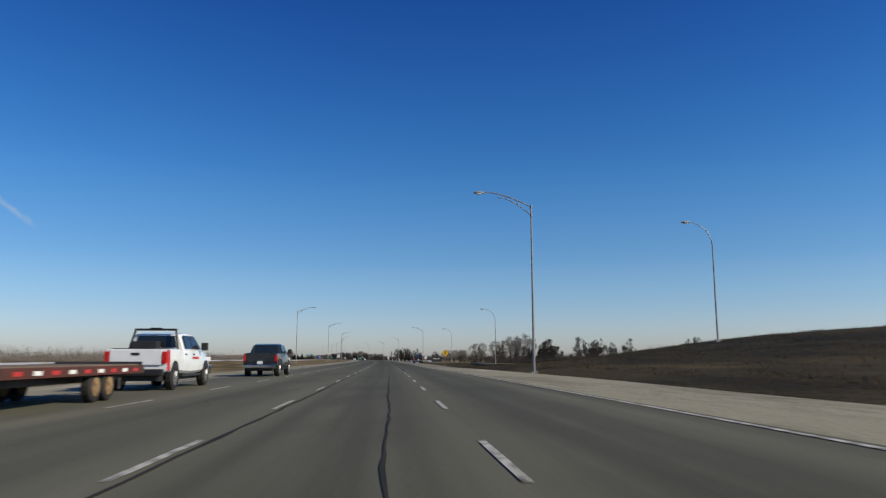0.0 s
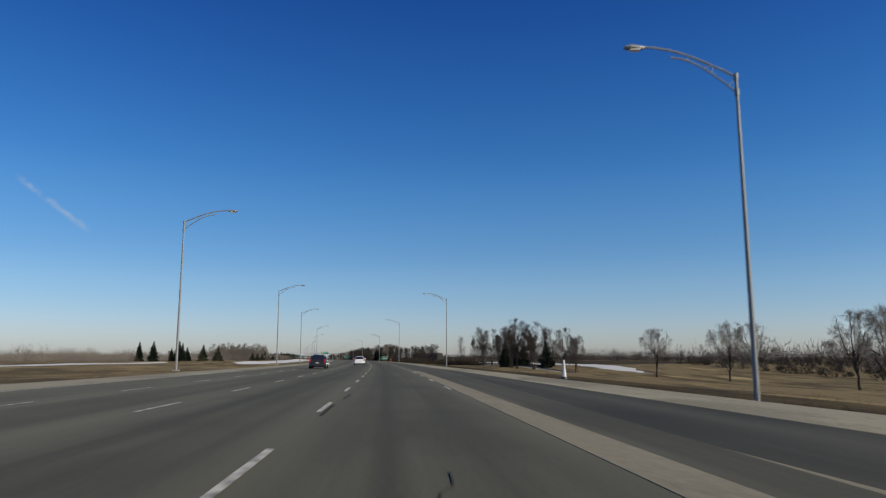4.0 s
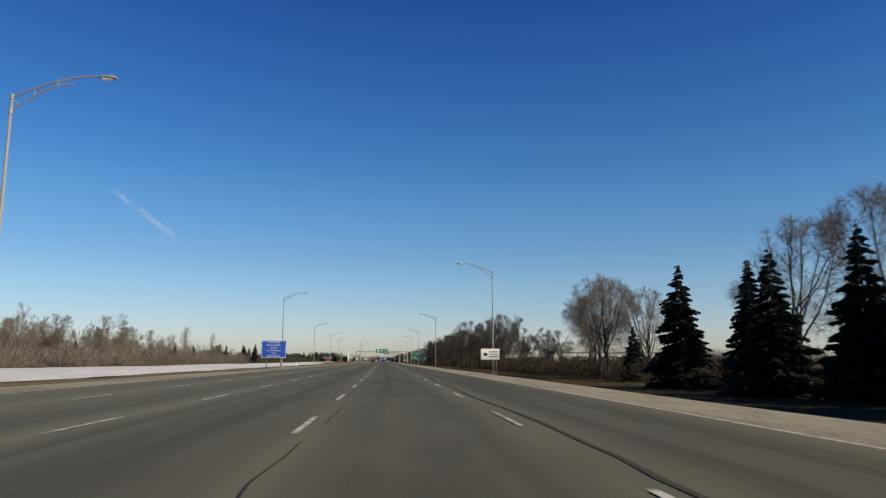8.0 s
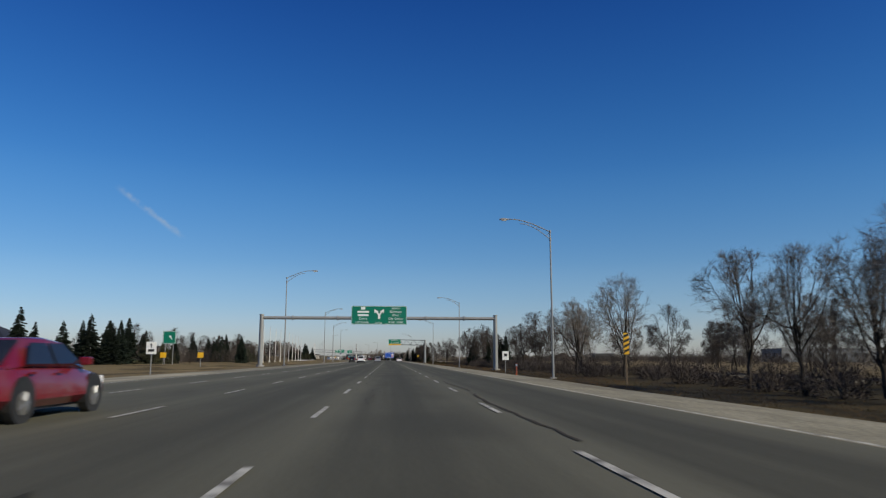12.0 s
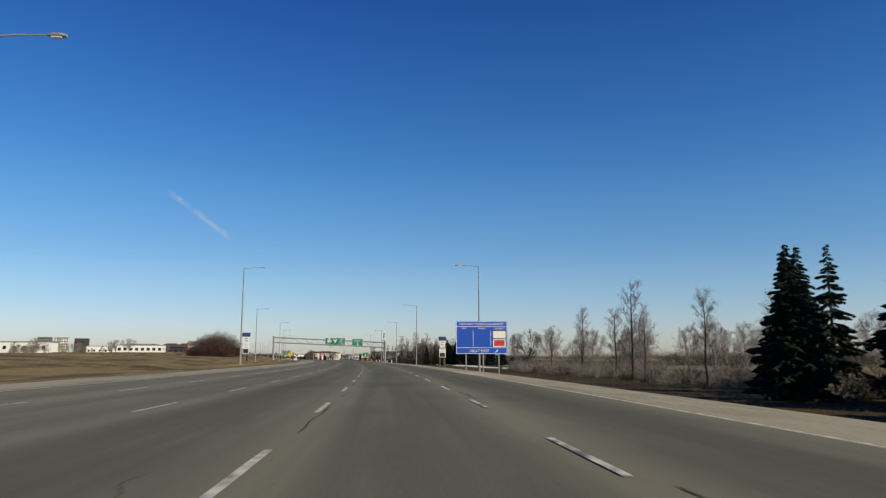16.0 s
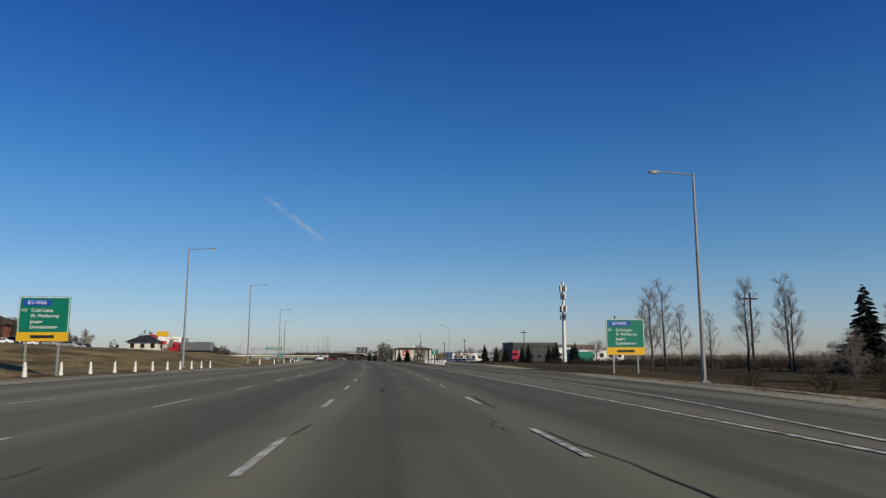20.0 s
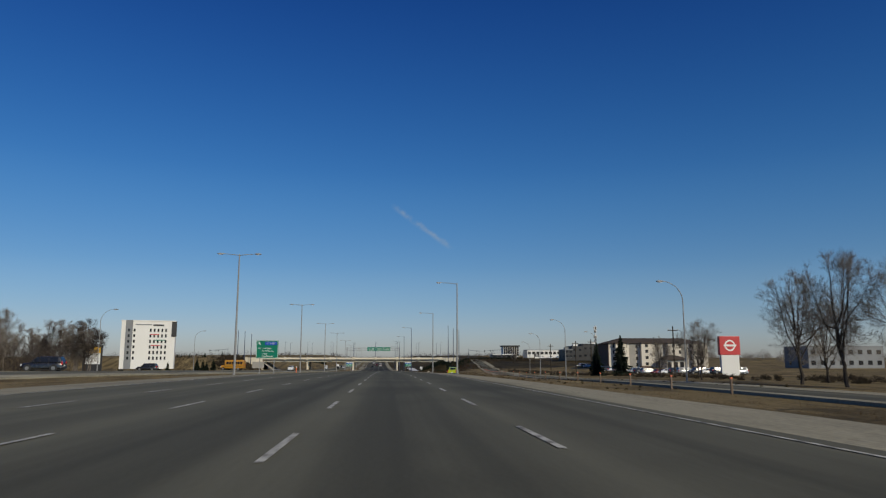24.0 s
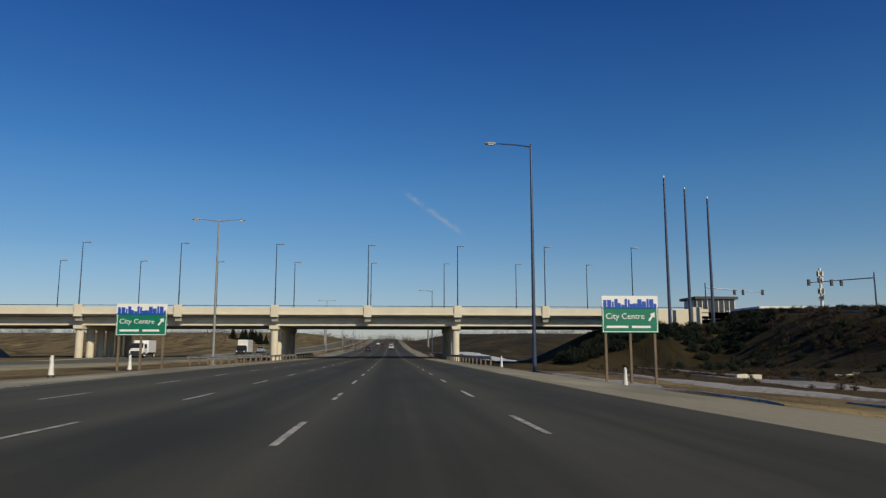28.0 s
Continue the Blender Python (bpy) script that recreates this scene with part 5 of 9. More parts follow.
fp = None
for i in range(13):
    s = 2372 + 4.2 * i
    d = 12.7 + 0.2 * i
    m = at(s, d, -0.15)
    fp = again(fp, m, 0.9) if fp else flex_post(m, 1.0, "white plastic marker post at the exit wedge", "marker posts at the exit wedge")
for i in range(-9, 12):
    s = 2298 + 4.9 * i
    again(fp, at(s, -19.6 + 0.02 * i, stand(s, -19.6)), 1.0, "white plastic marker post along the median wedge")
dl = None
for s, d in [(395, 15.2), (415, 14.2), (437, 13.6), (462, 13), (490, 12.4), (520, 12)] + [(2070 + 26 * i, 11.8 + 0.9 * min(i, 4)) for i in range(8)] + [(2376 + 22 * i, -16.5) for i in range(8)] + [(1405, -17), (1108, -17.5), (3066, 13.2), (3096, 11.6), (3068, -15.6), (3080, -16)]:
    m = at(s, d, stand(s, d))
    dl = again(dl, m) if dl else flex_post(m, 1.1, "slim white roadside delineator post", "delineator posts")
for s, d in ((2650 + 12 * i, along(OFF_RAMP, 2650 + 12 * i) - 3.3) for i in range(3)):
    again(dl, at(s, d, stand(s, d) + 0.1), 0.95, "slim white delineator post beside the ramp")
t = thing("marker_post", at(775, 12.6, stand(775, 12.6)), "red and white striped utility marker post", "marker post")
part("shaft", B(tube, [(0, 0, -0.2), (0, 0, 1.5)], 0.09, 8), ORANGE, t)
part("band", B(tube, [(0, 0, 1.2), (0, 0, 1.45)], 0.096, 8), WHITE, t)
again(t, at(1500, 16.5, stand(1500, 16.5)))
again(t, at(2805, -18, stand(2805, -18)))


def guard_rail(s0, s1, d, label):
    t = thing("guard_rail", at((s0 + s1) / 2, d, 0), label, "guard rail")
    inv = (t.matrix_basis).inverted()
    bm = bmesh.new()
    prof = [(0.0, 0.45), (0.06, 0.5), (0.0, 0.58), (0.0, 0.62), (0.06, 0.7), (0.0, 0.76)]
    rows = [[bm.verts.new(inv @ R(s, d + x, z)) for x, z in prof] for s in span(s0, s1, 4)]
    for a, b in zip(rows, rows[1:]):
        for k in range(len(prof) - 1):
            bm.faces.new((a[k], a[k + 1], b[k + 1], b[k]))
    rail = part("rail", bm, GALV, t)
    md = rail.modifiers.new("thickness", "SOLIDIFY")
    md.thickness = 0.02
    for s in span(s0 + 1, s1 - 1, 3.8):
        c = inv @ R(s, d + 0.12, 0)
        part("post", B(box, (c.x - 0.08, c.y - 0.08, -0.5), (c.x + 0.08, c.y + 0.08, 0.78)), WOODPOST, t)


guard_rail(3098, 3205, 10.9, "galvanised guard rail in front of the bridge pier")
guard_rail(3098, 3205, -15.4, "galvanised guard rail beside the median pier")
guard_rail(3110, 3200, -20.6, "galvanised guard rail on the far side of the median")


# ---- the bridge ----
def bridge():
    t = thing("bridge", at(3160, 0, 0), "cream concrete road bridge on round columns over the highway", "bridge")
    x0, x1 = -80.5, 43.5
    # deck, inner girders, corbels, headslope: shade under the bridge put into darker concrete
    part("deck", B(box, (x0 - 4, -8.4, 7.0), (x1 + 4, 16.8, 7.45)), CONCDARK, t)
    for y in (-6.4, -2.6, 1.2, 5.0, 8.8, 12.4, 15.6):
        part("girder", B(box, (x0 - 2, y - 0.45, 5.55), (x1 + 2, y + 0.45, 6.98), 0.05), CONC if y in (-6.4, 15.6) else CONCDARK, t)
    lamps = [-65.3, -49.8, -33.8, -18.0, -2.5, 12.8, 28.0, 43.5]
    for y, k in ((-8.6, -1), (17.0, 1)):
        edges = [x0 - 12] + lamps + [x1 + 14]
        for a, b in zip(edges, edges[1:]):
            part("parapet_panel", B(box, (a + 0.65, y - 0.18, 7.4), (b - 0.65, y + 0.18, 8.55), 0.03), CONC, t)
            part("cornice", B(box, (a + 0.65, y - 0.32, 7.32), (b - 0.65, y + 0.25, 7.62), 0.04), CONC, t)
            part("hand_rail", B(tube, [(a + 0.6, y, 8.85), (b - 0.6, y, 8.85)], 0.05, 6), STEELDARK, t)
        for x in lamps:
            part("pilaster", B(box, (x - 0.65, y - 0.4, 6.95), (x + 0.65, y + 0.4, 8.95), 0.06), CONC, t)
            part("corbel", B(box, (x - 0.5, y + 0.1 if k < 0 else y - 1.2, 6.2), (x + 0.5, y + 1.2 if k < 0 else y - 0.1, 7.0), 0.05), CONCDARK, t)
    for x in (-50, -18.2, 12.6):
        part("pier_cap", B(box, (x - 0.75, -8.0, 4.95), (x + 0.75, 16.4, 5.57), 0.08), CONC, t)
        for y in (-7.0, -2.6, 1.8, 6.2, 10.6, 15.2):
            part("column", B(tube, [(x, y, -1.5), (x, y, 4.7), (x, y, 4.97)], [0.62, 0.62, 0.85], 18), CONC, t, smooth=True)
    for x, k, run in ((x0, -1, 9.0), (x1, 1, 13.0)):
        if k < 0:
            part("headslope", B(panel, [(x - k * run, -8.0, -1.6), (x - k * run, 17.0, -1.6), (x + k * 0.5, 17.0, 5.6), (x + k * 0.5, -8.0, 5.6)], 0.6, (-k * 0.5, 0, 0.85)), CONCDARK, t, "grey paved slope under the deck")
        part("abutment", B(box, (min(x, x + 2.5 * k), -9, -1.5), (max(x, x + 2.5 * k), 17.4, 7.4), 0.05), CONC, t)
        part("wing_wall", B(panel, [(x + 2 * k, -8.9, 3.0), (x + 11 * k, -8.9, 4.6), (x + 11 * k, -8.9, 8.3), (x + 2 * k, -8.9, 8.3)], 0.5, (0, -1, 0)), CONC, t)
        part("end_pier", B(box, (x + 11 * k - 0.8, -9.6, 4.0), (x + 11 * k + 0.8, -8.2, 8.9), 0.12), CONC, t)
    return t


bridge()
sheet("bridge_approach", [3151, 3164, 3177], lambda s: [-330, -200, -98, -84], lambda s, d: 8.0, (ASPHALT,), None, "asphalt of the cross street on the approach fill", "road")
sheet("bridge_approach_east", [3151, 3164, 3177], lambda s: [47, 62, 200, 330], lambda s, d: 8.0, (ASPHALT,), None, "asphalt of the cross street on the approach fill", "road")
bl = None
for y, places in ((-8.6, (-65.3, -49.8, -33.8, -18.0, -2.5, 12.8, 28.0, 43.5)), (17.0, (-64.8, -49.1, -33.8, -18.3, -2.7, 12.4, 27.5, 42.6))):
    for d in places:
        m = at(3160 + y, d, 8.95 + rise(3160) - rise(3160 + y))
        if bl:
            again(bl, m)
        else:
            bl = thing("bridge_lamp", m, "slim dark blue lamp post on the bridge parapet", "street lamp", "lamp posts on the bridge")
            part("pole", B(tube, [(0, 0, 0), (0, 0, 10.4)], [0.11, 0.07], 8), BLUEPOLE, bl, smooth=True)
            part("arm", B(tube, [(0, 0, 10.2), (0.9, 0, 10.35)], 0.04, 6), BLUEPOLE, bl)
            part("luminaire", B(box, (0.5, -0.16, 10.25), (1.25, 0.16, 10.45), 0.04), GALV, bl)
mp = None
for s, d, h in ((3148, 48.6, 26.0), (3148, 52.2, 24.0), (3148, 56.2, 22.4), (3148, -88, 22), (3148, -92.5, 20.5), (3148, -97, 19)):
    m = at(s, d, land(s, d))
    if mp:
        again(mp, m).scale = (K, K, K * h / 27)
    else:
        mp = thing("mast", m, "tall plain dark blue steel mast at the bridge end", "mast", "masts at the bridge ends")
        part("shaft", B(tube, [(0, 0, -1), (0, 0, 27)], [0.3, 0.16], 10), BLUEPOLE, mp, smooth=True)
        part("finial", B(tube, [(0, 0, 27), (0, 0, 27.4)], [0.16, 0.05], 8), WHITE, mp)
        part("footing", B(box, (-0.5, -0.5, -1), (0.5, 0.5, 0.3), 0.05), CONC, mp)
        mp.scale = (K, K, K * h / 27)


# ---- trees ----
def prism(V, F, p, q, r0, r1, n):
    ax = (q - p).normalized()
    u = ax.orthogonal().normalized()
    w = ax.cross(u)
    k = len(V)
    for c, r in ((p, r0), (q, r1)):
        for i in range(n):
            a = 2 * math.pi * i / n
            V.append(c + (u * math.cos(a) + w * math.sin(a)) * r)
    for i in range(n):
        F.append((k + i, k + (i + 1) % n, k + n + (i + 1) % n, k + n + i))


def raw_mesh(name, V, F, mat):
    me = bpy.data.meshes.new(name)
    me.from_pydata(V, [], F)
    me.materials.append(mat)
    return me


def bare_tree_meshes(seed, h, wide, low, stems, limbs, lead=0.0, twig=TWIG):
    """Trunk with limbs, and the twigs of the crown, for a leafless tree of height h whose crown is wide across and starts low."""
    q = random.Random(seed)
    TV, TF, CV, CF = [], [], [], []
    mid, rz, rx = h * (0.5 + low / 2), h * (1 - low) / 2, wide * h

    def rand():
        return Vector((q.gauss(0, 1), q.gauss(0, 1), q.gauss(0, 1))).normalized()

    def depth(p):
        return 0.0 if lead else math.sqrt((p.x ** 2 + p.y ** 2) / rx ** 2 + ((p.z - mid) / rz) ** 2)

    def outward(p):
        return Vector((p.x / rx ** 2, p.y / rx ** 2, (p.z - mid) / rz ** 2 + 0.001)).normalized()

    def bow(a, c, b, n):
        return [a.lerp(c, i / n).lerp(c.lerp(b, i / n), i / n) + (rand() * 0.012 * h if 0 < i < n else Vector()) for i in range(n + 1)]

    def limb(pts, r0, r1, sides, V, F):
        n = len(pts) - 1
        for i in range(n):
            prism(V, F, pts[i], pts[i + 1], r0 + (r1 - r0) * i / n, r0 + (r1 - r0) * (i + 1) / n, sides)

    def spot(pts, f):
        n = len(pts) - 1
        i = min(n - 1, int(f * n))
        return pts[i].lerp(pts[i + 1], f * n - i)

    def shoot(p, way, length):
        for _ in range(3):
            if depth(p + way * length) > 1.04:
                length *= 0.72
        return p + way * length

    r0 = 0.017 * h / (1 + 0.3 * (stems - 1))
    for st in range(stems):
        foot = Vector((q.uniform(-0.04, 0.04) * h, q.uniform(-0.04, 0.04) * h, -0.4)) if stems > 1 else Vector((0, 0, -0.4))
        lean = Vector((q.uniform(-1, 1), q.uniform(-1, 1), 0)) * (0.3 * rx if stems > 1 else 0.1 * rx)
        top = Vector((0, 0, h * (low + (0.95 - low) * (0.35 + 0.65 * lead)))) + lean
        trunk = bow(foot, Vector((0, 0, h * 0.3)) + lean * 0.4, top, 6)
        limb(trunk, r0, r0 * (0.4 - 0.25 * lead), 7, TV, TF)
        n = max(3, limbs // stems)
        for i in range(n):
            f = (0.28 + 0.7 * (i + q.random()) / n) if not lead else (0.3 + 0.68 * (i + q.random()) / n)
            a = spot(trunk, f)
            ang = 2.4 * i + q.uniform(-0.5, 0.5)
            el = q.uniform(-0.1, 1.45) if not lead else 0.9
            k = q.uniform(0.72, 0.95)
            b = Vector((rx * k * math.cos(el) * math.cos(ang), rx * k * math.cos(el) * math.sin(ang), mid + rz * k * math.sin(el)))
            if lead:
                reach = rx * k * (1.15 - 0.8 * f)
                b = a + Vector((reach * math.cos(ang), reach * math.sin(ang), reach * q.uniform(1.1, 2.0)))
            c = Vector((a.x + (b.x - a.x) * 0.62, a.y + (b.y - a.y) * 0.62, a.z + (b.z - a.z) * 0.36))
            main = bow(a, c, b, 5)
            limb(main, r0 * (0.46 - 0.25 * lead) * (1.1 - f * 0.4), 0.018, 5, TV, TF)
            for j in range(8 if not lead else 4):
                p = spot(main, q.uniform(0.25, 1.0))
                way = (outward(p) * 0.7 + rand() * 0.75 + Vector((0, 0, 0.45 + 0.5 * lead))).normalized()
                e = shoot(p, way, h * q.uniform(0.12, 0.24) * (1 - 0.65 * lead))
                sec = bow(p, p.lerp(e, 0.5) + Vector((0, 0, -0.01 * h)), e, 3)
                limb(sec, 0.026, 0.01, 4, CV, CF)
                for m in range(10 if not lead else 5):
                    p2 = spot(sec, q.uniform(0.15, 1.0))
                    way2 = (way * 0.6 + rand() * 0.8 + Vector((0, 0, 0.3))).normalized()
                    e2 = shoot(p2, way2, h * q.uniform(0.05, 0.11) * (1 - 0.4 * lead))
                    prism(CV, CF, p2, e2, 0.01, 0.005, 3)
                    for u in range(11 if not lead else 6):
                        p3 = p2.lerp(e2, q.uniform(0.2, 1.0))
                        tip = p3 + (way2 * 0.6 + rand() * 0.8 + Vector((0, 0, 0.2))).normalized() * h * q.uniform(0.03, 0.07)
                        sid = rand().cross(tip - p3).normalized() * 0.0075
                        v = len(CV)
                        CV.extend((p3 - sid, p3 + sid, tip))
                        CF.append((v, v + 1, v + 2))
    return raw_mesh("trunk", TV, TF, BARK), raw_mesh("crown", CV, CF, twig)


def spruce_meshes(seed, h, width, sparse=0.0, mat=None):
    """Trunk and the drooping whorls of a spruce."""
    q = random.Random(seed)
    TV, TF, CV, CF = [], [], [], []
    prism(TV, TF, Vector((0, 0, -0.4)), Vector((0, 0, h * 0.97)), 0.02 * h, 0.01, 6)
    whorls = int(h * 3.4)
    for i in range(whorls):
        f = i / whorls
        z = h * (0.04 + 0.96 * f)
        reach = width * (1 - f) ** 0.9 * (0.72 + 0.45 * q.random()) + 0.1
        for b in range(11 if f < 0.7 else 8):
            if q.random() < sparse:
                continue
            a = q.uniform(0, 2 * math.pi)
            L = reach * q.uniform(0.6, 1.15)
            d, s = Vector((math.cos(a), math.sin(a), 0)), Vector((-math.sin(a), math.cos(a), 0))
            droop = L * q.uniform(0.1, 0.42)
            base = Vector((0, 0, z + q.uniform(-0.25, 0.2)))

            def along_bough(x):
                return base + d * L * x - Vector((0, 0, droop * x ** 1.4 - 0.1 * L * max(0.0, x - 0.7)))

            # sprays hang from both sides of each bough and from its tip
            for j in range(4):
                x0 = 0.12 + 0.24 * j
                for k in (-1, 1):
                    p0, p1 = along_bough(x0), along_bough(x0 + 0.2)
                    long = L * (0.36 - 0.06 * j) + 0.1
                    tip = along_bough(x0 + 0.2) + s * k * long * q.uniform(0.6, 1.0) + d * long * 0.35 - Vector((0, 0, long * q.uniform(0.15, 0.5) + 0.05))
                    low = (p0 + tip) * 0.5 - Vector((0, 0, long * 0.4 + 0.06))
                    v = len(CV)
                    CV.extend((p0, p1, tip, low))
                    CF.extend(((v, v + 1, v + 2), (v, v + 2, v + 3)))
            p0, tip, v = along_bough(0.75), along_bough(1.12), len(CV)
            wide = 0.05 + 0.05 * L
            CV.extend((p0 + s * wide, p0 - s * wide, tip, p0 - Vector((0, 0, 0.16 * L + 0.05))))
            CF.extend(((v, v + 1, v + 2), (v, v + 2, v + 3)))
    return raw_mesh("trunk", TV, TF, BARK), raw_mesh("crown", CV, CF, mat or NEEDLE)


TREE = {"elm": [bare_tree_meshes(11, 13, 0.47, 0.16, 1, 15), bare_tree_meshes(12, 13, 0.42, 0.18, 1, 15), bare_tree_meshes(13, 13, 0.49, 0.14, 2, 16)],
        "pale_elm": [bare_tree_meshes(14, 13, 0.4, 0.16, 1, 13, 0.0, PALETWIG), bare_tree_meshes(15, 13, 0.36, 0.2, 1, 12, 0.0, PALETWIG)],
        "poplar": [bare_tree_meshes(21, 14, 0.17, 0.2, 1, 26, 1.0, PALETWIG), bare_tree_meshes(22, 14, 0.2, 0.22, 1, 22, 1.0, PALETWIG)],
        "clump": [bare_tree_meshes(31, 11, 0.34, 0.1, 4, 14), bare_tree_meshes(32, 11, 0.3, 0.12, 3, 12)],
        "sapling": [bare_tree_meshes(41, 8, 0.26, 0.2, 1, 8), bare_tree_meshes(42, 8, 0.24, 0.15, 2, 8)],
        "spruce": [spruce_meshes(51, 10, 2.7), spruce_meshes(52, 10, 2.4), spruce_meshes(53, 10, 3.0)],
        "thin": [spruce_meshes(61, 10, 1.9, 0.5), spruce_meshes(62, 10, 2.2, 0.45)],
        "juniper": [spruce_meshes(71, 5, 2.4, 0.0, DRYNEEDLE), spruce_meshes(72, 5, 2.0, 0.1, DRYNEEDLE)]}
TALL = {"elm": 13, "pale_elm": 13, "poplar": 14, "clump": 11, "sapling": 8, "spruce": 10, "thin": 10, "juniper": 5}
WORDS = {"elm": ("tree", "leafless broad-crowned tree standing in the dormant grass"), "pale_elm": ("tree", "leafless tree with fine pale grey twigs in the dormant grass"), "poplar": ("tree", "leafless slender poplar standing in the rough grass"),
         "clump": ("tree", "leafless many-stemmed tree standing in the dormant grass"), "sapling": ("tree", "young leafless tree standing in the grass"),
         "spruce": ("spruce_tree", "dark green spruce with drooping branches"), "thin": ("spruce_tree", "thin spruce with bare gaps between branches"),
         "juniper": ("evergreen_shrub", "low olive-green evergreen shrub by the verge")}
tree_rng = random.Random(8)


def tree(kind, s, d, h, group="", base=None):
    trunk, crown = tree_rng.choice(TREE[kind])
    name, label = WORDS[kind]
    z = land(s, d) if base is None else base
    t = thing(name, at(s, d, z, tree_rng.uniform(0, 360)), label, "tree" if kind != "juniper" else "shrub", group)
    k = h / TALL[kind]
    wide = k * tree_rng.uniform(0.9, 1.12)
    t.scale = (K * wide, K * wide, K * k)
    shared("trunk", trunk, t)
    shared("crown", crown, t)


def grove(kind, n, s0, s1, d0, d1, h0, h1, group):
    for i in range(n):
        tree(kind, tree_rng.uniform(s0, s1), tree_rng.uniform(d0, d1), tree_rng.uniform(h0, h1), group)


# right of the highway, in driving order
for s, d, h in ((408, 84, 19.5), (424, 84, 18), (436, 82, 19), (446, 80, 16.5), (416, 90, 17), (440, 61, 14.5), (450, 66, 11), (467, 70, 15.5), (461, 78, 17), (474, 57, 10), (473, 66, 10.6),
                (492, 62, 11), (508, 66, 11.5), (524, 60, 11), (541, 68, 12), (560, 63, 11.5), (575, 70, 12), (592, 64, 11), (610, 69, 12), (628, 62, 11)):
    tree("pale_elm", s, d, h * 0.95, "leafless trees along the field")
for s, d, h in ((409, 96, 13.5), (404, 99, 12), (414, 95, 11.5), (398, 92, 8), (354.5, 74, 9.7), (361, 77, 9.2), (349, 66, 8), (368, 83, 8), (394, 97, 11)):
    tree("spruce", s, d, h, "spruces along the field")
grove("sapling", 26, 205, 335, 55, 100, 6, 10, "young trees behind the ramp")
grove("clump", 10, 620, 700, 34, 60, 8, 12, "leafless trees by the tracks")
grove("spruce", 5, 640, 690, 34, 50, 5, 8, "spruces by the tracks")
grove("poplar", 12, 690, 745, 32, 60, 9, 13, "leafless trees by the tracks")
for s, d, h in ((733, 25, 7), (746, 25, 7.2), (757, 25, 7.4), (768, 24, 7.2), (779, 24.5, 7), (790, 26, 7), (815, 27, 8), (830, 26, 8), (847, 23, 8.5), (860, 22, 9), (873, 22.5, 8.8), (884, 23.5, 9.5), (906, 27, 9), (838, 25, 7.5)):
    tree("elm", s, d, h, "leafless trees beside the railway")
for s, d, h in ((966, 22.6, 8.2), (972, 24.5, 10.2), (976, 24, 9.6), (983, 25, 9), (989, 23.6, 8.6), (996, 26, 9), (1002, 23.6, 9.4), (1019, 26, 5.5), (979, 28, 9.4)):
    tree("spruce", s, d, h, "spruces beside the highway")
for s, d, h in ((948, 27, 9.8), (964, 26, 10.6), (970, 30, 11.5), (979, 31, 12), (995, 29, 11.5), (988, 30, 12), (1030, 27, 11.5), (1036, 28, 12.5), (1042, 29, 12), (1048, 30, 11), (1026, 30, 10)):
    tree("pale_elm", s, d, h, "leafless trees among the spruces")
for i in range(17):
    tree("elm", 1092 + 11.5 * i + tree_rng.uniform(-2, 2), 26 + tree_rng.uniform(-2, 3), tree_rng.uniform(10.4, 12.9), "row of leafless trees along the verge")
for s, d, h in ((1290, 28, 8), (1297, 27, 9), (1303, 29, 10), (1322, 27, 10), (1333, 26.5, 8.8), (1366, 29, 10), (1373, 31, 9.5), (1380, 33, 10), (1389, 31, 9), (1398, 36, 10.5), (1405, 38, 11), (1386, 36, 8)):
    tree("spruce", s, d, h, "spruces beside the highway")
for s, d, h in ((1345, 27, 9.3), (1392, 30, 9), (1312, 29, 9), (1900, 25.4, 8.4)):
    tree("thin", s, d, h, "thin spruces beside the highway")
for s, d, h in ((1309, 27, 11), (1316, 26, 12.5), (1325, 29, 12), (1353, 27, 11.5), (1418, 30, 11), (1426, 34, 12), (1445, 27, 10), (1452, 28, 9), (1458, 27, 9.2), (1463, 26, 9.6), (1495, 28, 11.5), (1516, 28, 10.5), (1528, 32, 10), (1540, 35, 11)):
    tree("pale_elm" if s > 1440 else "elm", s, d, h, "leafless trees beside the highway")
grove("clump", 16, 1430, 1560, 38, 75, 8, 12, "leafless trees beside the highway")
grove("elm", 12, 1570, 1692, 26, 44, 9, 13, "leafless trees beside the highway")
grove("spruce", 5, 1600, 1690, 27, 40, 7, 11, "spruces beside the highway")
for s, d, h in ((1822, 23.5, 8.5), (1803, 22.5, 9.9), (1804, 26.8, 10.6), (1838, 27, 9.5), (1850, 26.5, 10), (1862, 27, 10), (1985, 29, 7.2)):
    tree("elm", s, d, h, "leafless trees beside the highway")
for s, d, h in ((1868, 29, 8.5), (1874, 32, 10), (1879, 30, 9.2), (1884, 31.5, 12.6), (1889, 33, 11), (1898, 21.8, 8.0), (1910, 30, 10), (1886, 28, 9.2), (1900, 31, 11), (1873, 27, 9.5), (1881, 26.5, 10.5), (1893, 28, 10.5), (1905, 26, 8.6), (1891, 25.4, 9), (2097, 25.8, 6.2), (2102, 29.5, 5.6)):
    tree("spruce", s, d, h, "spruces beside the highway")
grove("spruce", 22, 2070, 2097, 31, 46, 5.8, 8.2, "dark stand of spruces beyond the ditch")
for s, d, h in ((2122, 20.5, 9.8), (2122, 25.5, 11.2), (2124, 30.5, 10.6), (2119, 27.5, 9), (2128, 23.5, 9)):
    tree("poplar", s, d, h, "grove of leafless poplars beside the exit")
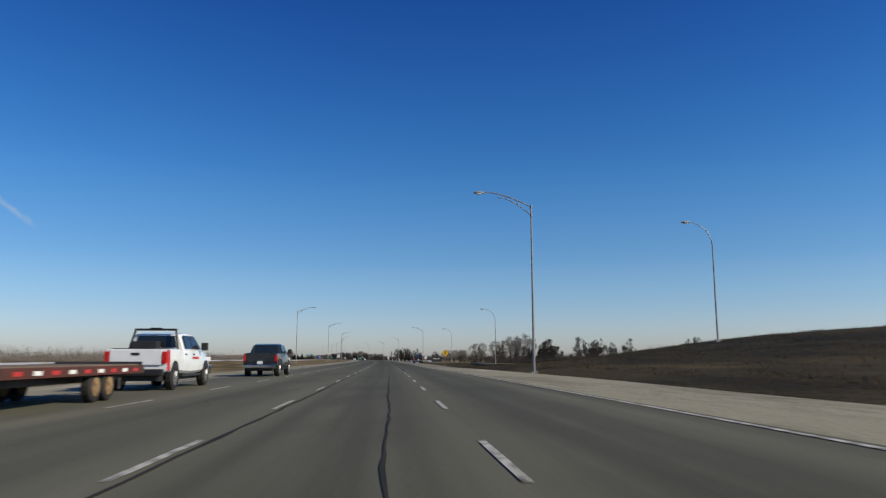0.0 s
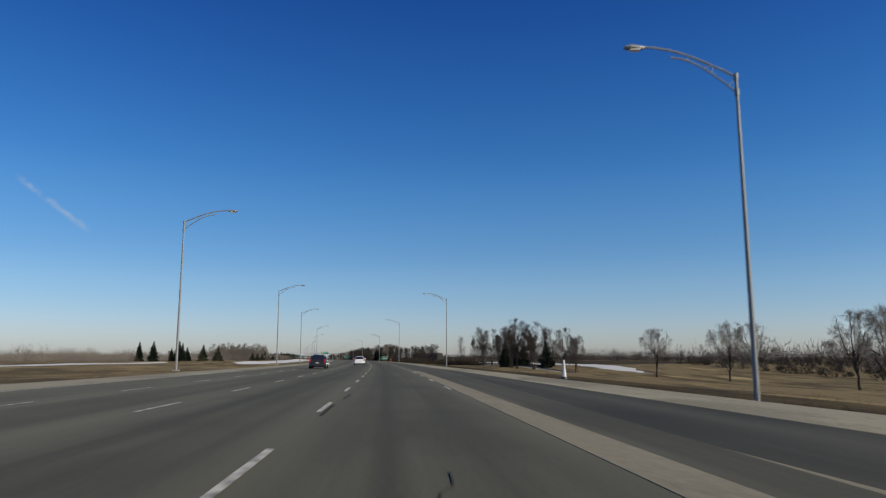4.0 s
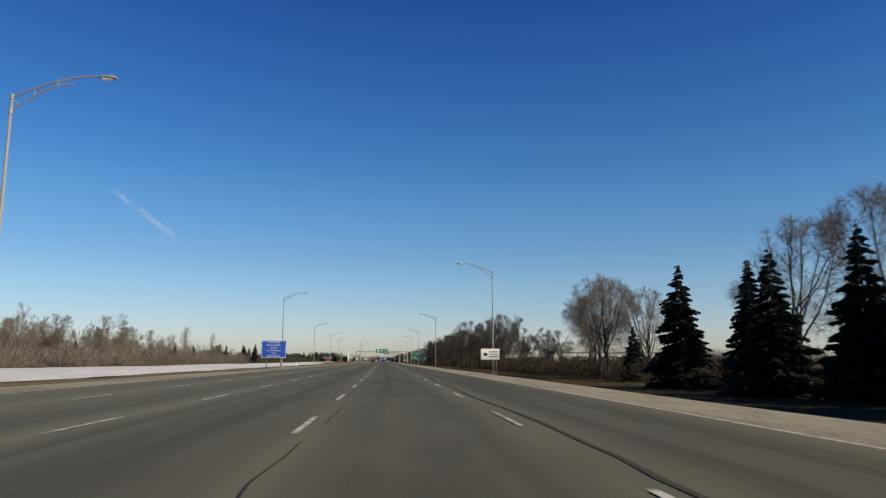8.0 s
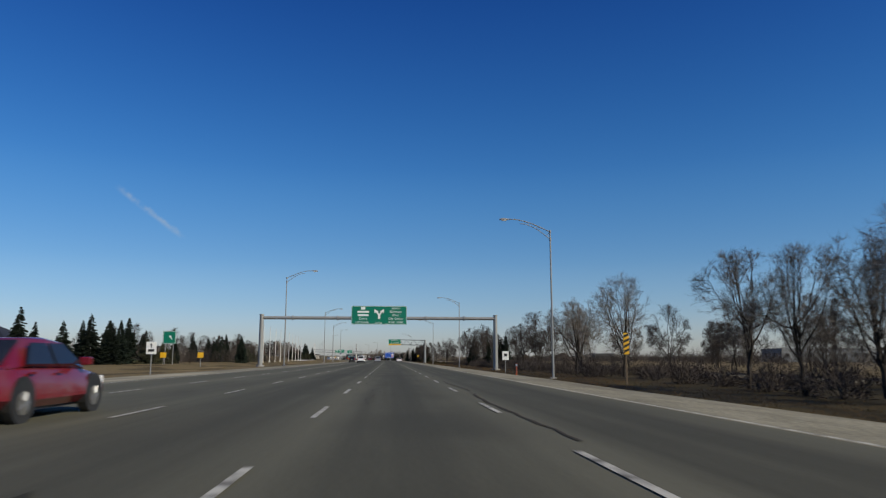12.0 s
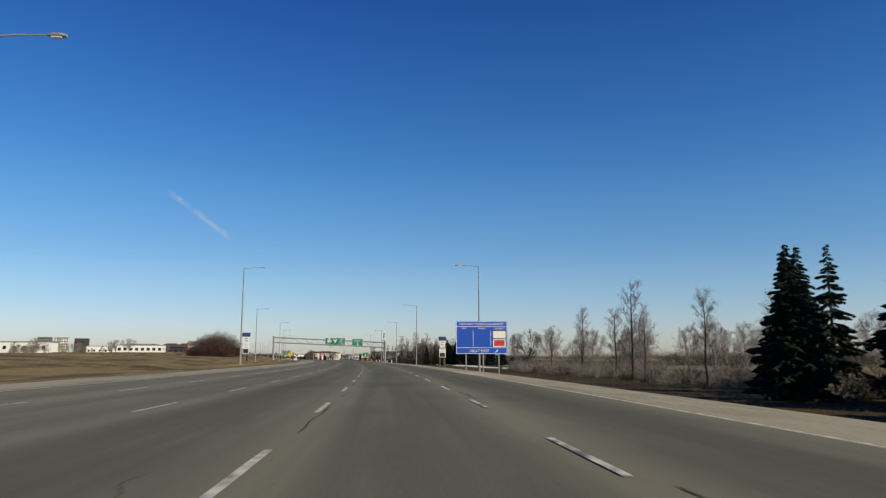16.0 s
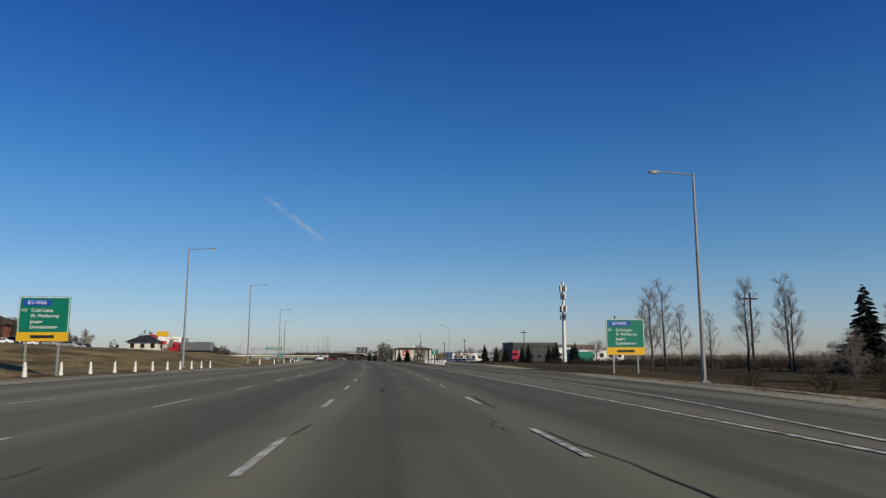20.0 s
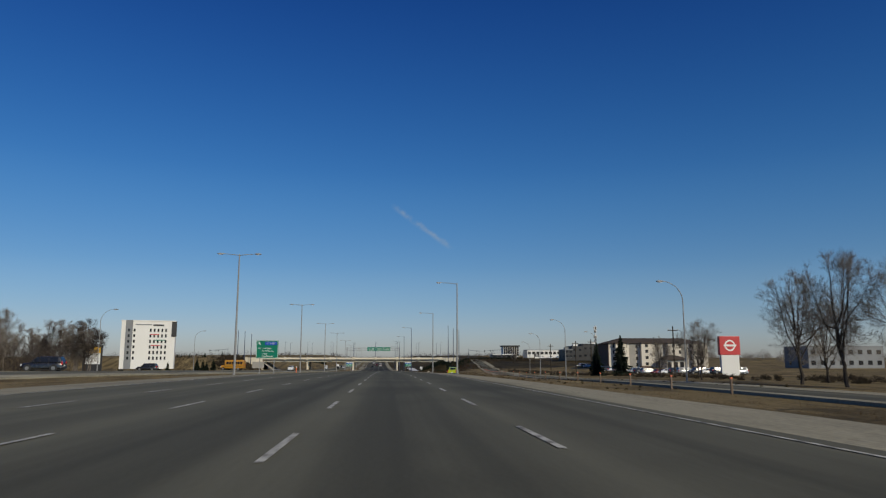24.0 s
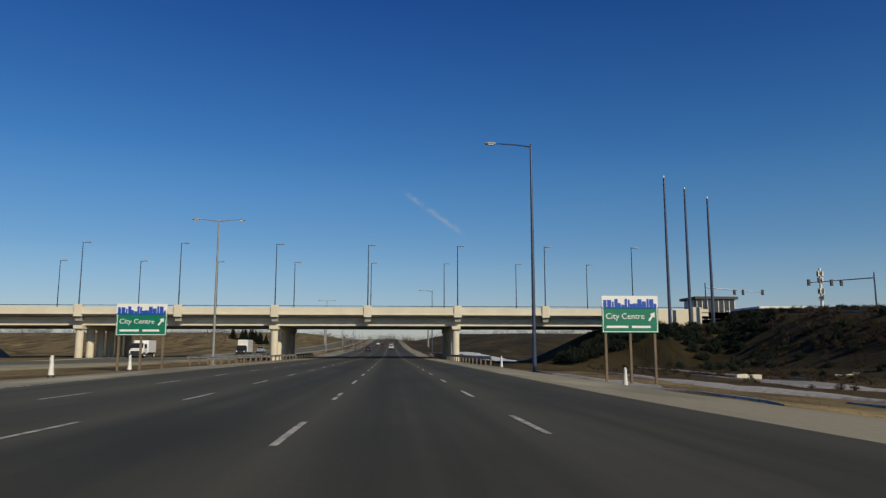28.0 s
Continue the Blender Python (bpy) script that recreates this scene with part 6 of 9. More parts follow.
for s, d, h in ((2038, 39.5, 7.4), (2039.5, 41, 6.8), (2041, 40, 7.8)):
    tree("poplar", s, d, h, "slender leafless trees by the tracks")
for s, d, h in ((1908, 27, 6.4), (1916, 26, 7.2), (1928, 26, 6.2), (1934, 27, 9.4), (1941, 28, 7.4), (1950, 27, 6.0), (1956, 29, 8.6), (1968, 28, 6.6)):
    tree("poplar", s, d, h, "slender leafless trees by the tracks")
grove("poplar", 44, 2112, 2180, 26, 56, 7, 9.6, "grove of leafless poplars beside the exit")
grove("clump", 12, 2110, 2185, 32, 55, 5, 8, "grove of leafless poplars beside the exit")
for s, d, h in ((2222, 43, 11.6), (2230, 46, 11.6), (2245, 51, 9), (2290, 44, 7), (2330, 29.5, 8.5), (2331, 31.5, 9), (2330, 36, 6), (2330, 40, 9.5), (2326, 42.5, 8), (2333, 46.5, 9.8), (2318, 47, 6), (2352, 43, 8), (2363, 42, 9)):
    tree("poplar", s, d, h, "slender leafless trees by the ramp")
for s, d, h in ((2420, 50, 5), (2428, 52, 4.6), (2437, 51, 5.4), (2446, 53, 4.4), (2456, 55, 5), (2466, 52, 5.6), (2480, 54, 5), (2496, 53, 5.4), (2515, 55, 6), (2535, 56, 7), (2655, 47, 7), (2664, 49, 8), (2672, 46, 7), (2690, 55, 6), (2799, 53.4, 9), (2805.6, 49.9, 7.8), (2322, 47.5, 8.5)):
    tree("spruce", s, d, h, "small spruces along the frontage")
for s, d, h in ((2630, 50, 8), (2648, 52, 9.5), (2712, 42, 11), (2705, 42, 12), (2699, 44, 11), (2745, 47, 8.5), (2757, 52, 7), (2768, 50, 7), (2720, 50, 9)):
    tree("pale_elm", s, d, h, "leafless trees along the frontage")

# left of the highway
grove("spruce", 16, 690, 1180, -76, -52, 4, 7.5, "spruces before the leafless wood")
grove("juniper", 12, 700, 1180, -52, -44, 2.5, 4, "shrubs before the leafless wood")
grove("spruce", 22, 1190, 1480, -74, -50, 4.5, 8, "spruces around the park")
grove("juniper", 52, 1375, 1478, -64, -41, 3.4, 5.2, "low evergreens along the park edge")
grove("clump", 10, 1300, 1500, -120, -85, 8, 11, "leafless trees around the park")
grove("spruce", 9, 1500, 1680, -60, -40, 5, 9, "spruces around the park")
grove("clump", 14, 1530, 1720, -70, -45, 6, 9, "leafless trees around the park")
grove("spruce", 6, 1512, 1530, -43, -36, 5.5, 7.2, "dark evergreens before the visitor centre")
grove("spruce", 9, 1560, 1625, -52, -31, 4.8, 6.8, "dark evergreens before the visitor centre")
grove("juniper", 8, 1520, 1640, -44, -34, 3, 4.5, "low evergreens along the park edge")
for s, d, h in ((1894, -46, 10), (1912, -46, 9.5), (1858, -43, 8.5), (1832, -50, 7.5), (1824, -38, 6.8), (1810, -46, 5.2)):
    tree("spruce", s, d, h, "spruces behind the flagpoles")
grove("elm", 8, 1780, 1870, -80, -55, 8, 11, "leafless trees behind the flagpoles")
grove("juniper", 10, 1800, 1850, -50, -38, 2.5, 4.2, "low evergreens along the park edge")
grove("sapling", 12, 2430, 2560, -120, -80, 6, 9, "leafless trees among the shops")
grove("spruce", 14, 3010, 3080, -130, -80, 4, 7, "small evergreens by the hotel")
for s, d, h in ((1754, 30.6, 9.4), (1784, 33.6, 12.6), (1792, 38, 9.5), (1812, 31, 10)):
    tree("elm", s, d, h, "leafless trees beside the highway")
for s, d, h in ((3063, 79, 8.5), (3064.5, 80.5, 7.6), (3100, 122, 7)):
    tree("poplar", s, d, h, "leafless trees above the exit ramp")


def loose(name, V, mat, label, category):
    """Loose triangles as one mass."""
    m = len(V) // 3
    me = bpy.data.meshes.new(name)
    me.vertices.add(len(V))
    me.vertices.foreach_set("co", V.astype(np.float32).ravel())
    me.loops.add(m * 3)
    me.loops.foreach_set("vertex_index", np.arange(m * 3, dtype=np.int32))
    me.polygons.add(m)
    me.polygons.foreach_set("loop_start", np.arange(0, m * 3, 3, dtype=np.int32))
    me.update()
    me.validate()
    me.materials.append(mat)
    return tagged(new(name, me), label, category, "", "stuff")


def unit(a):
    return a / np.linalg.norm(a, axis=-1, keepdims=True)


def brush(name, n, s0, s1, d0, d1, h0, h1, mat, label, blades=22, thick=0.012, seed=1):
    """Rounded leafless bushes: each a dome of fine crossing twigs on a few stems."""
    r = np.random.default_rng(seed)
    s, d, h = r.uniform(s0, s1, n), r.uniform(d0, d1, n), r.uniform(h0, h1, n)
    c = np.array([R(s[i], d[i], land(s[i], d[i]) - 0.1) for i in range(n)])[:, None]
    h = h[:, None, None]
    u = unit(r.normal(0, 1, (n, blades, 3)))
    u[..., 2] = np.abs(u[..., 2])
    stem = r.uniform(0, 1, (n, blades, 1)) < 0.09
    k = np.where(stem, 0.05, r.uniform(0.2, 1.0, (n, blades, 1)) ** 0.6)
    foot = u * k * h * np.array((0.5, 0.5, 0.72)) * np.where(stem, np.array((1, 1, 0.0)), 1.0)
    way = unit(u * np.where(stem, 0.5, 0.8) + r.normal(0, 0.5, (n, blades, 3)) + np.array((0, 0, 0.35)) + np.where(stem, np.array((0, 0, 1.0)), 0.0))
    L = h * np.where(stem, r.uniform(0.5, 0.8, (n, blades, 1)), r.uniform(0.14, 0.34, (n, blades, 1)))
    w = unit(np.cross(way, r.normal(0, 1, (n, blades, 3)))) * np.where(stem, thick * 1.2, thick)
    foot[..., 2] = np.maximum(foot[..., 2], 0.0)
    V = np.stack((c + (foot - w) * K, c + (foot + w) * K, c + (foot + way * L) * K), 2).reshape(-1, 3)
    return loose(name, V, mat, label, "brush")


def tufts(name, n, s0, s1, d0, d1, h0, h1, mat, label, blades=7, seed=1):
    """Tufts of grass: short leaning blades from one foot."""
    r = np.random.default_rng(seed)
    s, d, h = r.uniform(s0, s1, n), r.uniform(d0, d1, n), r.uniform(h0, h1, n)
    c = np.array([R(s[i], d[i], land(s[i], d[i]) - 0.05) for i in range(n)])[:, None]
    h = h[:, None, None]
    way = unit(r.normal(0, 0.55, (n, blades, 3)) + np.array((0, 0, 0.8)))
    way[..., 2] = np.abs(way[..., 2])
    foot = r.normal(0, 0.3, (n, blades, 3)) * np.array((1, 1, 0.0))
    w = unit(np.cross(way, r.normal(0, 1, (n, blades, 3)))) * 0.011
    V = np.stack((c + (foot - w) * K, c + (foot + w) * K, c + (foot + way * h * r.uniform(0.5, 1.0, (n, blades, 1))) * K), 2).reshape(-1, 3)
    return loose(name, V, mat, label, "grass")


# haze over distant brush is put into its paler twig colour
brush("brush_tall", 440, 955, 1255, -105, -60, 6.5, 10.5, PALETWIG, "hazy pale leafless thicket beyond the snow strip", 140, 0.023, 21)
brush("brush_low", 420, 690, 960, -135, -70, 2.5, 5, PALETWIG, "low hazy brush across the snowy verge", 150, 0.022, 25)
brush("brush", 640, 935, 1190, -80, -42, 3, 5.4, PALETWIG, "dense brown leafless brush along the snow strip", 160, 0.03, 1)
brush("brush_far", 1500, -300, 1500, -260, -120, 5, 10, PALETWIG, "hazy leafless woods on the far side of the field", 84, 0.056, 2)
brush("brush_far_east", 1400, -200, 1500, 110, 260, 5, 10, TWIG, "hazy leafless woods behind the railway", 84, 0.056, 3)
brush("brush_north_east", 900, 1500, 2130, 70, 190, 3, 6.5, TWIG, "hazy dark leafless brush beyond the tracks", 90, 0.03, 23)
brush("hedge_start", 90, 700, 748, 27, 38, 1.2, 3.2, DARKBRUSH, "dark tangled brush beside the railway", 240, 0.026, 73)
brush("hedge_gap_south", 110, 748, 806, 25, 36, 0.3, 0.9, WEED, "low dead weeds before the railway", 160, 0.02, 74)
brush("hedge", 240, 806, 930, 27, 38, 1.5, 3.6, DARKBRUSH, "dark tangled brush beside the railway", 240, 0.026, 4)
brush("hedge_east", 560, 1075, 1300, 25, 40, 1.4, 3.6, DARKBRUSH, "dark tangled brush under the row of trees", 240, 0.026, 5)
brush("hedge_back", 300, 1060, 1330, 48, 70, 2.5, 5.5, TWIG, "leafless thicket behind the row of trees", 220, 0.034, 61)
brush("hedge_south", 270, 955, 1075, 24, 38, 1.2, 3.6, DARKBRUSH, "dark tangled brush among the spruces", 240, 0.026, 6)
brush("hedge_mid", 640, 1290, 1690, 24, 44, 1.0, 3.0, TWIG, "dark tangled brush beside the highway", 230, 0.024, 7)
brush("hedge_gap", 420, 1690, 1885, 21, 40, 0.3, 0.95, WEED, "low brown scrub beyond the verge", 150, 0.02, 70)
brush("hedge_north", 230, 1880, 1998, 25, 40, 0.7, 2.0, TWIG, "low tangled brush beyond the ditch", 220, 0.022, 8)
brush("thicket", 760, 2108, 2310, 25, 60, 0.9, 3.3, DARKBRUSH, "dense leafless thicket beside the exit", 260, 0.017, 9)
brush("hedge_poplars", 150, 1895, 1985, 24, 34, 1.2, 3.2, PALETWIG, "pale tangled brush among slender trees", 240, 0.015, 64)
brush("thicket_ramp", 200, 2290, 2420, 40, 60, 1.0, 2.5, TWIG, "low leafless brush beside the ramp", 162, 0.024, 10)
brush("brush_park", 420, 1290, 1760, -120, -62, 3, 8, PALETWIG, "pale leafless trees behind the park", 140, 0.05, 11)
brush("shrub_mass", 150, 1235, 1400, -60, -43, 2.4, 4.6, DRYNEEDLE, "dark dense shrubs along the park edge", 190, 0.045, 26)
brush("brush_centre", 70, 1552, 1640, -58, -32, 3.5, 5.5, TWIG, "tangled leafless bushes among the evergreens", 170, 0.024, 24)
brush("brush_side", 200, 2690, 2775, -76, -52, 4.5, 8.5, TWIG, "dense leafless bushes beside the side road", 170, 0.026, 22)
brush("brush_bank", 420, 3096, 3150, 50, 100, 0.6, 1.5, DARKBRUSH, "dark leafless bushes on the bridge embankment", 150, 0.037, 12)
brush("scrub_ramp", 620, 2700, 2985, 16, 36, 0.15, 0.5, WEED, "low dark scrub and dead weeds on the wide verge", 80, 0.022, 71)
brush("scrub_frontage", 420, 2690, 2960, 50, 64, 0.5, 1.25, DARKBRUSH, "dark leafless scrub along the frontage", 150, 0.03, 72)
brush("brush_slope", 700, 2985, 3128, 27, 62, 0.25, 0.85, WEED, "dark low scrub on the slope below the ramp", 90, 0.03, 66)
brush("brush_slope_red", 260, 2990, 3120, 30, 56, 0.4, 1.1, REDTWIG, "reddish low scrub on the slope below the ramp", 110, 0.022, 67)
brush("brush_bank_west", 500, 3090, 3152, -150, -80, 0.3, 0.9, DARKBRUSH, "dark leafless bushes on the west embankment", 125, 0.039, 13)
brush("shrubs_abutment", 120, 3140, 3152, 30, 46, 1.2, 2.6, NEEDLE, "dense dark evergreen bushes beside the bridge abutment", 260, 0.07, 65)
brush("bank_shrubs", 130, 3130, 3148, 46, 58, 0.8, 1.7, NEEDLE, "dense dark evergreen bushes before the wing wall", 260, 0.07, 62)
brush("bank_shrubs_east", 190, 3134, 3150, 57, 100, 0.9, 1.7, NEEDLE, "low dark evergreen bushes along the top of the bank", 230, 0.06, 68)
brush("slope_shrubs", 40, 3092, 3128, 36, 58, 0.8, 1.6, NEEDLE, "scattered dark bushes on the embankment", 230, 0.05, 69)
brush("bank_shrubs_west", 170, 3112, 3149, -106, -81, 1.2, 2.9, DARKBRUSH, "dense dark bushes before the west abutment", 260, 0.07, 63)
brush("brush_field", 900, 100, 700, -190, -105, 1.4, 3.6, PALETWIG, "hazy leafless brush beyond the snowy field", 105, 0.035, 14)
brush("brush_hill", 420, 150, 340, 50, 110, 2.0, 5.0, TWIG, "dark leafless brush behind the ramp", 222, 0.03, 15)
brush("brush_row", 500, 330, 700, 95, 150, 1.5, 4.0, TWIG, "low dark brush behind the field trees", 202, 0.03, 16)
brush("horizon_wood", 1300, 3250, 4400, -420, 420, 5, 9, TWIG, "hazy line of leafless trees on the rise beyond the bridge", 66, 0.035, 17)
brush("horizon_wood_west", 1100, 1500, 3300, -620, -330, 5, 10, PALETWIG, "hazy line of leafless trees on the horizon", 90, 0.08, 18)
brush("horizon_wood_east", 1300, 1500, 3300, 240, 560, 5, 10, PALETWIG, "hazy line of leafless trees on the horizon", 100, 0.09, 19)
for k, (s0, s1, d0, d1, n, h) in enumerate(((10, 700, 11.5, 26, 8000, 0.3), (700, 1500, 11.4, 24, 14000, 0.42), (1500, 2300, 11.4, 25, 14000, 0.45), (2300, 3140, 13, 36, 13000, 0.34), (10, 3140, -40, -17, 11000, 0.3))):
    tufts("dry_grass", n, s0, s1, d0, d1, h * 0.4, h, STRAW, "tufts of dry winter grass on the verge", 8, 30 + k)
tufts("bank_weeds", 7000, 8, 150, 11.0, 44, 0.1, 0.42, WEED, "dark tangled weeds on the grassy bank", 9, 50)
tufts("verge_weeds", 6000, 700, 2300, 11.2, 22, 0.2, 0.6, WEED, "dark weathered weeds along the verge", 8, 51)


def woodland(name, kind, n, s0, s1, d0, d1, h0, h1, label, seed, mat=None):
    """A far wood that nobody could count: whole trees joined into one mass."""
    q = random.Random(seed)
    cache, out = {}, []
    for i in range(n):
        k = q.randrange(len(TREE[kind]))
        if k not in cache:
            pieces = []
            for me in TREE[kind][k]:
                me.calc_loop_triangles()
                co = np.empty(len(me.vertices) * 3, dtype=np.float32)
                me.vertices.foreach_get("co", co)
                tri = np.empty(len(me.loop_triangles) * 3, dtype=np.int32)
                me.loop_triangles.foreach_get("vertices", tri)
                pieces.append(co.reshape(-1, 3)[tri])
            cache[k] = np.concatenate(pieces)
        s, d, h = q.uniform(s0, s1), q.uniform(d0, d1), q.uniform(h0, h1)
        a, f = q.uniform(0, 6.28), h / TALL[kind]
        w = f * q.uniform(0.9, 1.2)
        m = np.array(((w * math.cos(a), -w * math.sin(a), 0), (w * math.sin(a), w * math.cos(a), 0), (0, 0, f)))
        out.append(cache[k] @ m.T * K + np.array(R(s, d, land(s, d))))
    return loose(name, np.concatenate(out), mat or TREE[kind][0][1].materials[0], label, "wood")


woodland("wood_beyond_snow", "poplar", 42, 985, 1262, -92, -58, 8.5, 12, "pale leafless poplars standing beyond the snow", 81)
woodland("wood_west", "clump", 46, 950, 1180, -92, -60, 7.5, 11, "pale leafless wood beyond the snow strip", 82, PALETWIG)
woodland("wood_behind_row", "clump", 24, 1090, 1310, 33, 46, 7, 11, "leafless trees behind the row on the verge", 83)
woodland("wood_flagpoles", "elm", 16, 1776, 1860, -76, -50, 7, 10.5, "pale leafless trees behind the flagpoles", 88, PALETWIG)
woodland("wood_exit", "clump", 30, 2113, 2190, 27, 60, 5.5, 8.6, "brown leafless thicket of young trees beside the exit", 89)
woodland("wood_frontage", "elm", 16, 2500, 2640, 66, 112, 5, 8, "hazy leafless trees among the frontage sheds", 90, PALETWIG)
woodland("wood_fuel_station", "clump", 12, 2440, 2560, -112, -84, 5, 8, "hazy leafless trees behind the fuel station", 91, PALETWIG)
woodland("wood_opposite", "clump", 30, 2752, 2806, -82, -57, 7, 10, "hazy leafless wood beyond the opposite carriageway", 92, PALETWIG)
woodland("spruces_beyond_street", "spruce", 24, 3181, 3199, -150, -98, 2.5, 5, "dark little evergreens beyond the cross street", 93)
woodland("spruces_on_rise", "spruce", 12, 3330, 3352, -68, -50, 4, 6, "dark evergreens on the rise beyond the bridge", 94)
woodland("wood_tracks", "pale_elm", 14, 1925, 1984, 31, 56, 5, 7.6, "hazy leafless trees beyond the ditch by the tracks", 95)
woodland("wood_gantry", "clump", 18, 2236, 2325, 36, 62, 3.2, 5.2, "brown leafless thicket beyond the exit lane", 96, PALETWIG)
woodland("wood_shops", "elm", 22, 2130, 2520, -150, -104, 4.5, 8, "leafless trees before the far shops", 85, PALETWIG)
woodland("wood_shop_row", "clump", 18, 2190, 2245, -190, -132, 4, 6.5, "leafless trees before the low shops", 86, PALETWIG)
woodland("wood_shop_rows", "clump", 14, 2400, 2470, -180, -122, 4, 7, "leafless trees before the far shops", 87, PALETWIG)
woodland("wood_side_road", "clump", 36, 2640, 2790, -92, -54, 6, 10.5, "leafless bushes beside the opposite carriageway", 84)


def dome_hedge():
    """A broad rounded thicket of reddish twigs."""
    t = thing("hedge_clump", at(2192, -53.5, land(2192, -53.5)), "broad rounded clump of reddish leafless bushes", "shrub")
    t.scale = (K * 0.85, K * 1.3, K * 1.2)
    r = random.Random(4)
    V, F = [], []
    for lump in range(34):
        a, u = 2.4 * lump, (lump / 34) ** 0.5
        cx, cy = 12.5 * u * math.cos(a), 12.5 * u * math.sin(a)
        top = 10.2 * max(0.12, 1 - u ** 2.4) ** 0.6 * r.uniform(0.85, 1.06)
        wide = r.uniform(3.0, 4.4)
        for i in range(900):
            v = Vector((r.gauss(0, 1), r.gauss(0, 1), r.gauss(0, 1))).normalized()
            k = r.random() ** 0.45
            p = Vector((cx + v.x * wide * k, cy + v.y * wide * k, max(0.05, top * 0.5 + v.z * top * 0.48 * k)))
            q = p + (v * 0.8 + Vector((r.gauss(0, 0.5), r.gauss(0, 0.5), r.gauss(0.35, 0.4)))) * r.uniform(0.5, 1.0)
            w = Vector((r.uniform(-1, 1), r.uniform(-1, 1), r.uniform(-1, 1))).normalized() * 0.055
            c = len(V)
            V.extend((p - w, p + w, q))
            F.append((c, c + 1, c + 2))
    for i in range(7000):
        a, u = r.uniform(0, 2 * math.pi), 14.5 * r.random() ** 0.5
        p = Vector((u * math.cos(a), u * math.sin(a), r.uniform(0, 3.2)))
        q = p + Vector((r.gauss(0, 0.4), r.gauss(0, 0.4), r.uniform(0.3, 1.0)))
        w = Vector((r.uniform(-1, 1), r.uniform(-1, 1), 0)).normalized() * 0.055
        c = len(V)
        V.extend((p - w, p + w, q))
        F.append((c, c + 1, c + 2))
    shared("crown", raw_mesh("crown", V, F, REDTWIG), t)
    SV, SF = [], []
    for i in range(18):
        a, u = r.uniform(0, 2 * math.pi), r.uniform(0.5, 10)
        foot = Vector((u * math.cos(a), u * math.sin(a), -0.3))
        prism(SV, SF, foot, foot + Vector((r.uniform(-1, 1), r.uniform(-1, 1), r.uniform(3, 6))), 0.14, 0.05, 5)
    shared("stems", raw_mesh("stems", SV, SF, BARK), t)


dome_hedge()


# ---- vehicles ----
def wheel_mesh(r, w, rim):
    bm = bmesh.new()
    tube(bm, [(-w / 2, 0, 0), (-w / 2 + 0.03, 0, 0), (w / 2 - 0.03, 0, 0), (w / 2, 0, 0)], [r * 0.9, r, r, r * 0.9], 22)
    tyre = mesh_of("tyre", bm, RUBBER)
    bm = bmesh.new()
    tube(bm, [(-w / 2 - 0.012, 0, 0), (w / 2 + 0.012, 0, 0)], r * 0.6, 18)
    for i in range(5):
        a = 2 * math.pi * i / 5
        for sx in (-1, 1):
            x = sx * (w / 2 + 0.02)
            tube(bm, [(x, 0.12 * r * math.cos(a), 0.12 * r * math.sin(a)), (x, 0.56 * r * math.cos(a), 0.56 * r * math.sin(a))], 0.05 * r, 5)
    return tyre, mesh_of("rim", bm, rim)


WHEELS = {}


def wheel(t, x, y, r=0.38, w=0.26, rim=None):
    key = (r, w)
    if key not in WHEELS:
        WHEELS[key] = wheel_mesh(r, w, rim or ALLOY)
    ty = shared("tyre", WHEELS[key][0], t, (x, y, r))
    shared("rim", WHEELS[key][1], ty)


def lamps_and_plate(t, w, yr, yf, zr, zf, plate=True):
    for k in (-1, 1):
        part("tail_light", B(box, (k * w - 0.13 if k > 0 else k * w - 0.02, yr - 0.03, zr - 0.2), (k * w + 0.02 if k > 0 else k * w + 0.13, yr + 0.12, zr + 0.2), 0.02), REDLENS, t)
        part("headlight", B(box, (k * (w - 0.22) - 0.2, yf - 0.12, zf - 0.09), (k * (w - 0.22) + 0.2, yf + 0.02, zf + 0.09), 0.03), WHITELENS, t)
    if plate:
        part("number_plate", B(box, (-0.16, yr - 0.06, zr - 0.34), (0.16, yr - 0.035, zr - 0.18)), WHITE, t)


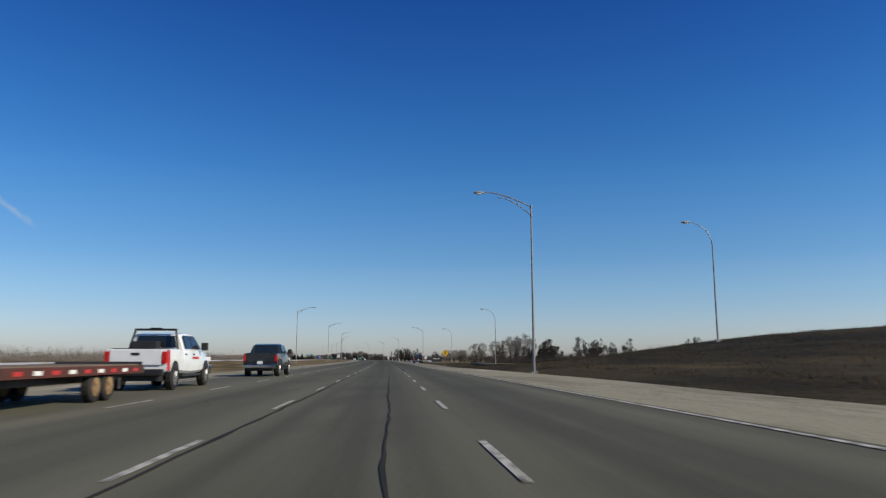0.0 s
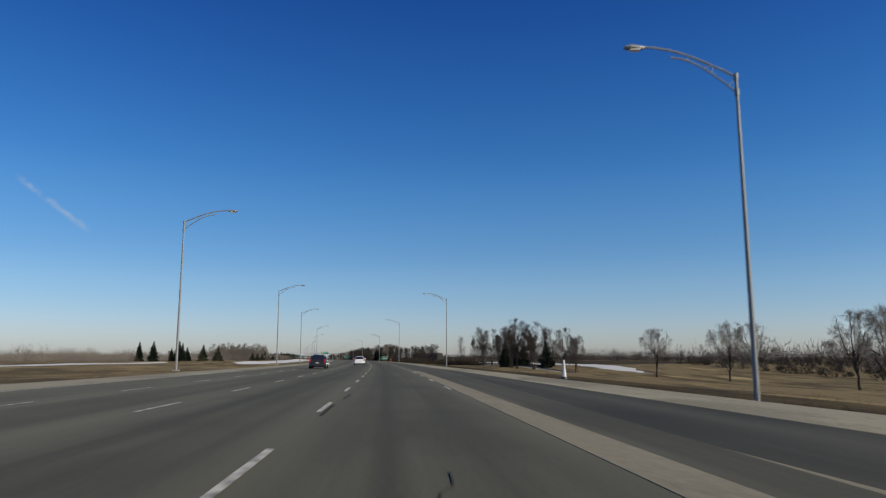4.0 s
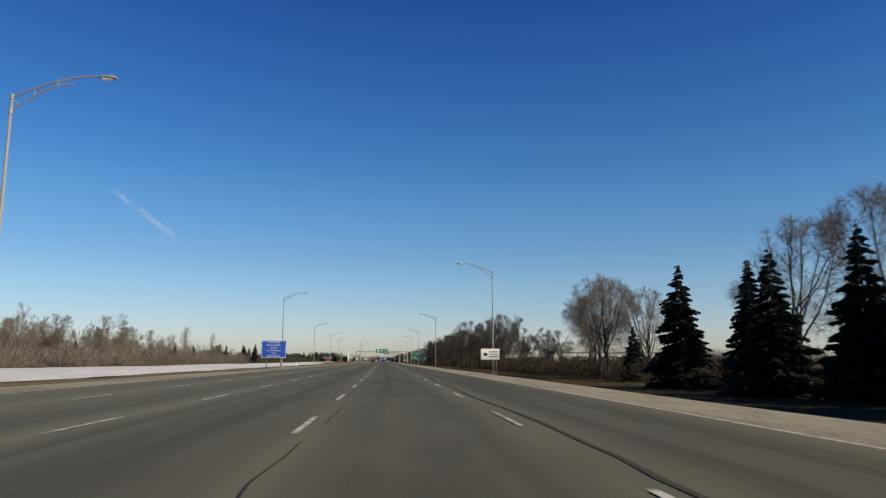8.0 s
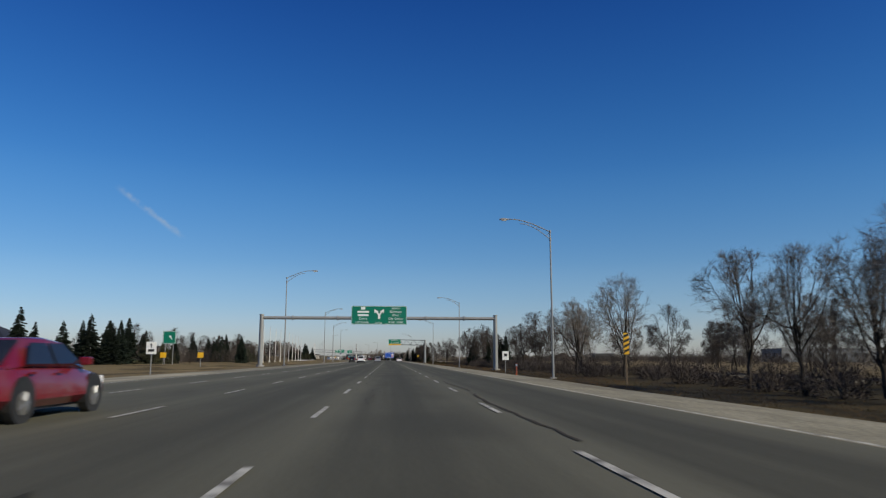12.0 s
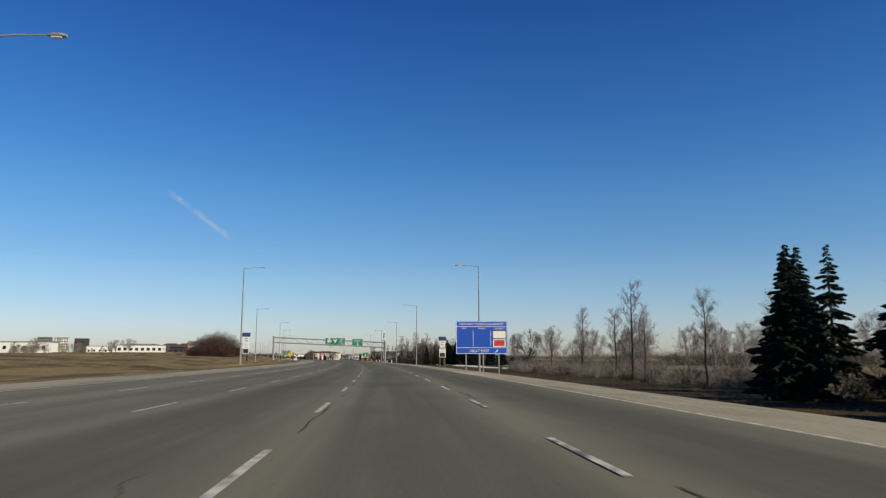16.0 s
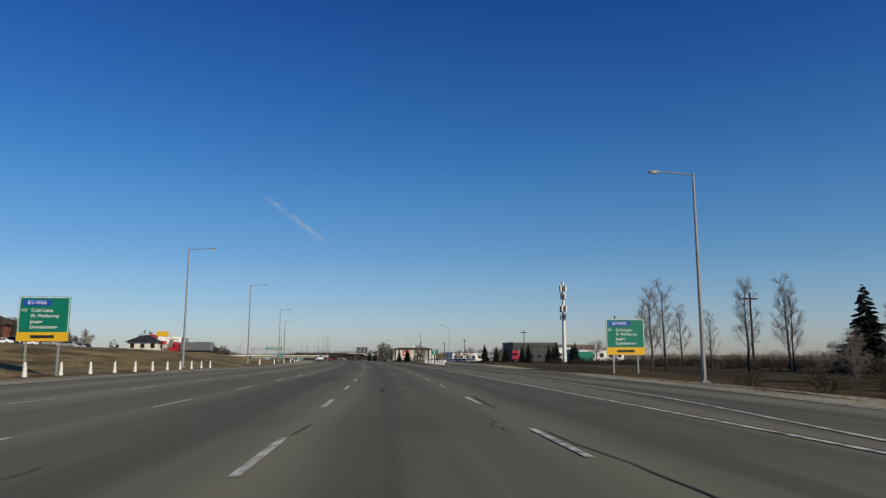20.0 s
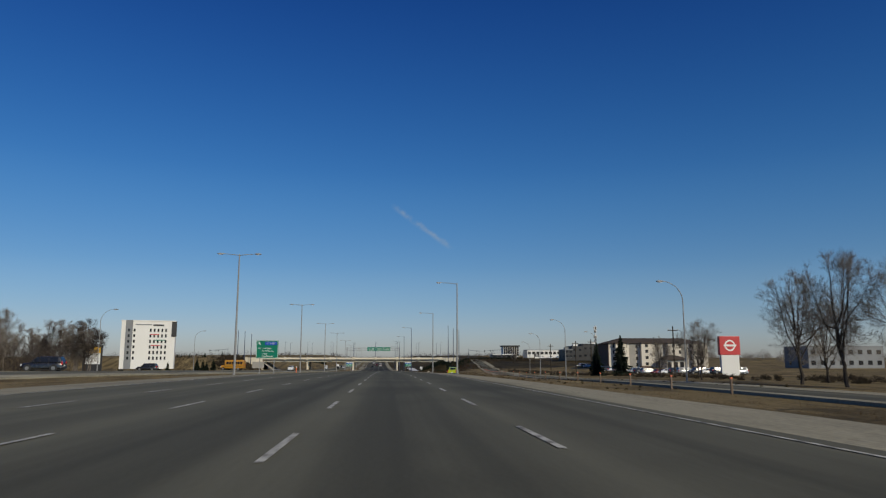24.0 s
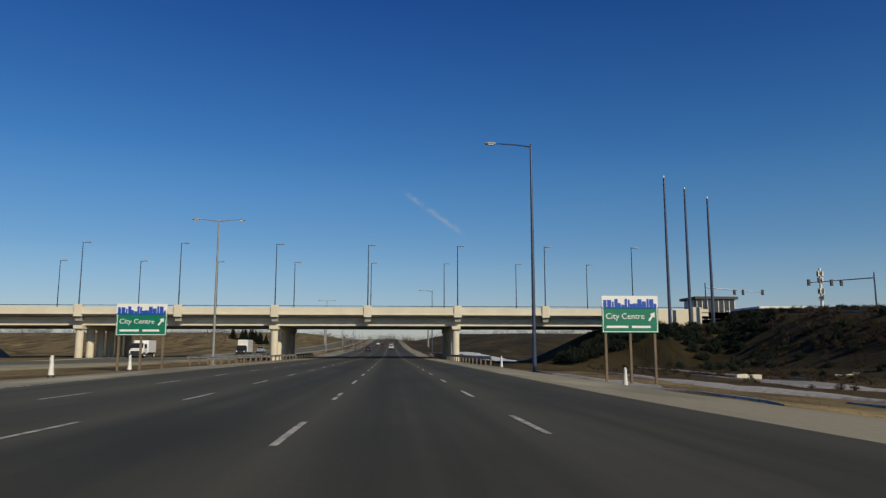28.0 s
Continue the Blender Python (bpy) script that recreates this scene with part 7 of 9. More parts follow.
def pickup(m, paint, label, rack=False, decal=False, category="pickup truck"):
    t = thing("pickup_truck", m, label, category)
    W = 1.0
    part("bed", B(loft, [(-3.05, W, 0.62, 1.38, W - 0.02), (-2.2, W, 0.6, 1.4, W - 0.02), (-1.02, W, 0.6, 1.4, W - 0.02)], 0.06), paint, t)
    part("bed_liner", B(box, (-0.82, -2.95, 1.385), (0.82, -1.1, 1.41)), TRIM, t)
    part("tailgate", B(box, (-0.84, -3.1, 0.85), (0.84, -3.03, 1.36), 0.02), paint, t)
    part("badge", B(box, (-0.13, -3.12, 1.18), (0.13, -3.095, 1.26), 0.01), TRIM, t)
    cab = part("cab", B(loft, [(-1.05, W, 0.55, 1.42, W - 0.02), (-1.0, W, 0.55, 1.95, W - 0.22), (-0.2, W, 0.52, 2.02, W - 0.2), (0.75, W, 0.52, 1.98, W - 0.22), (1.55, W, 0.55, 1.42, W - 0.06)], 0.1), paint, t, smooth=True)
    part("hood", B(loft, [(1.5, W, 0.55, 1.4, W - 0.08), (2.5, W - 0.02, 0.55, 1.34, W - 0.12), (3.0, W - 0.1, 0.6, 1.2, W - 0.2)], 0.12), paint, t, smooth=True)
    part("rear_window", B(panel, [(-0.72, -1.06, 1.46), (0.72, -1.06, 1.46), (0.64, -1.015, 1.88), (-0.64, -1.015, 1.88)], 0.02, (0, -1, 0.1)), GLASS, cab)
    part("windscreen", B(panel, [(-0.84, 1.53, 1.46), (0.84, 1.53, 1.46), (0.68, 0.84, 1.94), (-0.68, 0.84, 1.94)], 0.025, (0, 0.6, 0.8)), GLASS, cab)
    for k in (-1, 1):
        for y0, y1, y2, y3 in ((-0.9, -0.05, -0.06, -0.78), (0.05, 1.2, 0.66, 0.04)):
            part("side_window", B(panel, [(k * (W - 0.005), y0, 1.42), (k * (W - 0.005), y1, 1.42), (k * (W - 0.17), y2, 1.9), (k * (W - 0.17), y3, 1.9)], 0.02, (k, 0, 0.35)), GLASS, cab)
        for y in (-0.9, 0.15):
            part("door_handle", B(box, (k * W - 0.02, y, 1.2), (k * W + 0.03, y + 0.2, 1.25), 0.01), TRIM, cab)
        part("mirror", B(box, (min(k * 1.05, k * 1.3), 1.05, 1.38), (max(k * 1.05, k * 1.3), 1.2, 1.68), 0.04), TRIM, t)
        part("running_board", B(box, (k * 0.85 - 0.12, -0.95, 0.42), (k * 0.85 + 0.12, 1.5, 0.5), 0.02), TRIM, t)
        for y in (-2.05, 2.1):
            part("wheel_arch", B(tube, [(k * (W - 0.16), y, 0.5), (k * (W + 0.005), y, 0.5)], 0.5, 18), TRIM, t)
            wheel(t, k * (W - 0.12), y, 0.41, 0.27)
        if decal:
            part("red_stripe", B(panel, [(k * (W + 0.004), -3.0, 0.66), (k * (W + 0.004), -2.62, 0.66), (k * (W + 0.004), -2.72, 1.36), (k * (W + 0.004), -3.0, 1.36)], 0.006, (k, 0, 0)), RED, t, "red reflective panel")
            bar_z = B(box, (k * (W + 0.002) - 0.004, 0.1, 1.05), (k * (W + 0.002) + 0.004, 1.0, 1.14))
            part("door_logo", bar_z, RED, t)
    part("rear_bumper", B(box, (-0.95, -3.25, 0.5), (0.95, -3.02, 0.72), 0.05), CHROME if not decal else TRIM, t)
    part("front_bumper", B(box, (-0.98, 2.9, 0.45), (0.98, 3.12, 0.8), 0.06), CHROME, t)
    part("grille", B(box, (-0.62, 2.95, 0.82), (0.62, 3.05, 1.16), 0.03), TRIM, t)
    part("underbody", B(box, (-0.75, -2.9, 0.32), (0.75, 2.8, 0.6)), TRIM, t)
    lamps_and_plate(t, 0.98, -3.08, 3.0, 1.1, 1.05)
    if rack:
        for k in (-1, 1):
            part("rack_post", B(tube, [(k * 0.85, -1.3, 1.38), (k * 0.7, -1.15, 2.12)], 0.045, 6), TRIM, t)
        part("rack_bar", B(tube, [(-0.75, -1.15, 2.1), (0.75, -1.15, 2.1)], 0.04, 6), TRIM, t)
        part("beacon_bar", B(box, (-0.2, -1.2, 2.12), (0.2, -1.08, 2.17), 0.02), TRIM, t)
        part("tool_box", B(box, (-0.7, -1.6, 1.41), (0.2, -1.15, 1.68), 0.03), TRIM, t)
    return t


def car(m, paint, label, shape="sedan", category="car", plain=False):
    """Sedan, minivan or sport utility, from the same parts in other proportions."""
    t = thing({"sedan": "sedan", "van": "minivan", "suv": "sport_utility"}[shape], m, label, category)
    W, L = {"sedan": (0.91, 4.7), "van": (0.98, 4.95), "suv": (0.94, 4.7)}[shape]
    h = {"sedan": 1.45, "van": 1.75, "suv": 1.75}[shape]
    belt, bot, r = (0.92, 0.26, 0.33) if shape == "sedan" else (1.05, 0.3, 0.36)
    a, b = -L / 2, L / 2
    part("body", B(loft, [(a, W - 0.14, bot + 0.12, belt - 0.08, W - 0.2), (a + 0.15, W - 0.04, bot, belt, W - 0.1), (a + 1.0, W, bot - 0.03, belt + 0.02, W - 0.05), (0.2, W, bot - 0.04, belt, W - 0.05),
                           (b - 1.3, W, bot - 0.03, belt - 0.02, W - 0.06), (b - 0.35, W - 0.05, bot, belt - 0.14, W - 0.14), (b, W - 0.22, bot + 0.12, belt - 0.3, W - 0.3)], 0.14), paint, t, smooth=True)
    if shape == "sedan":
        roof = [(a + 0.55, W - 0.1, belt - 0.05, belt, W - 0.12), (a + 1.35, W - 0.07, belt - 0.05, h - 0.03, W - 0.3), (-0.2, W - 0.06, belt - 0.05, h, W - 0.27), (0.55, W - 0.06, belt - 0.05, h - 0.06, W - 0.3), (b - 1.25, W - 0.1, belt - 0.06, belt - 0.01, W - 0.12)]
        rear, front = ((a + 0.62, belt + 0.02), (a + 1.3, h - 0.08)), ((b - 1.32, belt + 0.02), (0.62, h - 0.1))
    else:
        roof = [(a + 0.08, W - 0.06, belt - 0.05, belt + 0.02, W - 0.1), (a + 0.35, W - 0.05, belt - 0.05, h - 0.04, W - 0.22), (-0.4, W - 0.04, belt - 0.05, h, W - 0.2), (0.5, W - 0.05, belt - 0.05, h - 0.06, W - 0.24), (b - 1.1, W - 0.08, belt - 0.05, belt, W - 0.12)]
        rear, front = ((a + 0.1, belt + 0.08), (a + 0.33, h - 0.12)), ((b - 1.18, belt + 0.02), (0.56, h - 0.12))
    cab = part("cabin", B(loft, roof, 0.1, 0.45), paint, t, smooth=True)
    wy = W - 0.34
    part("rear_window", B(panel, [(-wy - 0.1, rear[0][0], rear[0][1]), (wy + 0.1, rear[0][0], rear[0][1]), (wy, rear[1][0], rear[1][1]), (-wy, rear[1][0], rear[1][1])], 0.03, (0, -0.8, 0.5)), GLASS, cab)
    part("windscreen", B(panel, [(-wy - 0.12, front[0][0], front[0][1]), (wy + 0.12, front[0][0], front[0][1]), (wy, front[1][0], front[1][1]), (-wy, front[1][0], front[1][1])], 0.03, (0, 0.6, 0.8)), GLASS, cab)
    lo, hi = (a + 0.95, b - 1.55) if shape == "sedan" else (a + 0.45, b - 1.4)
    ylist = [lo, (lo + hi) / 2 - 0.05, hi] if shape == "sedan" else [lo, lo + (hi - lo) * 0.36, lo + (hi - lo) * 0.7, hi]
    for k in (-1, 1):
        for y0, y1 in zip(ylist, ylist[1:]):
            top0 = y0 + (0.42 if y0 == lo and shape == "sedan" else 0.06)
            top1 = y1 - (0.55 if y1 == hi else 0.05)
            part("side_window", B(panel, [(k * (W - 0.03), y0 + 0.05, belt + 0.04), (k * (W - 0.03), y1 - 0.05, belt + 0.04), (k * (W - 0.2), top1, h - 0.12), (k * (W - 0.2), top0, h - 0.12)], 0.035, (k, 0, 0.35)), GLASS, cab)
            if plain:
                continue
            part("door_handle", B(box, (k * W - 0.02, y0 + 0.15, belt - 0.12), (k * W + 0.015, y0 + 0.35, belt - 0.08)), TRIM if shape != "sedan" else paint, t)
        part("mirror", B(box, (min(k * (W - 0.05), k * (W + 0.16)), b - 1.6, belt + 0.02), (max(k * (W - 0.05), k * (W + 0.16)), b - 1.45, belt + 0.18), 0.03), paint, t)
        for y in (a + 0.95, b - 0.9):
            if not plain:
                part("wheel_arch", B(tube, [(k * (W - 0.16), y, r + 0.04), (k * (W + 0.004), y, r + 0.04)], r + 0.07, 18), TRIM, t)
            wheel(t, k * (W - 0.11), y, r, 0.22)
    part("rear_bumper", B(loft, [(a - 0.08, W - 0.2, bot + 0.02, bot + 0.3, W - 0.22), (a + 0.2, W - 0.03, bot, bot + 0.32, W - 0.05)], 0.06), TRIM if shape == "suv" else paint, t)
    part("underbody", B(box, (-W + 0.2, a + 0.2, 0.17), (W - 0.2, b - 0.3, bot + 0.1)), TRIM, t)
    lamps_and_plate(t, W - 0.12, a + 0.03, b - 0.12, belt - 0.1, belt - 0.3)
    return t


def flatbed_trailer():
    t = thing("flatbed_trailer", at(18.3, -9.6, 0), "rust-red flat deck trailer with timber boards behind the white pickup", "trailer")
    y0, y1, w, z = -4.6, 3.2, 1.22, 0.86
    for k in (-1, 1):
        part("side_rail", B(box, (k * w - 0.06, y0, z - 0.2), (k * w + 0.06, y1, z + 0.02), 0.01), RUST, t)
        for i in range(9):
            y = y0 + 0.5 + i * 0.8
            part("reflector_tape", B(box, (k * (w + 0.06) - 0.006, y, z - 0.14), (k * (w + 0.06) + 0.006, y + 0.35, z - 0.05)), WHITE if i % 2 else RED, t)
        part("fender", B(loft, [(-1.05, 0.16, 0.62, 0.7, 0.15), (-0.8, 0.16, 0.74, 0.84, 0.15), (0.8, 0.16, 0.74, 0.84, 0.15), (1.05, 0.16, 0.62, 0.7, 0.15)], 0.02), STEELDARK, t, place=(k * 1.1, 0.45, 0))
        for y in (-0.42 + 0.45, 0.42 + 0.45):
            wheel(t, k * 1.08, y, 0.38, 0.221, TANRIM)
        part("tongue", B(tube, [(k * 0.8, y1, z - 0.2), (0, y1 + 1.5, 0.55)], 0.07, 6), RUST, t)
    for i in range(12):
        x = -w + 0.08 + i * (2 * w - 0.16) / 12
        part("deck_board", B(box, (x + 0.01, y0, z), (x + (2 * w - 0.16) / 12 - 0.01, y1, z + 0.05)), TIMBER, t)
    for y in np.linspace(y0 + 0.3, y1 - 0.3, 8):
        part("cross_member", B(box, (-w, y - 0.04, z - 0.16), (w, y + 0.04, z - 0.01)), STEELDARK, t)
    for k in (-0.5, 0.5):
        part("frame_beam", B(box, (k - 0.06, y0, z - 0.4), (k + 0.06, y1, z - 0.16)), STEELDARK, t)
    part("rear_beam", B(box, (-w, y0 - 0.1, z - 0.3), (w, y0 + 0.02, z + 0.03)), RUST, t)
    part("head_board", B(box, (-w, y1 - 0.08, z), (w, y1, z + 0.12), 0.01), STEELDARK, t)
    for k in (-1, 1):
        part("ramp", B(box, (k * 0.75 - 0.25, y0 - 0.3, 0.2), (k * 0.75 + 0.25, y0 - 0.2, 0.75), 0.02), STEELDARK, t)
        part("tail_light", B(box, (k * 1.05 - 0.12, y0 - 0.13, z - 0.22), (k * 1.05 + 0.12, y0 - 0.1, z - 0.1)), REDLENS, t)
    part("jack", B(tube, [(0.15, y1 + 1.2, 0.15), (0.15, y1 + 1.2, 0.95)], 0.05, 8), STEELDARK, t)


pickup(at(27.6, -9.62, 0), CARWHITE, "white crew-cab pickup with a red striped tail and black rack", True, True)
flatbed_trailer()
pickup(at(47, -8.95, 0), CARBLACK, "black crew-cab pickup driving ahead of the white pickup")
pickup(at(169, 6.4, 0.0), CARBLACK, "black work pickup with a rack parked on the shoulder", True)
pickup(at(2811, 17.4, land(2811, 17.4) + 0.05, -12), CARLIME, "lime yellow pickup parked on the brown verge")
car(at(1429, -5.6, 0), CARRED, "deep red sedan in the next lane")
car(at(2199, -10.4, 0), CARMAROON, "faded maroon minivan in the far lane", "van", "minivan")
car(at(1835, -5.5, 0), CARRED, "red sport utility far ahead in the lane", "suv")
for s, d, p, sh, lab in ((1598, -5.5, CARWHITE, "suv", "white sport utility ahead in the inner lane"), (1632, -9.3, CARBLACK, "suv", "black sport utility ahead in the far lane"), (1652, -1.9, CARGREY, "van", "silver minivan ahead in the traffic"), (1668, 5.5, CARWHITE, "sedan", "white sedan ahead in the outer lane"),
                         (556, -5.5, CARBLACK, "sedan", "black sedan far ahead in the inner lane"), (600, -1.9, CARWHITE, "sedan", "white sedan far ahead in the lane"), (622, -9.3, CARWHITE, "van", "white minivan far ahead in the far lane"),
                         (2512, -5.5, CARRED, "sedan", "red sedan far ahead in the inner lane"), (2548, -9.2, CARGREY, "van", "silver minivan far ahead in the far lane")):
    car(at(s, d, 0.01), p, lab, sh)
pickup(at(2486, -9.3, 0.01), CARWHITE, "white crew-cab pickup far ahead in the far lane")
for s, d, turn, p, lab in ((2734, -39.5, 96, CARBLACK, "black sport utility turning off the opposite carriageway"), (2818, -54, 92, CARBLACK, "black sport utility on the side street by the hotel"), (2905, -31.5, 180, CARWHITE, "white sport utility on the opposite carriageway")):
    car(at(s, d, land(s, d) + 0.12, turn), p, lab, "suv")
for s, d, p, sh in ((3262, -5.6, CARBLACK, "sedan"), (3300, 1.7, CARWHITE, "suv"), (3355, -1.9, CARRED, "sedan"), (3392, 1.8, CARGREY, "van"), (3430, -5.4, CARWHITE, "sedan"), (3225, -33, CARGREY, "suv"), (3240, -29, CARWHITE, "sedan"), (3268, -32, CARBLACK, "sedan")):
    car(at(s, d, 0.02 if d > -12 else land(s, d) + 0.02, 0 if d > -12 else 180), p, {"sedan": "sedan far off on the rising highway", "suv": "sport utility far off on the rising highway", "van": "minivan far off on the rising highway"}[sh], sh)


def box_truck(m, label, long):
    t = thing("box_truck", m, label, "truck")
    part("cab", B(loft, [(1.3, 1.0, 0.5, 2.2, 0.9), (2.5, 1.0, 0.5, 2.25, 0.88), (3.1, 1.0, 0.5, 1.35, 0.92), (3.7, 0.9, 0.5, 1.15, 0.8)], 0.12), CARWHITE if long < 5 else CARBLACK, t, smooth=True)
    part("cargo_box", B(box, (-1.1, 1.28 - long, 0.75), (1.1, 1.28, 2.6 if long < 5 else 3.5), 0.08), CARWHITE, t, "white cargo box")
    part("windscreen", B(panel, [(-0.88, 3.1, 1.42), (0.88, 3.1, 1.42), (0.8, 2.55, 2.15), (-0.8, 2.55, 2.15)], 0.05, (0, 0.8, 0.6)), GLASS, t)
    part("grille", B(box, (-0.7, 3.6, 0.6), (0.7, 3.74, 1.0), 0.03), TRIM, t)
    part("bumper", B(box, (-0.95, 3.55, 0.38), (0.95, 3.76, 0.62), 0.04), TRIM, t)
    for k in (-1, 1):
        part("side_window", B(box, (k * 0.96 - 0.06, 1.7, 1.45), (k * 0.96 + 0.06, 2.6, 2.0), 0.02), GLASS, t)
        part("headlight", B(box, (k * 0.72 - 0.16, 3.58, 0.85), (k * 0.72 + 0.16, 3.72, 1.08), 0.02), WHITELENS, t)
        part("mirror", B(box, (k * 1.12 - 0.1, 2.6, 1.35), (k * 1.12 + 0.1, 2.7, 1.75), 0.02), TRIM, t)
        for y in (2.9, 2.0 - long):
            wheel(t, k * 0.92, y, 0.42, 0.27)
    part("chassis", B(box, (-0.5, 1.2 - long, 0.4), (0.5, 3.2, 0.76)), TRIM, t)


box_truck(at(3144, -36.5, land(3144, -36.5) + 0.12, 180), "white delivery van coming towards the bridge", 3.6)
box_truck(at(3192, -31.0, land(3192, -31.0) + 0.12, 180), "lorry with a white box under the bridge", 5.8)


def bus():
    t = thing("school_bus", at(2846, -40.0, land(2846, -40.0) + 0.1, 86), "short yellow school bus beyond the opposite carriageway", "bus")
    part("body", B(loft, [(-3.2, 1.12, 0.55, 2.75, 1.0), (-3.0, 1.15, 0.5, 2.85, 1.02), (1.7, 1.15, 0.5, 2.85, 1.02), (1.95, 1.12, 0.55, 2.7, 1.0)], 0.18), BUSYELLOW, t)
    part("hood", B(loft, [(1.9, 1.0, 0.5, 1.5, 0.92), (2.9, 0.95, 0.5, 1.4, 0.85), (3.1, 0.85, 0.6, 1.25, 0.75)], 0.15), BUSYELLOW, t)
    part("windscreen", B(panel, [(-0.9, 1.97, 1.6), (0.9, 1.97, 1.6), (0.85, 1.93, 2.4), (-0.85, 1.93, 2.4)], 0.03, (0, 1, 0)), GLASS, t)
    for k in (-1, 1):
        for i in range(6):
            y = -2.9 + i * 0.75
            part("side_window", B(box, (k * 1.13 - 0.02, y, 1.7), (k * 1.13 + 0.02, y + 0.6, 2.35)), GLASS, t)
        for z in (1.05, 1.45):
            part("rub_rail", B(box, (k * 1.155 - 0.015, -3.0, z), (k * 1.155 + 0.015, 1.8, z + 0.07)), TRIM, t)
        for y in (-1.8, 2.35):
            wheel(t, k * 0.98, y, 0.44, 0.28)
    part("front_bumper", B(box, (-1.05, 3.05, 0.45), (1.05, 3.2, 0.72), 0.03), TRIM, t)
    lamps_and_plate(t, 1.0, -3.2, 3.1, 1.5, 1.0, False)


bus()


# ---- the railway ----
def rail_wagon(m):
    t = thing("rail_wagon", m, "dark steel covered rail wagon on the siding", "rail wagon", "rail wagons")
    part("body", B(loft, [(-8.6, 1.5, 1.1, 4.6, 1.35), (-8.3, 1.55, 1.0, 4.9, 1.4), (8.3, 1.55, 1.0, 4.9, 1.4), (8.6, 1.5, 1.1, 4.6, 1.35)], 0.25), RAILCAR, t)
    part("roof_walk", B(box, (-0.35, -8.2, 4.92), (0.35, 8.2, 5.0)), CLADGREY, t)
    for i in range(13):
        y = -8.0 + i * 16 / 12
        for k in (-1, 1):
            part("rib", B(box, (k * 1.55 - 0.05, y - 0.06, 1.1), (k * 1.55 + 0.05, y + 0.06, 4.5)), RAILCAR, t)
    for y in (-6.4, 6.4):
        part("bogie", B(box, (-1.1, y - 1.2, 0.45), (1.1, y + 1.2, 1.0), 0.05), STEELDARK, t)
        for yy in (y - 0.85, y + 0.85):
            part("wheelset", B(tube, [(-0.8, yy, 0.5), (0.8, yy, 0.5)], 0.45, 14), STEELDARK, t)
    part("sill", B(box, (-1.3, -8.9, 0.95), (1.3, 8.9, 1.1)), STEELDARK, t)
    return t


wg = None
for i in range(6):
    s = 856 + 18.2 * i
    m = at(s, 44, land(s, 44) + 0.1)
    wg = again(wg, m) if wg else rail_wagon(m)
sheet("track_bed", span(150, 2060, 12), lambda s: [41, 42.4, 45.6, 47], lambda s, d: land(s, d) + (0.02 if d in (41, 47) else 0.12) - 0.1 * (d in (41, 47)), (GRAVEL,), None, "low gravel bed of the railway siding", "railway")
for k, x in (("rail_1", 43.25), ("rail_2", 44.72)):
    sheet(k, span(150, 2060, 12), lambda s, x=x: [x - 0.04, x - 0.035, x + 0.035, x + 0.04], lambda s, d, x=x: land(s, d) + (0.27 if abs(d - x) < 0.038 else 0.05), (STEELDARK,), None, "dark steel rail of the siding", "railway")


# ---- buildings ----
def building(name, m, w, dpt, h, wall, label, floors=0, bays=0, roof=None, roof_h=0.0, band=None, sides=True, category="building", win=(1.3, 1.4)):
    """A block that faces the traffic along local -y, with real window openings set in its faces."""
    t = thing(name, m, label, category)
    part("wall", B(box, (-w / 2, 0, -1), (w / 2, dpt, h), 0.05), wall, t)
    if roof_h:
        bm = bmesh.new()
        e = 0.8
        a = [bm.verts.new(p) for p in ((-w / 2 - e, -e, h), (w / 2 + e, -e, h), (w / 2 + e, dpt + e, h), (-w / 2 - e, dpt + e, h))]
        b = [bm.verts.new(p) for p in ((-w / 2 + dpt * 0.4, dpt / 2, h + roof_h), (w / 2 - dpt * 0.4, dpt / 2, h + roof_h))]
        for f in ((a[0], a[1], b[1], b[0]), (a[2], a[3], b[0], b[1]), (a[1], a[2], b[1]), (a[3], a[0], b[0]), (a[3], a[2], a[1], a[0])):
            bm.faces.new(f)
        part("roof", bm, roof or ROOFING, t)
    else:
        part("parapet", B(box, (-w / 2 - 0.15, -0.15, h), (w / 2 + 0.15, dpt + 0.15, h + 0.5), 0.04), band or wall, t)
    if floors:
        fh = h / floors
        for i in range(floors):
            z = fh * i + fh * 0.35
            for j in range(bays):
                x = -w / 2 + w * (j + 0.5) / bays
                wd = part("window", B(box, (x - win[0] / 2, -0.06, z), (x + win[0] / 2, 0.02, z + win[1])), GLASS, t)
                part("sill", B(box, (x - win[0] / 2 - 0.08, -0.14, z - 0.1), (x + win[0] / 2 + 0.08, 0.0, z - 0.01)), band or wall, wd)
            if sides:
                for j in range(max(1, int(dpt / 6))):
                    y = dpt * (j + 0.5) / max(1, int(dpt / 6))
                    for k in (-1, 1):
                        part("window", B(box, (k * w / 2 - 0.04, y - 0.6, z), (k * w / 2 + 0.06, y + 0.6, z + win[1])), GLASS, t)
    return t


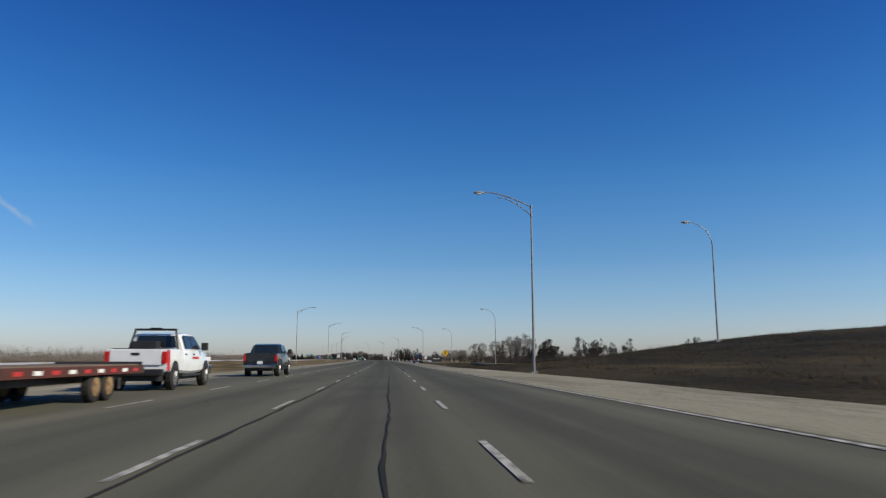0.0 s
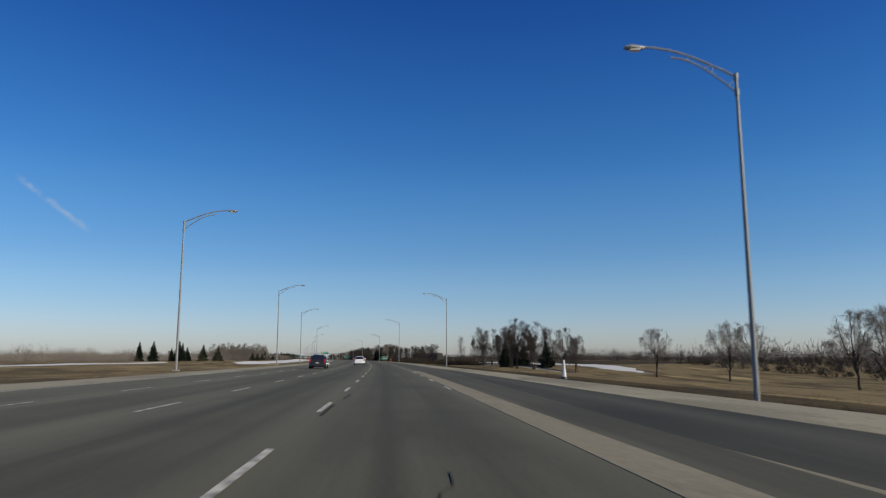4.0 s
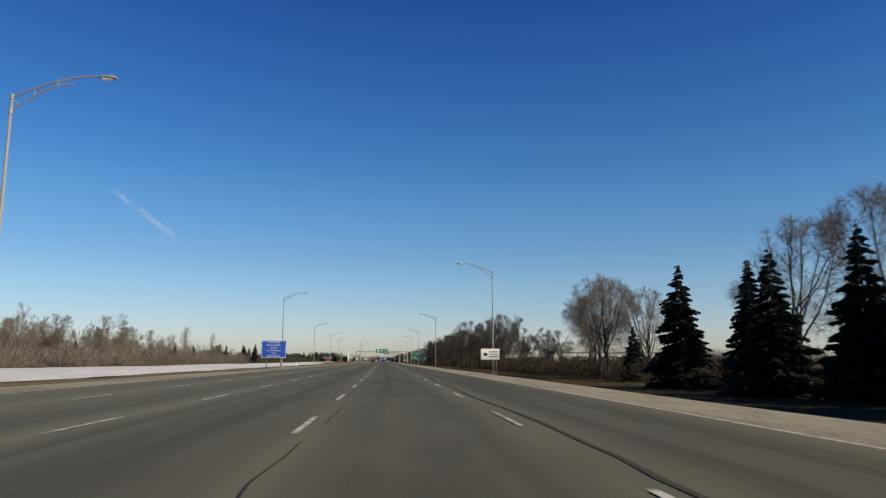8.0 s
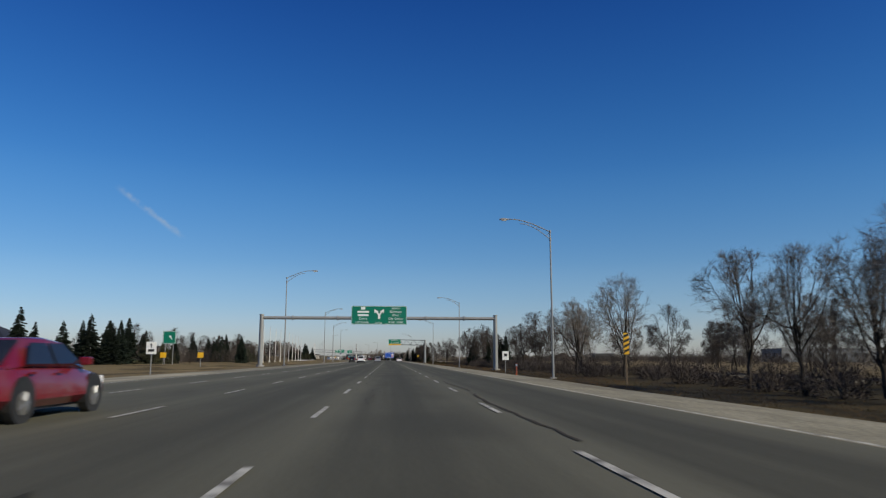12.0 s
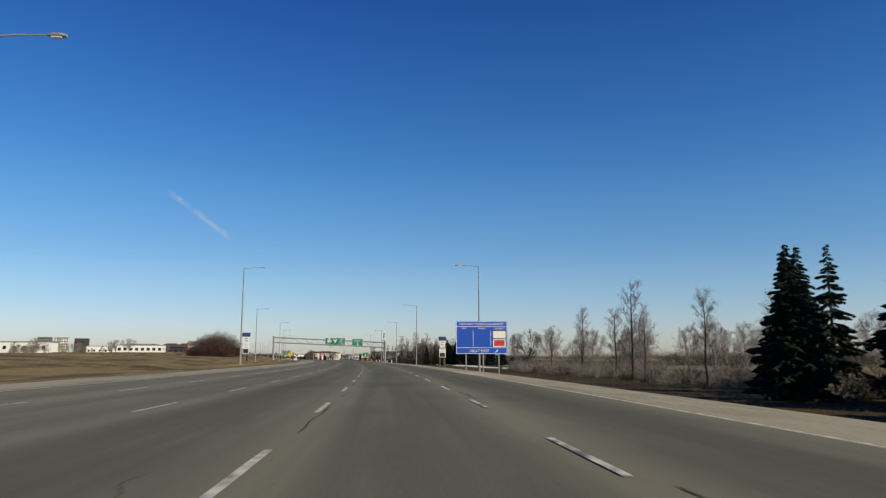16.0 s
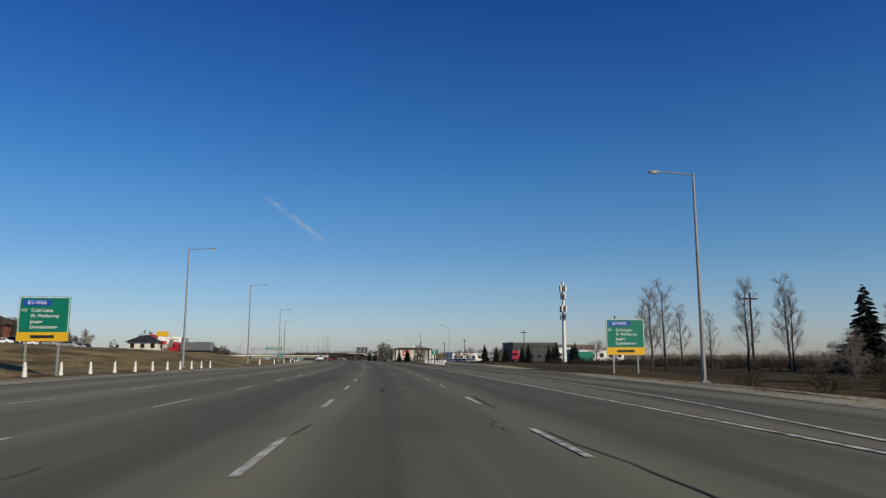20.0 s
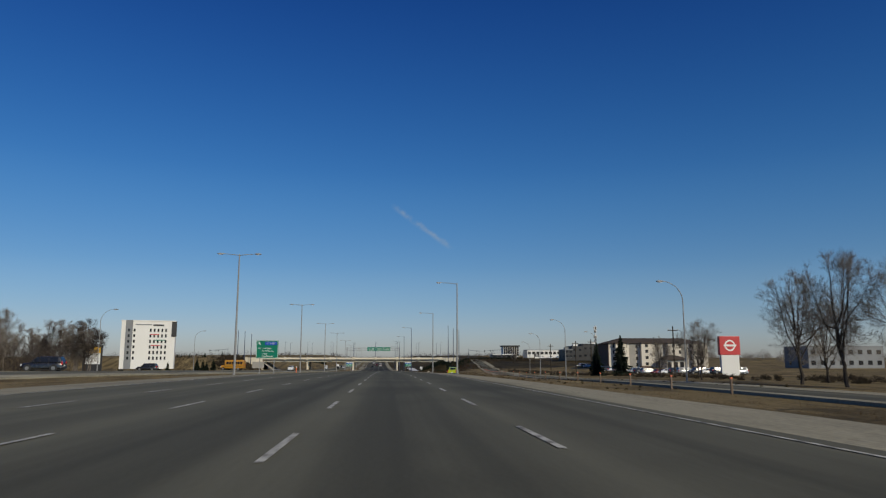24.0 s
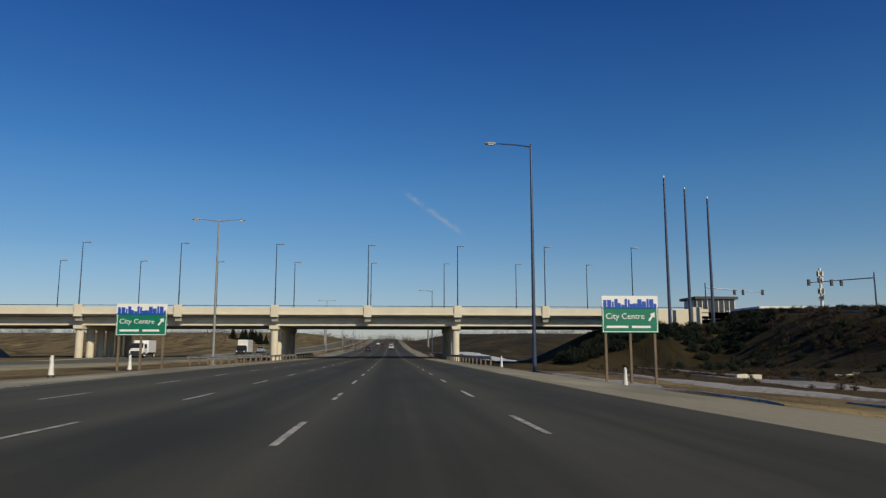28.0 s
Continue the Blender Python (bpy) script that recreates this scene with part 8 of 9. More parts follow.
t = building("hotel", at(3012, -115, land(3012, -115) + 1.8, 14), 25, 22, 22.5, STUCCO, "white rendered hotel with a grey vertical strip", 0, 0, band=STUCCO, category="hotel")
part("vertical_strip", B(box, (-10.5, -0.3, -1), (-7.3, 0.1, 23), 0.05), CLADGREY, t, "grey cladding strip")
for i in range(6):
    z = 3.6 + 2.75 * i
    part("window", B(box, (-9.4, -0.34, z), (-8.5, -0.28, z + 1.3)), GLASS, t)
    part("window", B(box, (-6.9, -0.06, z), (-6.0, 0.03, z + 1.4)), GLASS, t)
    for x in (1.0, 2.8, 4.6, 6.4, 8.2):
        w = part("window", B(box, (x - 0.4, -0.06, z), (x + 0.4, 0.03, z + 1.5)), GLASS, t)
        part("sill", B(box, (x - 0.5, -0.16, z - 0.14), (x + 0.5, 0.0, z - 0.02)), CLADGREY, w)
for x, z, m in ((2.8, 16.1, RED), (5.6, 13.3, GREEN), (3.7, 10.6, RED)):
    part("coloured_bar", B(box, (x - 2.2, -0.2, z - 0.3), (x + 2.2, -0.05, z + 0.1)), m, t)
part("dark_corner", B(box, (10.8, -0.35, 15), (13.2, 0.1, 22.5), 0.05), CLADDARK, t)
bar(t, 4.6, 20.6, 5, 0.8, CLADDARK, -0.08)
bar(t, -2.4, 20.8, 7.5, 0.5, CLADGREY, -0.08)
t = building("hotel", at(2927, 113, land(2929, 112) - 0.3, -2), 41, 18, 10.0, CREAM, "long cream four-storey hotel with a brown hipped roof", 4, 9, ROOFING, 2.4, BROWNBRICK, category="hotel", win=(1.2, 1.3))
for x in (-16, -5.5, 5.5, 16):
    part("bay", B(box, (x - 2.2, -2.0, -1), (x + 2.2, 0.1, 9.8), 0.05), CREAM, t, "cream projecting bay")
    part("bay_cap", B(box, (x - 2.5, -2.3, 9.82), (x + 2.5, 0.1, 10.3), 0.05), ROOFING, t)
    part("bay_plinth", B(box, (x - 2.26, -2.06, -1), (x + 2.26, 0.1, 1.0), 0.02), BROWNBRICK, t)
    for z in (1.2, 3.7, 6.2, 8.4):
        part("window", B(box, (x - 0.6, -2.06, z), (x + 0.6, -1.98, z + 1.2)), GLASS, t)
for x in (-10.7, 0, 10.7):
    part("recess", B(box, (x - 1.3, -0.12, -1), (x + 1.3, 0.04, 10.0)), CONCDARK, t, "grey stone panel")
# shade on the side away from the sun, put into a brown sheet
part("side_cladding", B(box, (-20.7, -0.05, -1), (-20.5, 18, 9.9)), BROWNBRICK, t, "side wall coloured brown for its shade")
part("porch", B(box, (0, -9, -1), (7, -1.1, 3.4), 0.1), CREAM, t)
part("porch_roof", B(loft, [(-10, 4.4, 3.4, 3.6, 4.2), (-5, 4.4, 3.4, 5.4, 0.9), (-1.1, 4.4, 3.4, 3.6, 4.2)], 0.05), ROOFING, t, place=(3.5, 0, 0))
for x in (1.0, 3.5, 6.0):
    part("porch_opening", B(box, (x - 0.8, -9.06, -0.5), (x + 0.8, -8.98, 2.6)), GLASS, t)
for x, w, z in ((118.5, 5, 5.6), (124, 7, 7.6), (136, 17, 9.0), (149, 10, 9.6)):
    o = building("office_block", at(3085, x, 7.0), w, 16, z, CLADDARK, "dark clad two-storey office block by the cross street", 2, max(2, int(w / 3)), band=CLADDARK if z > 7 else CLADGREY, win=(1.5, 1.2))
    part("rooftop_unit", B(box, (-1.5, 4, z + 0.5), (1.5, 7, z + 1.7), 0.05), STUCCO if z > 7 else CLADGREY, o)
o = building("office_block", at(3050, 149, land(3050, 149) + 0.2), 26, 18, 8.0, CLADGREY, "grey gabled commercial block with a shingle roof", 2, 7, CLADGREY, 2.6, STUCCO, win=(1.4, 1.3))
part("gable", B(panel, [(-3.2, -0.9, 5.4), (3.2, -0.9, 5.4), (0, -0.9, 8.9)], 0.8, (0, 1, 0)), CLADDARK, o, "dark gable over the entrance")
part("corner_bay", B(box, (-13.2, -0.7, -1), (-7.5, 0.1, 7.6), 0.05), CLADDARK, o)
def earth_mound(s, d, w, h, seed):
    """A tipped heap of dark soil with a lumpy crest."""
    t = thing("earth_mound", at(s, d, land(s, d) - 0.1), "dark heap of tipped earth on the plain beyond the tracks", "mound", "earth heaps beyond the tracks")
    bm = bmesh.new()
    rows = []
    for i in range(9):
        f = i / 8
        rows.append([])
        for k in range(20):
            a = 2 * math.pi * k / 20
            q = noise.noise(Vector((math.cos(a) * 1.4 + seed, math.sin(a) * 1.4, f * 2)))
            rr = (1 - f) ** 0.85 * (1 + 0.3 * q) + 0.02
            rows[-1].append(bm.verts.new((w / 2 * rr * math.cos(a) + f * 0.1 * w, w * 0.45 * rr * math.sin(a), h * (f ** 0.9) * (1 + 0.12 * q))))
    for a, b in zip(rows, rows[1:]):
        for k in range(20):
            bm.faces.new((a[k], a[(k + 1) % 20], b[(k + 1) % 20], b[k]))
    bm.faces.new(rows[-1])
    part("soil", bm, SOIL, t, smooth=True)


for s, d, w, h, seed in ((1921, 137, 24, 5.6, 1), (2006, 137, 13, 5.2, 2), (1965, 180, 28, 6.0, 3)):
    earth_mound(s, d, w, h, seed)
for s, d, w, h, wm, lab, bays in ((2040, 195, 9, 5, STUCCO, "small white shed beyond the earth heaps", 2), (2030, 206, 15, 5, CLADDARK, "dark shed beyond the earth heaps", 4), (1935, 178, 16, 5, CLADDARK, "dark flat-roofed shed on the plain", 4), (1975, 200, 14, 4, CLADGREY, "grey shed on the plain", 4)):
    building("shop", at(s, d, land(s, d)), w, 12, h, wm, lab, 1, bays, band=CLADGREY, win=(1.8, 1.6))
o = thing("warehouse", at(3015, 140, land(3015, 140)), "tall white gabled shop with a dark roof", "building")
part("wall", B(box, (-8.5, 0, -1), (8.5, 22, 8.0), 0.05), STUCCO, o)
# this side is set darker than the white front
part("side_wall", B(box, (-8.7, 0.05, -1), (-8.5, 22, 7.9)), CLADDARK, o, "dark side wall")
part("gable", B(panel, [(-8.5, 0, 8), (8.5, 0, 8), (0, 0, 11.9)], 0.5, (0, 1, 0)), STUCCO, o)
for k in (-1, 1):
    part("roof", B(panel, [(0, -0.8, 12.2), (k * 9.4, -0.8, 7.8), (k * 9.4, 22.5, 7.8), (0, 22.5, 12.2)], 0.3, (k * 0.48, 0, 0.88)), CLADGREY, o, "dark grey pitched roof")
part("emblem", B(tube, [(0, -0.08, 9.4), (0, 0.0, 9.4)], 0.9, 20), CLADDARK, o)
part("emblem", B(tube, [(0, -0.12, 9.4), (0, -0.08, 9.4)], 0.68, 20), STUCCO, o)
for x in (-6, -2, 2, 6):
    part("window", B(box, (x - 0.7, -0.06, 3.0), (x + 0.7, 0.03, 6.0)), GLASS, o)
    part("sill", B(box, (x - 0.9, -0.16, 2.85), (x + 0.9, 0.0, 2.98)), CLADGREY, o)
o = thing("pylon_sign", at(3150, 112.6, 8.0), "square dark dealership sign with a white round emblem", "sign")
part("board", B(box, (-1.8, -0.5, -0.5), (1.8, 0.5, 3.6), 0.1), CLADDARK, o)
part("emblem", B(tube, [(0, -0.56, 2.4), (0, -0.5, 2.4)], 0.8, 20), WHITE, o)
part("emblem", B(tube, [(0, -0.6, 2.4), (0, -0.56, 2.4)], 0.58, 20), CLADDARK, o)
part("base_panel", B(box, (-1.5, -0.56, 0.0), (1.5, -0.5, 1.2)), WHITE, o)
building("shop", at(3190, 96, 6.5), 18, 14, 4.5, CLADDARK, "dark flat-roofed shop with white trim", 1, 5, band=STUCCO, win=(2.6, 2.6))
t = thing("showroom", at(3278, 118, 9.6), "glazed showroom box under a flat dark roof", "building")
part("floor_slab", B(box, (-7, 0, -8), (7, 12, 0.3)), CONCDARK, t)
part("roof", B(box, (-8, -1, 8.6), (8, 13, 9.6), 0.1), CLADDARK, t)
for i in range(8):
    part("mullion", B(box, (-7 + 2 * i - 0.12, -0.12, 0.3), (-7 + 2 * i + 0.12, 0.12, 8.6)), STUCCO, t)
for i in range(7):
    for z in (0.4, 4.5):
        part("pane", B(box, (-6.85 + 2 * i, -0.02, z), (-5.15 + 2 * i, 0.04, z + 3.9)), GLASS, t)
part("core", B(box, (-6.8, 3, 0.3), (6.8, 11.5, 8.6)), STUCCO, t)
building("showroom", at(3275, 155, 9.4), 46, 18, 5.5, STUCCO, "low white showroom with a band of windows", 1, 12, band=CLADGREY, win=(2.8, 2.4))
for s, d, w, h, wm, lab, bays, rf in ((2630, 118, 34, 7, STUCCO, "white flat-roofed warehouse by the frontage", 8, 0), (2575, 92, 22, 8.5, CLADDARK, "dark car dealership with a glazed front", 6, 0), (2660, 150, 30, 9, BROWNBRICK, "brown commercial block by the frontage", 8, 0),
                                      (2540, 108, 20, 4.4, STUCCO, "low white workshop by the frontage", 5, 0), (2700, 96, 20, 5, STUCCO, "low white shop by the frontage", 5, 0), 
                                      (1196, 84, 46, 4.2, STUCCO, "long low white shed behind the trees", 9, 0), (2119, 63, 9, 2.9, CLADDARK, "small dark flat-roofed shed beyond the snow", 2, 0), (1700, 190, 50, 5, CLADGREY, "low grey shed beyond the tracks", 10, 0), 
                                      (2900, 175, 30, 8, CLADGREY, "grey shop behind the parked cars", 8, 0)):
    building("shop", at(s, d, land(s, d)), w, 16, h, wm, lab, 1 if h < 8 else 2, bays, band=CLADGREY, win=(1.8, 1.6))
for s, d, w, h, wm, lab, fl, bays, rh in ((2700, -231, 12, 22, CLADGREY, "grey apartment tower far beyond the field", 8, 6, 0), (2704, -216, 13, 22, STUCCO, "pale apartment tower far beyond the field", 8, 6, 0), (2700, -197, 13, 21, CLADDARK, "charcoal apartment tower far beyond the field", 8, 5, 0),
                                          (2480, -150, 40, 6, STUCCO, "low white shop row beyond the field", 1, 10, 0), (2430, -105, 18, 5, CLADDARK, "dark gabled restaurant beyond the field", 1, 5, 3.0), (2462, -98, 14, 5.5, REDBRICK, "red brick restaurant beyond the field", 1, 4, 3.0),
                                          (2520, -120, 26, 7, CLADGREY, "grey shop beyond the field", 1, 7, 0), (2620, -130, 24, 9, STUCCO, "white commercial block beyond the field", 2, 6, 0), (2250, -160, 40, 5, STUCCO, "low white shop row beyond the field", 1, 9, 0),
                                          (2352, -80, 8, 4.4, CLADDARK, "dark shop beside the fuel canopy", 1, 2, 0), (1540, -71, 17, 3.2, BROWNBRICK, "brown visitor centre with a steep roof", 1, 6, 3.6), (2380, -118, 16, 6, STUCCO, "white shop beyond the field", 1, 4, 0)):
    building("shop" if fl == 1 else "tower_block", at(s, d, land(s, d)), w, 14, h, wm, lab, fl, bays, CLADDARK if wm is BROWNBRICK else ROOFING, rh, CLADGREY, False, win=(1.5, 1.5))

# the fuel station and signs on the rise beyond the field
t = thing("fuel_canopy", at(2334, -78, land(2334, -78)), "white-edged flat canopy of a fuel station", "canopy")
part("roof", B(box, (-5.5, -4, 3.7), (5.5, 4, 4.5), 0.06), STUCCO, t)
part("soffit", B(box, (-5.2, -3.7, 3.62), (5.2, 3.7, 3.7)), CLADGREY, t)
for x in (-3.6, 3.6):
    for y in (-2.4, 2.4):
        part("column", B(box, (x - 0.2, y - 0.2, -0.4), (x + 0.2, y + 0.2, 3.63), 0.02), CLADGREY, t)
    part("fuel_pump", B(box, (x - 0.45, -0.4, -0.3), (x + 0.45, 0.4, 1.9), 0.05), STUCCO, t)
t = thing("billboard", at(2346, -83, land(2346, -83)), "dark billboard with pale panels above the canopy", "billboard")
part("board", B(box, (-2.7, -0.2, 5.2), (2.7, 0.2, 7.4), 0.04), CLADDARK, t)
for x in (-1.9, -0.5, 1.0):
    part("text_bar", B(box, (x - 0.45, -0.24, 5.6), (x + 0.45, -0.2, 7.0)), CLADGREY, t)
for x in (-2, 2):
    part("post", B(box, (x - 0.15, -0.1, -0.5), (x + 0.15, 0.18, 5.2), 0.02), STEELDARK, t)
t = thing("pylon_sign", at(2360, -78, land(2360, -78)), "restaurant pylon sign with a peaked red head and white panel", "sign")
part("post", B(box, (-0.18, -0.18, -0.5), (0.18, 0.18, 5.0), 0.02), WOODPOST, t)
part("head", B(panel, [(-1.5, 0, 5.0), (1.5, 0, 5.0), (1.7, 0, 6.2), (0, 0, 7.5), (-1.7, 0, 6.2)], 0.5, (0, 1, 0)), RED, t, "peaked red head")
part("text_bar", B(box, (-1.3, -0.36, 5.5), (1.3, -0.3, 6.1)), WHITE, t)
part("message_board", B(box, (-1.1, -0.25, 3.2), (1.1, 0.25, 4.5), 0.04), WHITE, t)
t = thing("pylon_sign", at(2440, -76.4, land(2440, -76.4)), "tall double pylon sign with yellow and white panels", "sign")
for x in (-2.0, 2.0):
    part("post", B(box, (x - 0.2, -0.1, -0.5), (x + 0.2, 0.25, 5.0), 0.02), STEELDARK, t)
part("yellow_panel", B(box, (-3.1, -0.3, 7.6), (-0.2, 0.3, 10.2), 0.05), YELLOW, t)
part("red_panel", B(box, (-3.1, -0.3, 4.6), (-0.2, 0.3, 7.5), 0.05), RED, t)
part("white_panel", B(box, (0.0, -0.3, 4.9), (3.2, 0.3, 10.4), 0.05), WHITE, t)
for z in (5.2, 6.3):
    part("text_bar", B(box, (-2.8, -0.36, z), (-0.5, -0.3, z + 0.6)), WHITE, t)
tree("spruce", 2362, -73.8, 6.6, "trees by the fuel station")
for s, d, h in ((2415, -90, 9.5), (2424, -84, 9), (2430, -80, 7)):
    tree("clump", s, d, h, "trees by the fuel station")
tree("spruce", 2372, -84, 5.0, "trees by the fuel station")
building("shop", at(2330, -112, land(2330, -112)), 26, 14, 4.6, STUCCO, "low white shop row behind the rise", 1, 8, band=CLADGREY, win=(1.8, 1.6))

# red lorry and grey trailer parked on the frontage, and the roadhouse beside them
def lorry(m):
    t = thing("lorry", m, "red lorry tractor with a grey box trailer parked on the frontage", "truck")
    part("cab", B(loft, [(3.6, 1.2, 0.9, 3.7, 1.1), (5.6, 1.22, 0.9, 3.9, 1.1), (6.3, 1.22, 0.9, 2.3, 1.15), (7.6, 1.1, 0.8, 2.0, 1.0), (7.9, 0.95, 0.9, 1.8, 0.85)], 0.12), LORRYRED, t, "red cab", smooth=True)
    part("windscreen", B(panel, [(-1.0, 6.32, 2.35), (1.0, 6.32, 2.35), (0.95, 5.72, 3.4), (-0.95, 5.72, 3.4)], 0.04, (0, 0.9, 0.4)), GLASS, t)
    for k in (-1, 1):
        part("side_window", B(box, (k * 1.2 - 0.03, 4.7, 2.3), (k * 1.2 + 0.03, 5.6, 3.1)), GLASS, t)
        part("exhaust_stack", B(tube, [(k * 1.05, 3.45, 1.0), (k * 1.05, 3.45, 4.2)], 0.08, 8), CHROME, t)
        for y in (6.9, 3.0, 1.9, -5.2, -6.4):
            wheel(t, k * 1.05, y, 0.5, 0.3)
    part("trailer_box", B(box, (-1.25, -7.6, 1.15), (1.25, 2.9, 3.9), 0.05), CLADGREY, t, "grey box trailer")
    for i in range(12):
        part("trailer_rib", B(box, (-1.29, -7.2 + 0.86 * i, 1.25), (1.29, -7.14 + 0.86 * i, 3.8)), GALV, t)
    part("chassis", B(box, (-0.5, -7.2, 0.75), (0.5, 7.2, 1.1)), STEELDARK, t)
    return t


rig = lorry(at(2510, -52, land(2510, -52) + 0.02, 72))
again(rig, at(2506, 60, land(2506, 60) + 0.02, 160), 1.0, "red lorry tractor and box trailer standing before the frontage sheds")
building("roadhouse", at(2495, -64, land(2495, -64)), 9, 9, 2.8, CREAM, "low roadhouse with a dark hipped roof", 1, 3, CLADDARK, 2.2, CLADDARK, category="restaurant", win=(1.2, 1.3))
building("roadhouse", at(2508, -64.5, land(2508, -64.5)), 6, 6, 4.4, CREAM, "cream roadhouse block with a red roof", 1, 2, RED, 1.6, CLADDARK, category="restaurant", win=(1.2, 1.3))
t = thing("pylon_sign", at(2500, -59.2, land(2500, -59.2)), "yellow-headed pylon sign over white and red panels", "sign")
part("post", B(tube, [(0, 0, -0.5), (0, 0, 3.0)], 0.22, 8), STEELDARK, t)
part("yellow_panel", B(box, (-1.8, -0.3, 5.0), (1.8, 0.3, 6.6), 0.05), YELLOW, t)
part("white_panel", B(box, (-1.3, -0.3, 3.6), (1.3, 0.3, 4.9), 0.05), WHITE, t)
part("red_panel", B(box, (-1.3, -0.3, 2.6), (1.3, 0.3, 3.5), 0.05), RED, t)
for s, d, h in ((2530, -70, 8.5), (2536, -64, 8.5), (2542, -58, 7), (2547, -52.5, 5.5), (2560, -45, 4.2)):
    tree("clump", s, d, h, "leafless trees behind the roadhouse")

for s, d, h in ((1846, -44, 6.3), (1843, -46.5, 5.6), (1849, -41.8, 4.6)):
    tree("spruce", s, d, h, "spruces behind the flagpoles")

# park sign: a board under a small roof on a brick pier
t = thing("park_sign", at(1476, -39.5, land(1476, -39.5)), "brick-footed park sign with a dark blue board", "sign")
part("pier", B(box, (-1.6, -0.3, -0.4), (1.6, 0.6, 2.2), 0.04), REDBRICK, t, "red brick pier")
part("board", B(box, (-3.6, -0.1, 2.2), (3.6, 0.4, 3.7), 0.05), BLUEPOLE, t)
part("roof", B(panel, [(-4.0, -0.3, 3.7), (4.0, -0.3, 3.7), (2.2, 0.2, 5.0), (-2.2, 0.2, 5.0)], 0.5, (0, 0.9, 0.4)), CLADDARK, t)
lettering("GATEWAY PARK", t, 0, 2.95, 0.86, WHITE, -0.12)
t = thing("road_sign", at(1530, -33, land(1530, -33)), "small green direction sign with yellow plates below", "road sign")
sign_board(t, -1.0, 1.0, 3.2, 5.2, GREEN)
posts(t, (-0.6, 0.6), -0.4, 5.0, GALV, 0.05)
arrow(t, 0.2, 4.2, 0.8, -35, WHITE)
for x in (-3.2, 2.4):
    c = thing("road_sign", at(1528, -30 + x, land(1528, -30)), "small yellow plate on a post", "road sign")
    sign_board(c, -0.45, 0.45, 1.2, 2.0, YELLOW, False)
    posts(c, (0,), -0.4, 1.9, GALV, 0.04)

fpole = None
for s, d in [(1831, -38), (1840, -38), (1848, -38), (1856, -38.2), (1864, -38.4)] + [(1604 + 13 * i, -31 - 0.4 * i) for i in range(10)]:
    m = at(s, d, land(s, d))
    if fpole:
        again(fpole, m)
    else:
        fpole = thing("flagpole", m, "bare white flagpole on the grass bank", "flagpole", "white flagpoles")
        part("shaft", B(tube, [(0, 0, 0.2), (0, 0, 9.6)], [0.1, 0.05], 8), PLASTIC, fpole, smooth=True)
        part("base", B(box, (-0.25, -0.25, -0.3), (0.25, 0.25, 0.25), 0.02), CONC, fpole)
        part("finial", B(tube, [(0, 0, 9.6), (0, 0, 9.75)], [0.08, 0.03], 8), GALV, fpole)

t = thing("cell_tower", at(2460.3, 61.2, land(2460.3, 61.2)), "white monopole mast carrying three rings of antennas", "mast")
part("shaft", B(tube, [(0, 0, -0.5), (0, 0, 12), (0, 0, 23.5)], [0.65, 0.5, 0.36], 14), PLASTIC, t, smooth=True)
for z, n in ((21.5, 6), (19.3, 4), (15.5, 6), (13.2, 3)):
    part("antenna_ring", B(tube, [(0, 0, z - 0.1), (0, 0, z + 0.1)], 0.62, 12), GALV, t)
    for i in range(n):
        a = 2 * math.pi * i / n + z
        part("antenna", B(box, (0.85 * math.cos(a) - 0.2, 0.85 * math.sin(a) - 0.12, z - 0.9), (0.85 * math.cos(a) + 0.2, 0.85 * math.sin(a) + 0.12, z + 0.9), 0.03), STUCCO if i % 2 else STEELDARK, t)
part("equipment_hut", B(box, (2, -2, -0.3), (8, 1.5, 3.0), 0.05), GREEN, t, "green equipment enclosure")
again(t, at(3395, 232, land(3395, 232)), 1.55, "white monopole mast far behind the shops")

t = thing("pylon_sign", at(2793.5, 75.6, land(2793.5, 75.6) - 0.6), "white dealership pylon with a red head panel", "sign")
part("pylon", B(box, (-2.0, -0.4, -0.5), (2.0, 0.4, 5.0), 0.06), STUCCO, t)
part("head", B(box, (-2.3, -0.5, 5.0), (2.3, 0.5, 9.0), 0.08), RED, t, "red head panel")
part("emblem", B(tube, [(0, -0.53, 7.0), (0, -0.5, 7.0)], 1.2, 24), WHITE, t)
part("emblem", B(tube, [(0, -0.56, 7.0), (0, -0.53, 7.0)], 0.9, 24), RED, t)
part("emblem", B(box, (-1.4, -0.6, 6.8), (1.4, -0.56, 7.2)), WHITE, t)
t = thing("pylon_sign", at(2905, -100, land(2905, -100)), "dark framed pylon sign with yellow and white panels", "sign")
part("frame", B(box, (-3.2, -0.3, -0.5), (3.2, 0.3, 9.0), 0.05), CLADDARK, t)
part("panel", B(box, (-2.7, -0.36, 6.3), (2.7, -0.3, 8.4)), YELLOW, t)
part("panel", B(box, (-2.7, -0.36, 2.4), (2.7, -0.3, 6.1)), WHITE, t)
t = thing("pylon_sign", at(2440, -92, land(2440, -92)), "orange and white restaurant pylon sign", "sign")
part("post", B(tube, [(0, 0, -0.5), (0, 0, 6)], 0.25, 8), STEELDARK, t)
part("panel", B(box, (-2.2, -0.3, 6), (2.2, 0.3, 8.6), 0.05), ORANGE, t)
part("panel", B(box, (-1.7, -0.3, 3.2), (1.7, 0.3, 5.8), 0.05), WHITE, t)

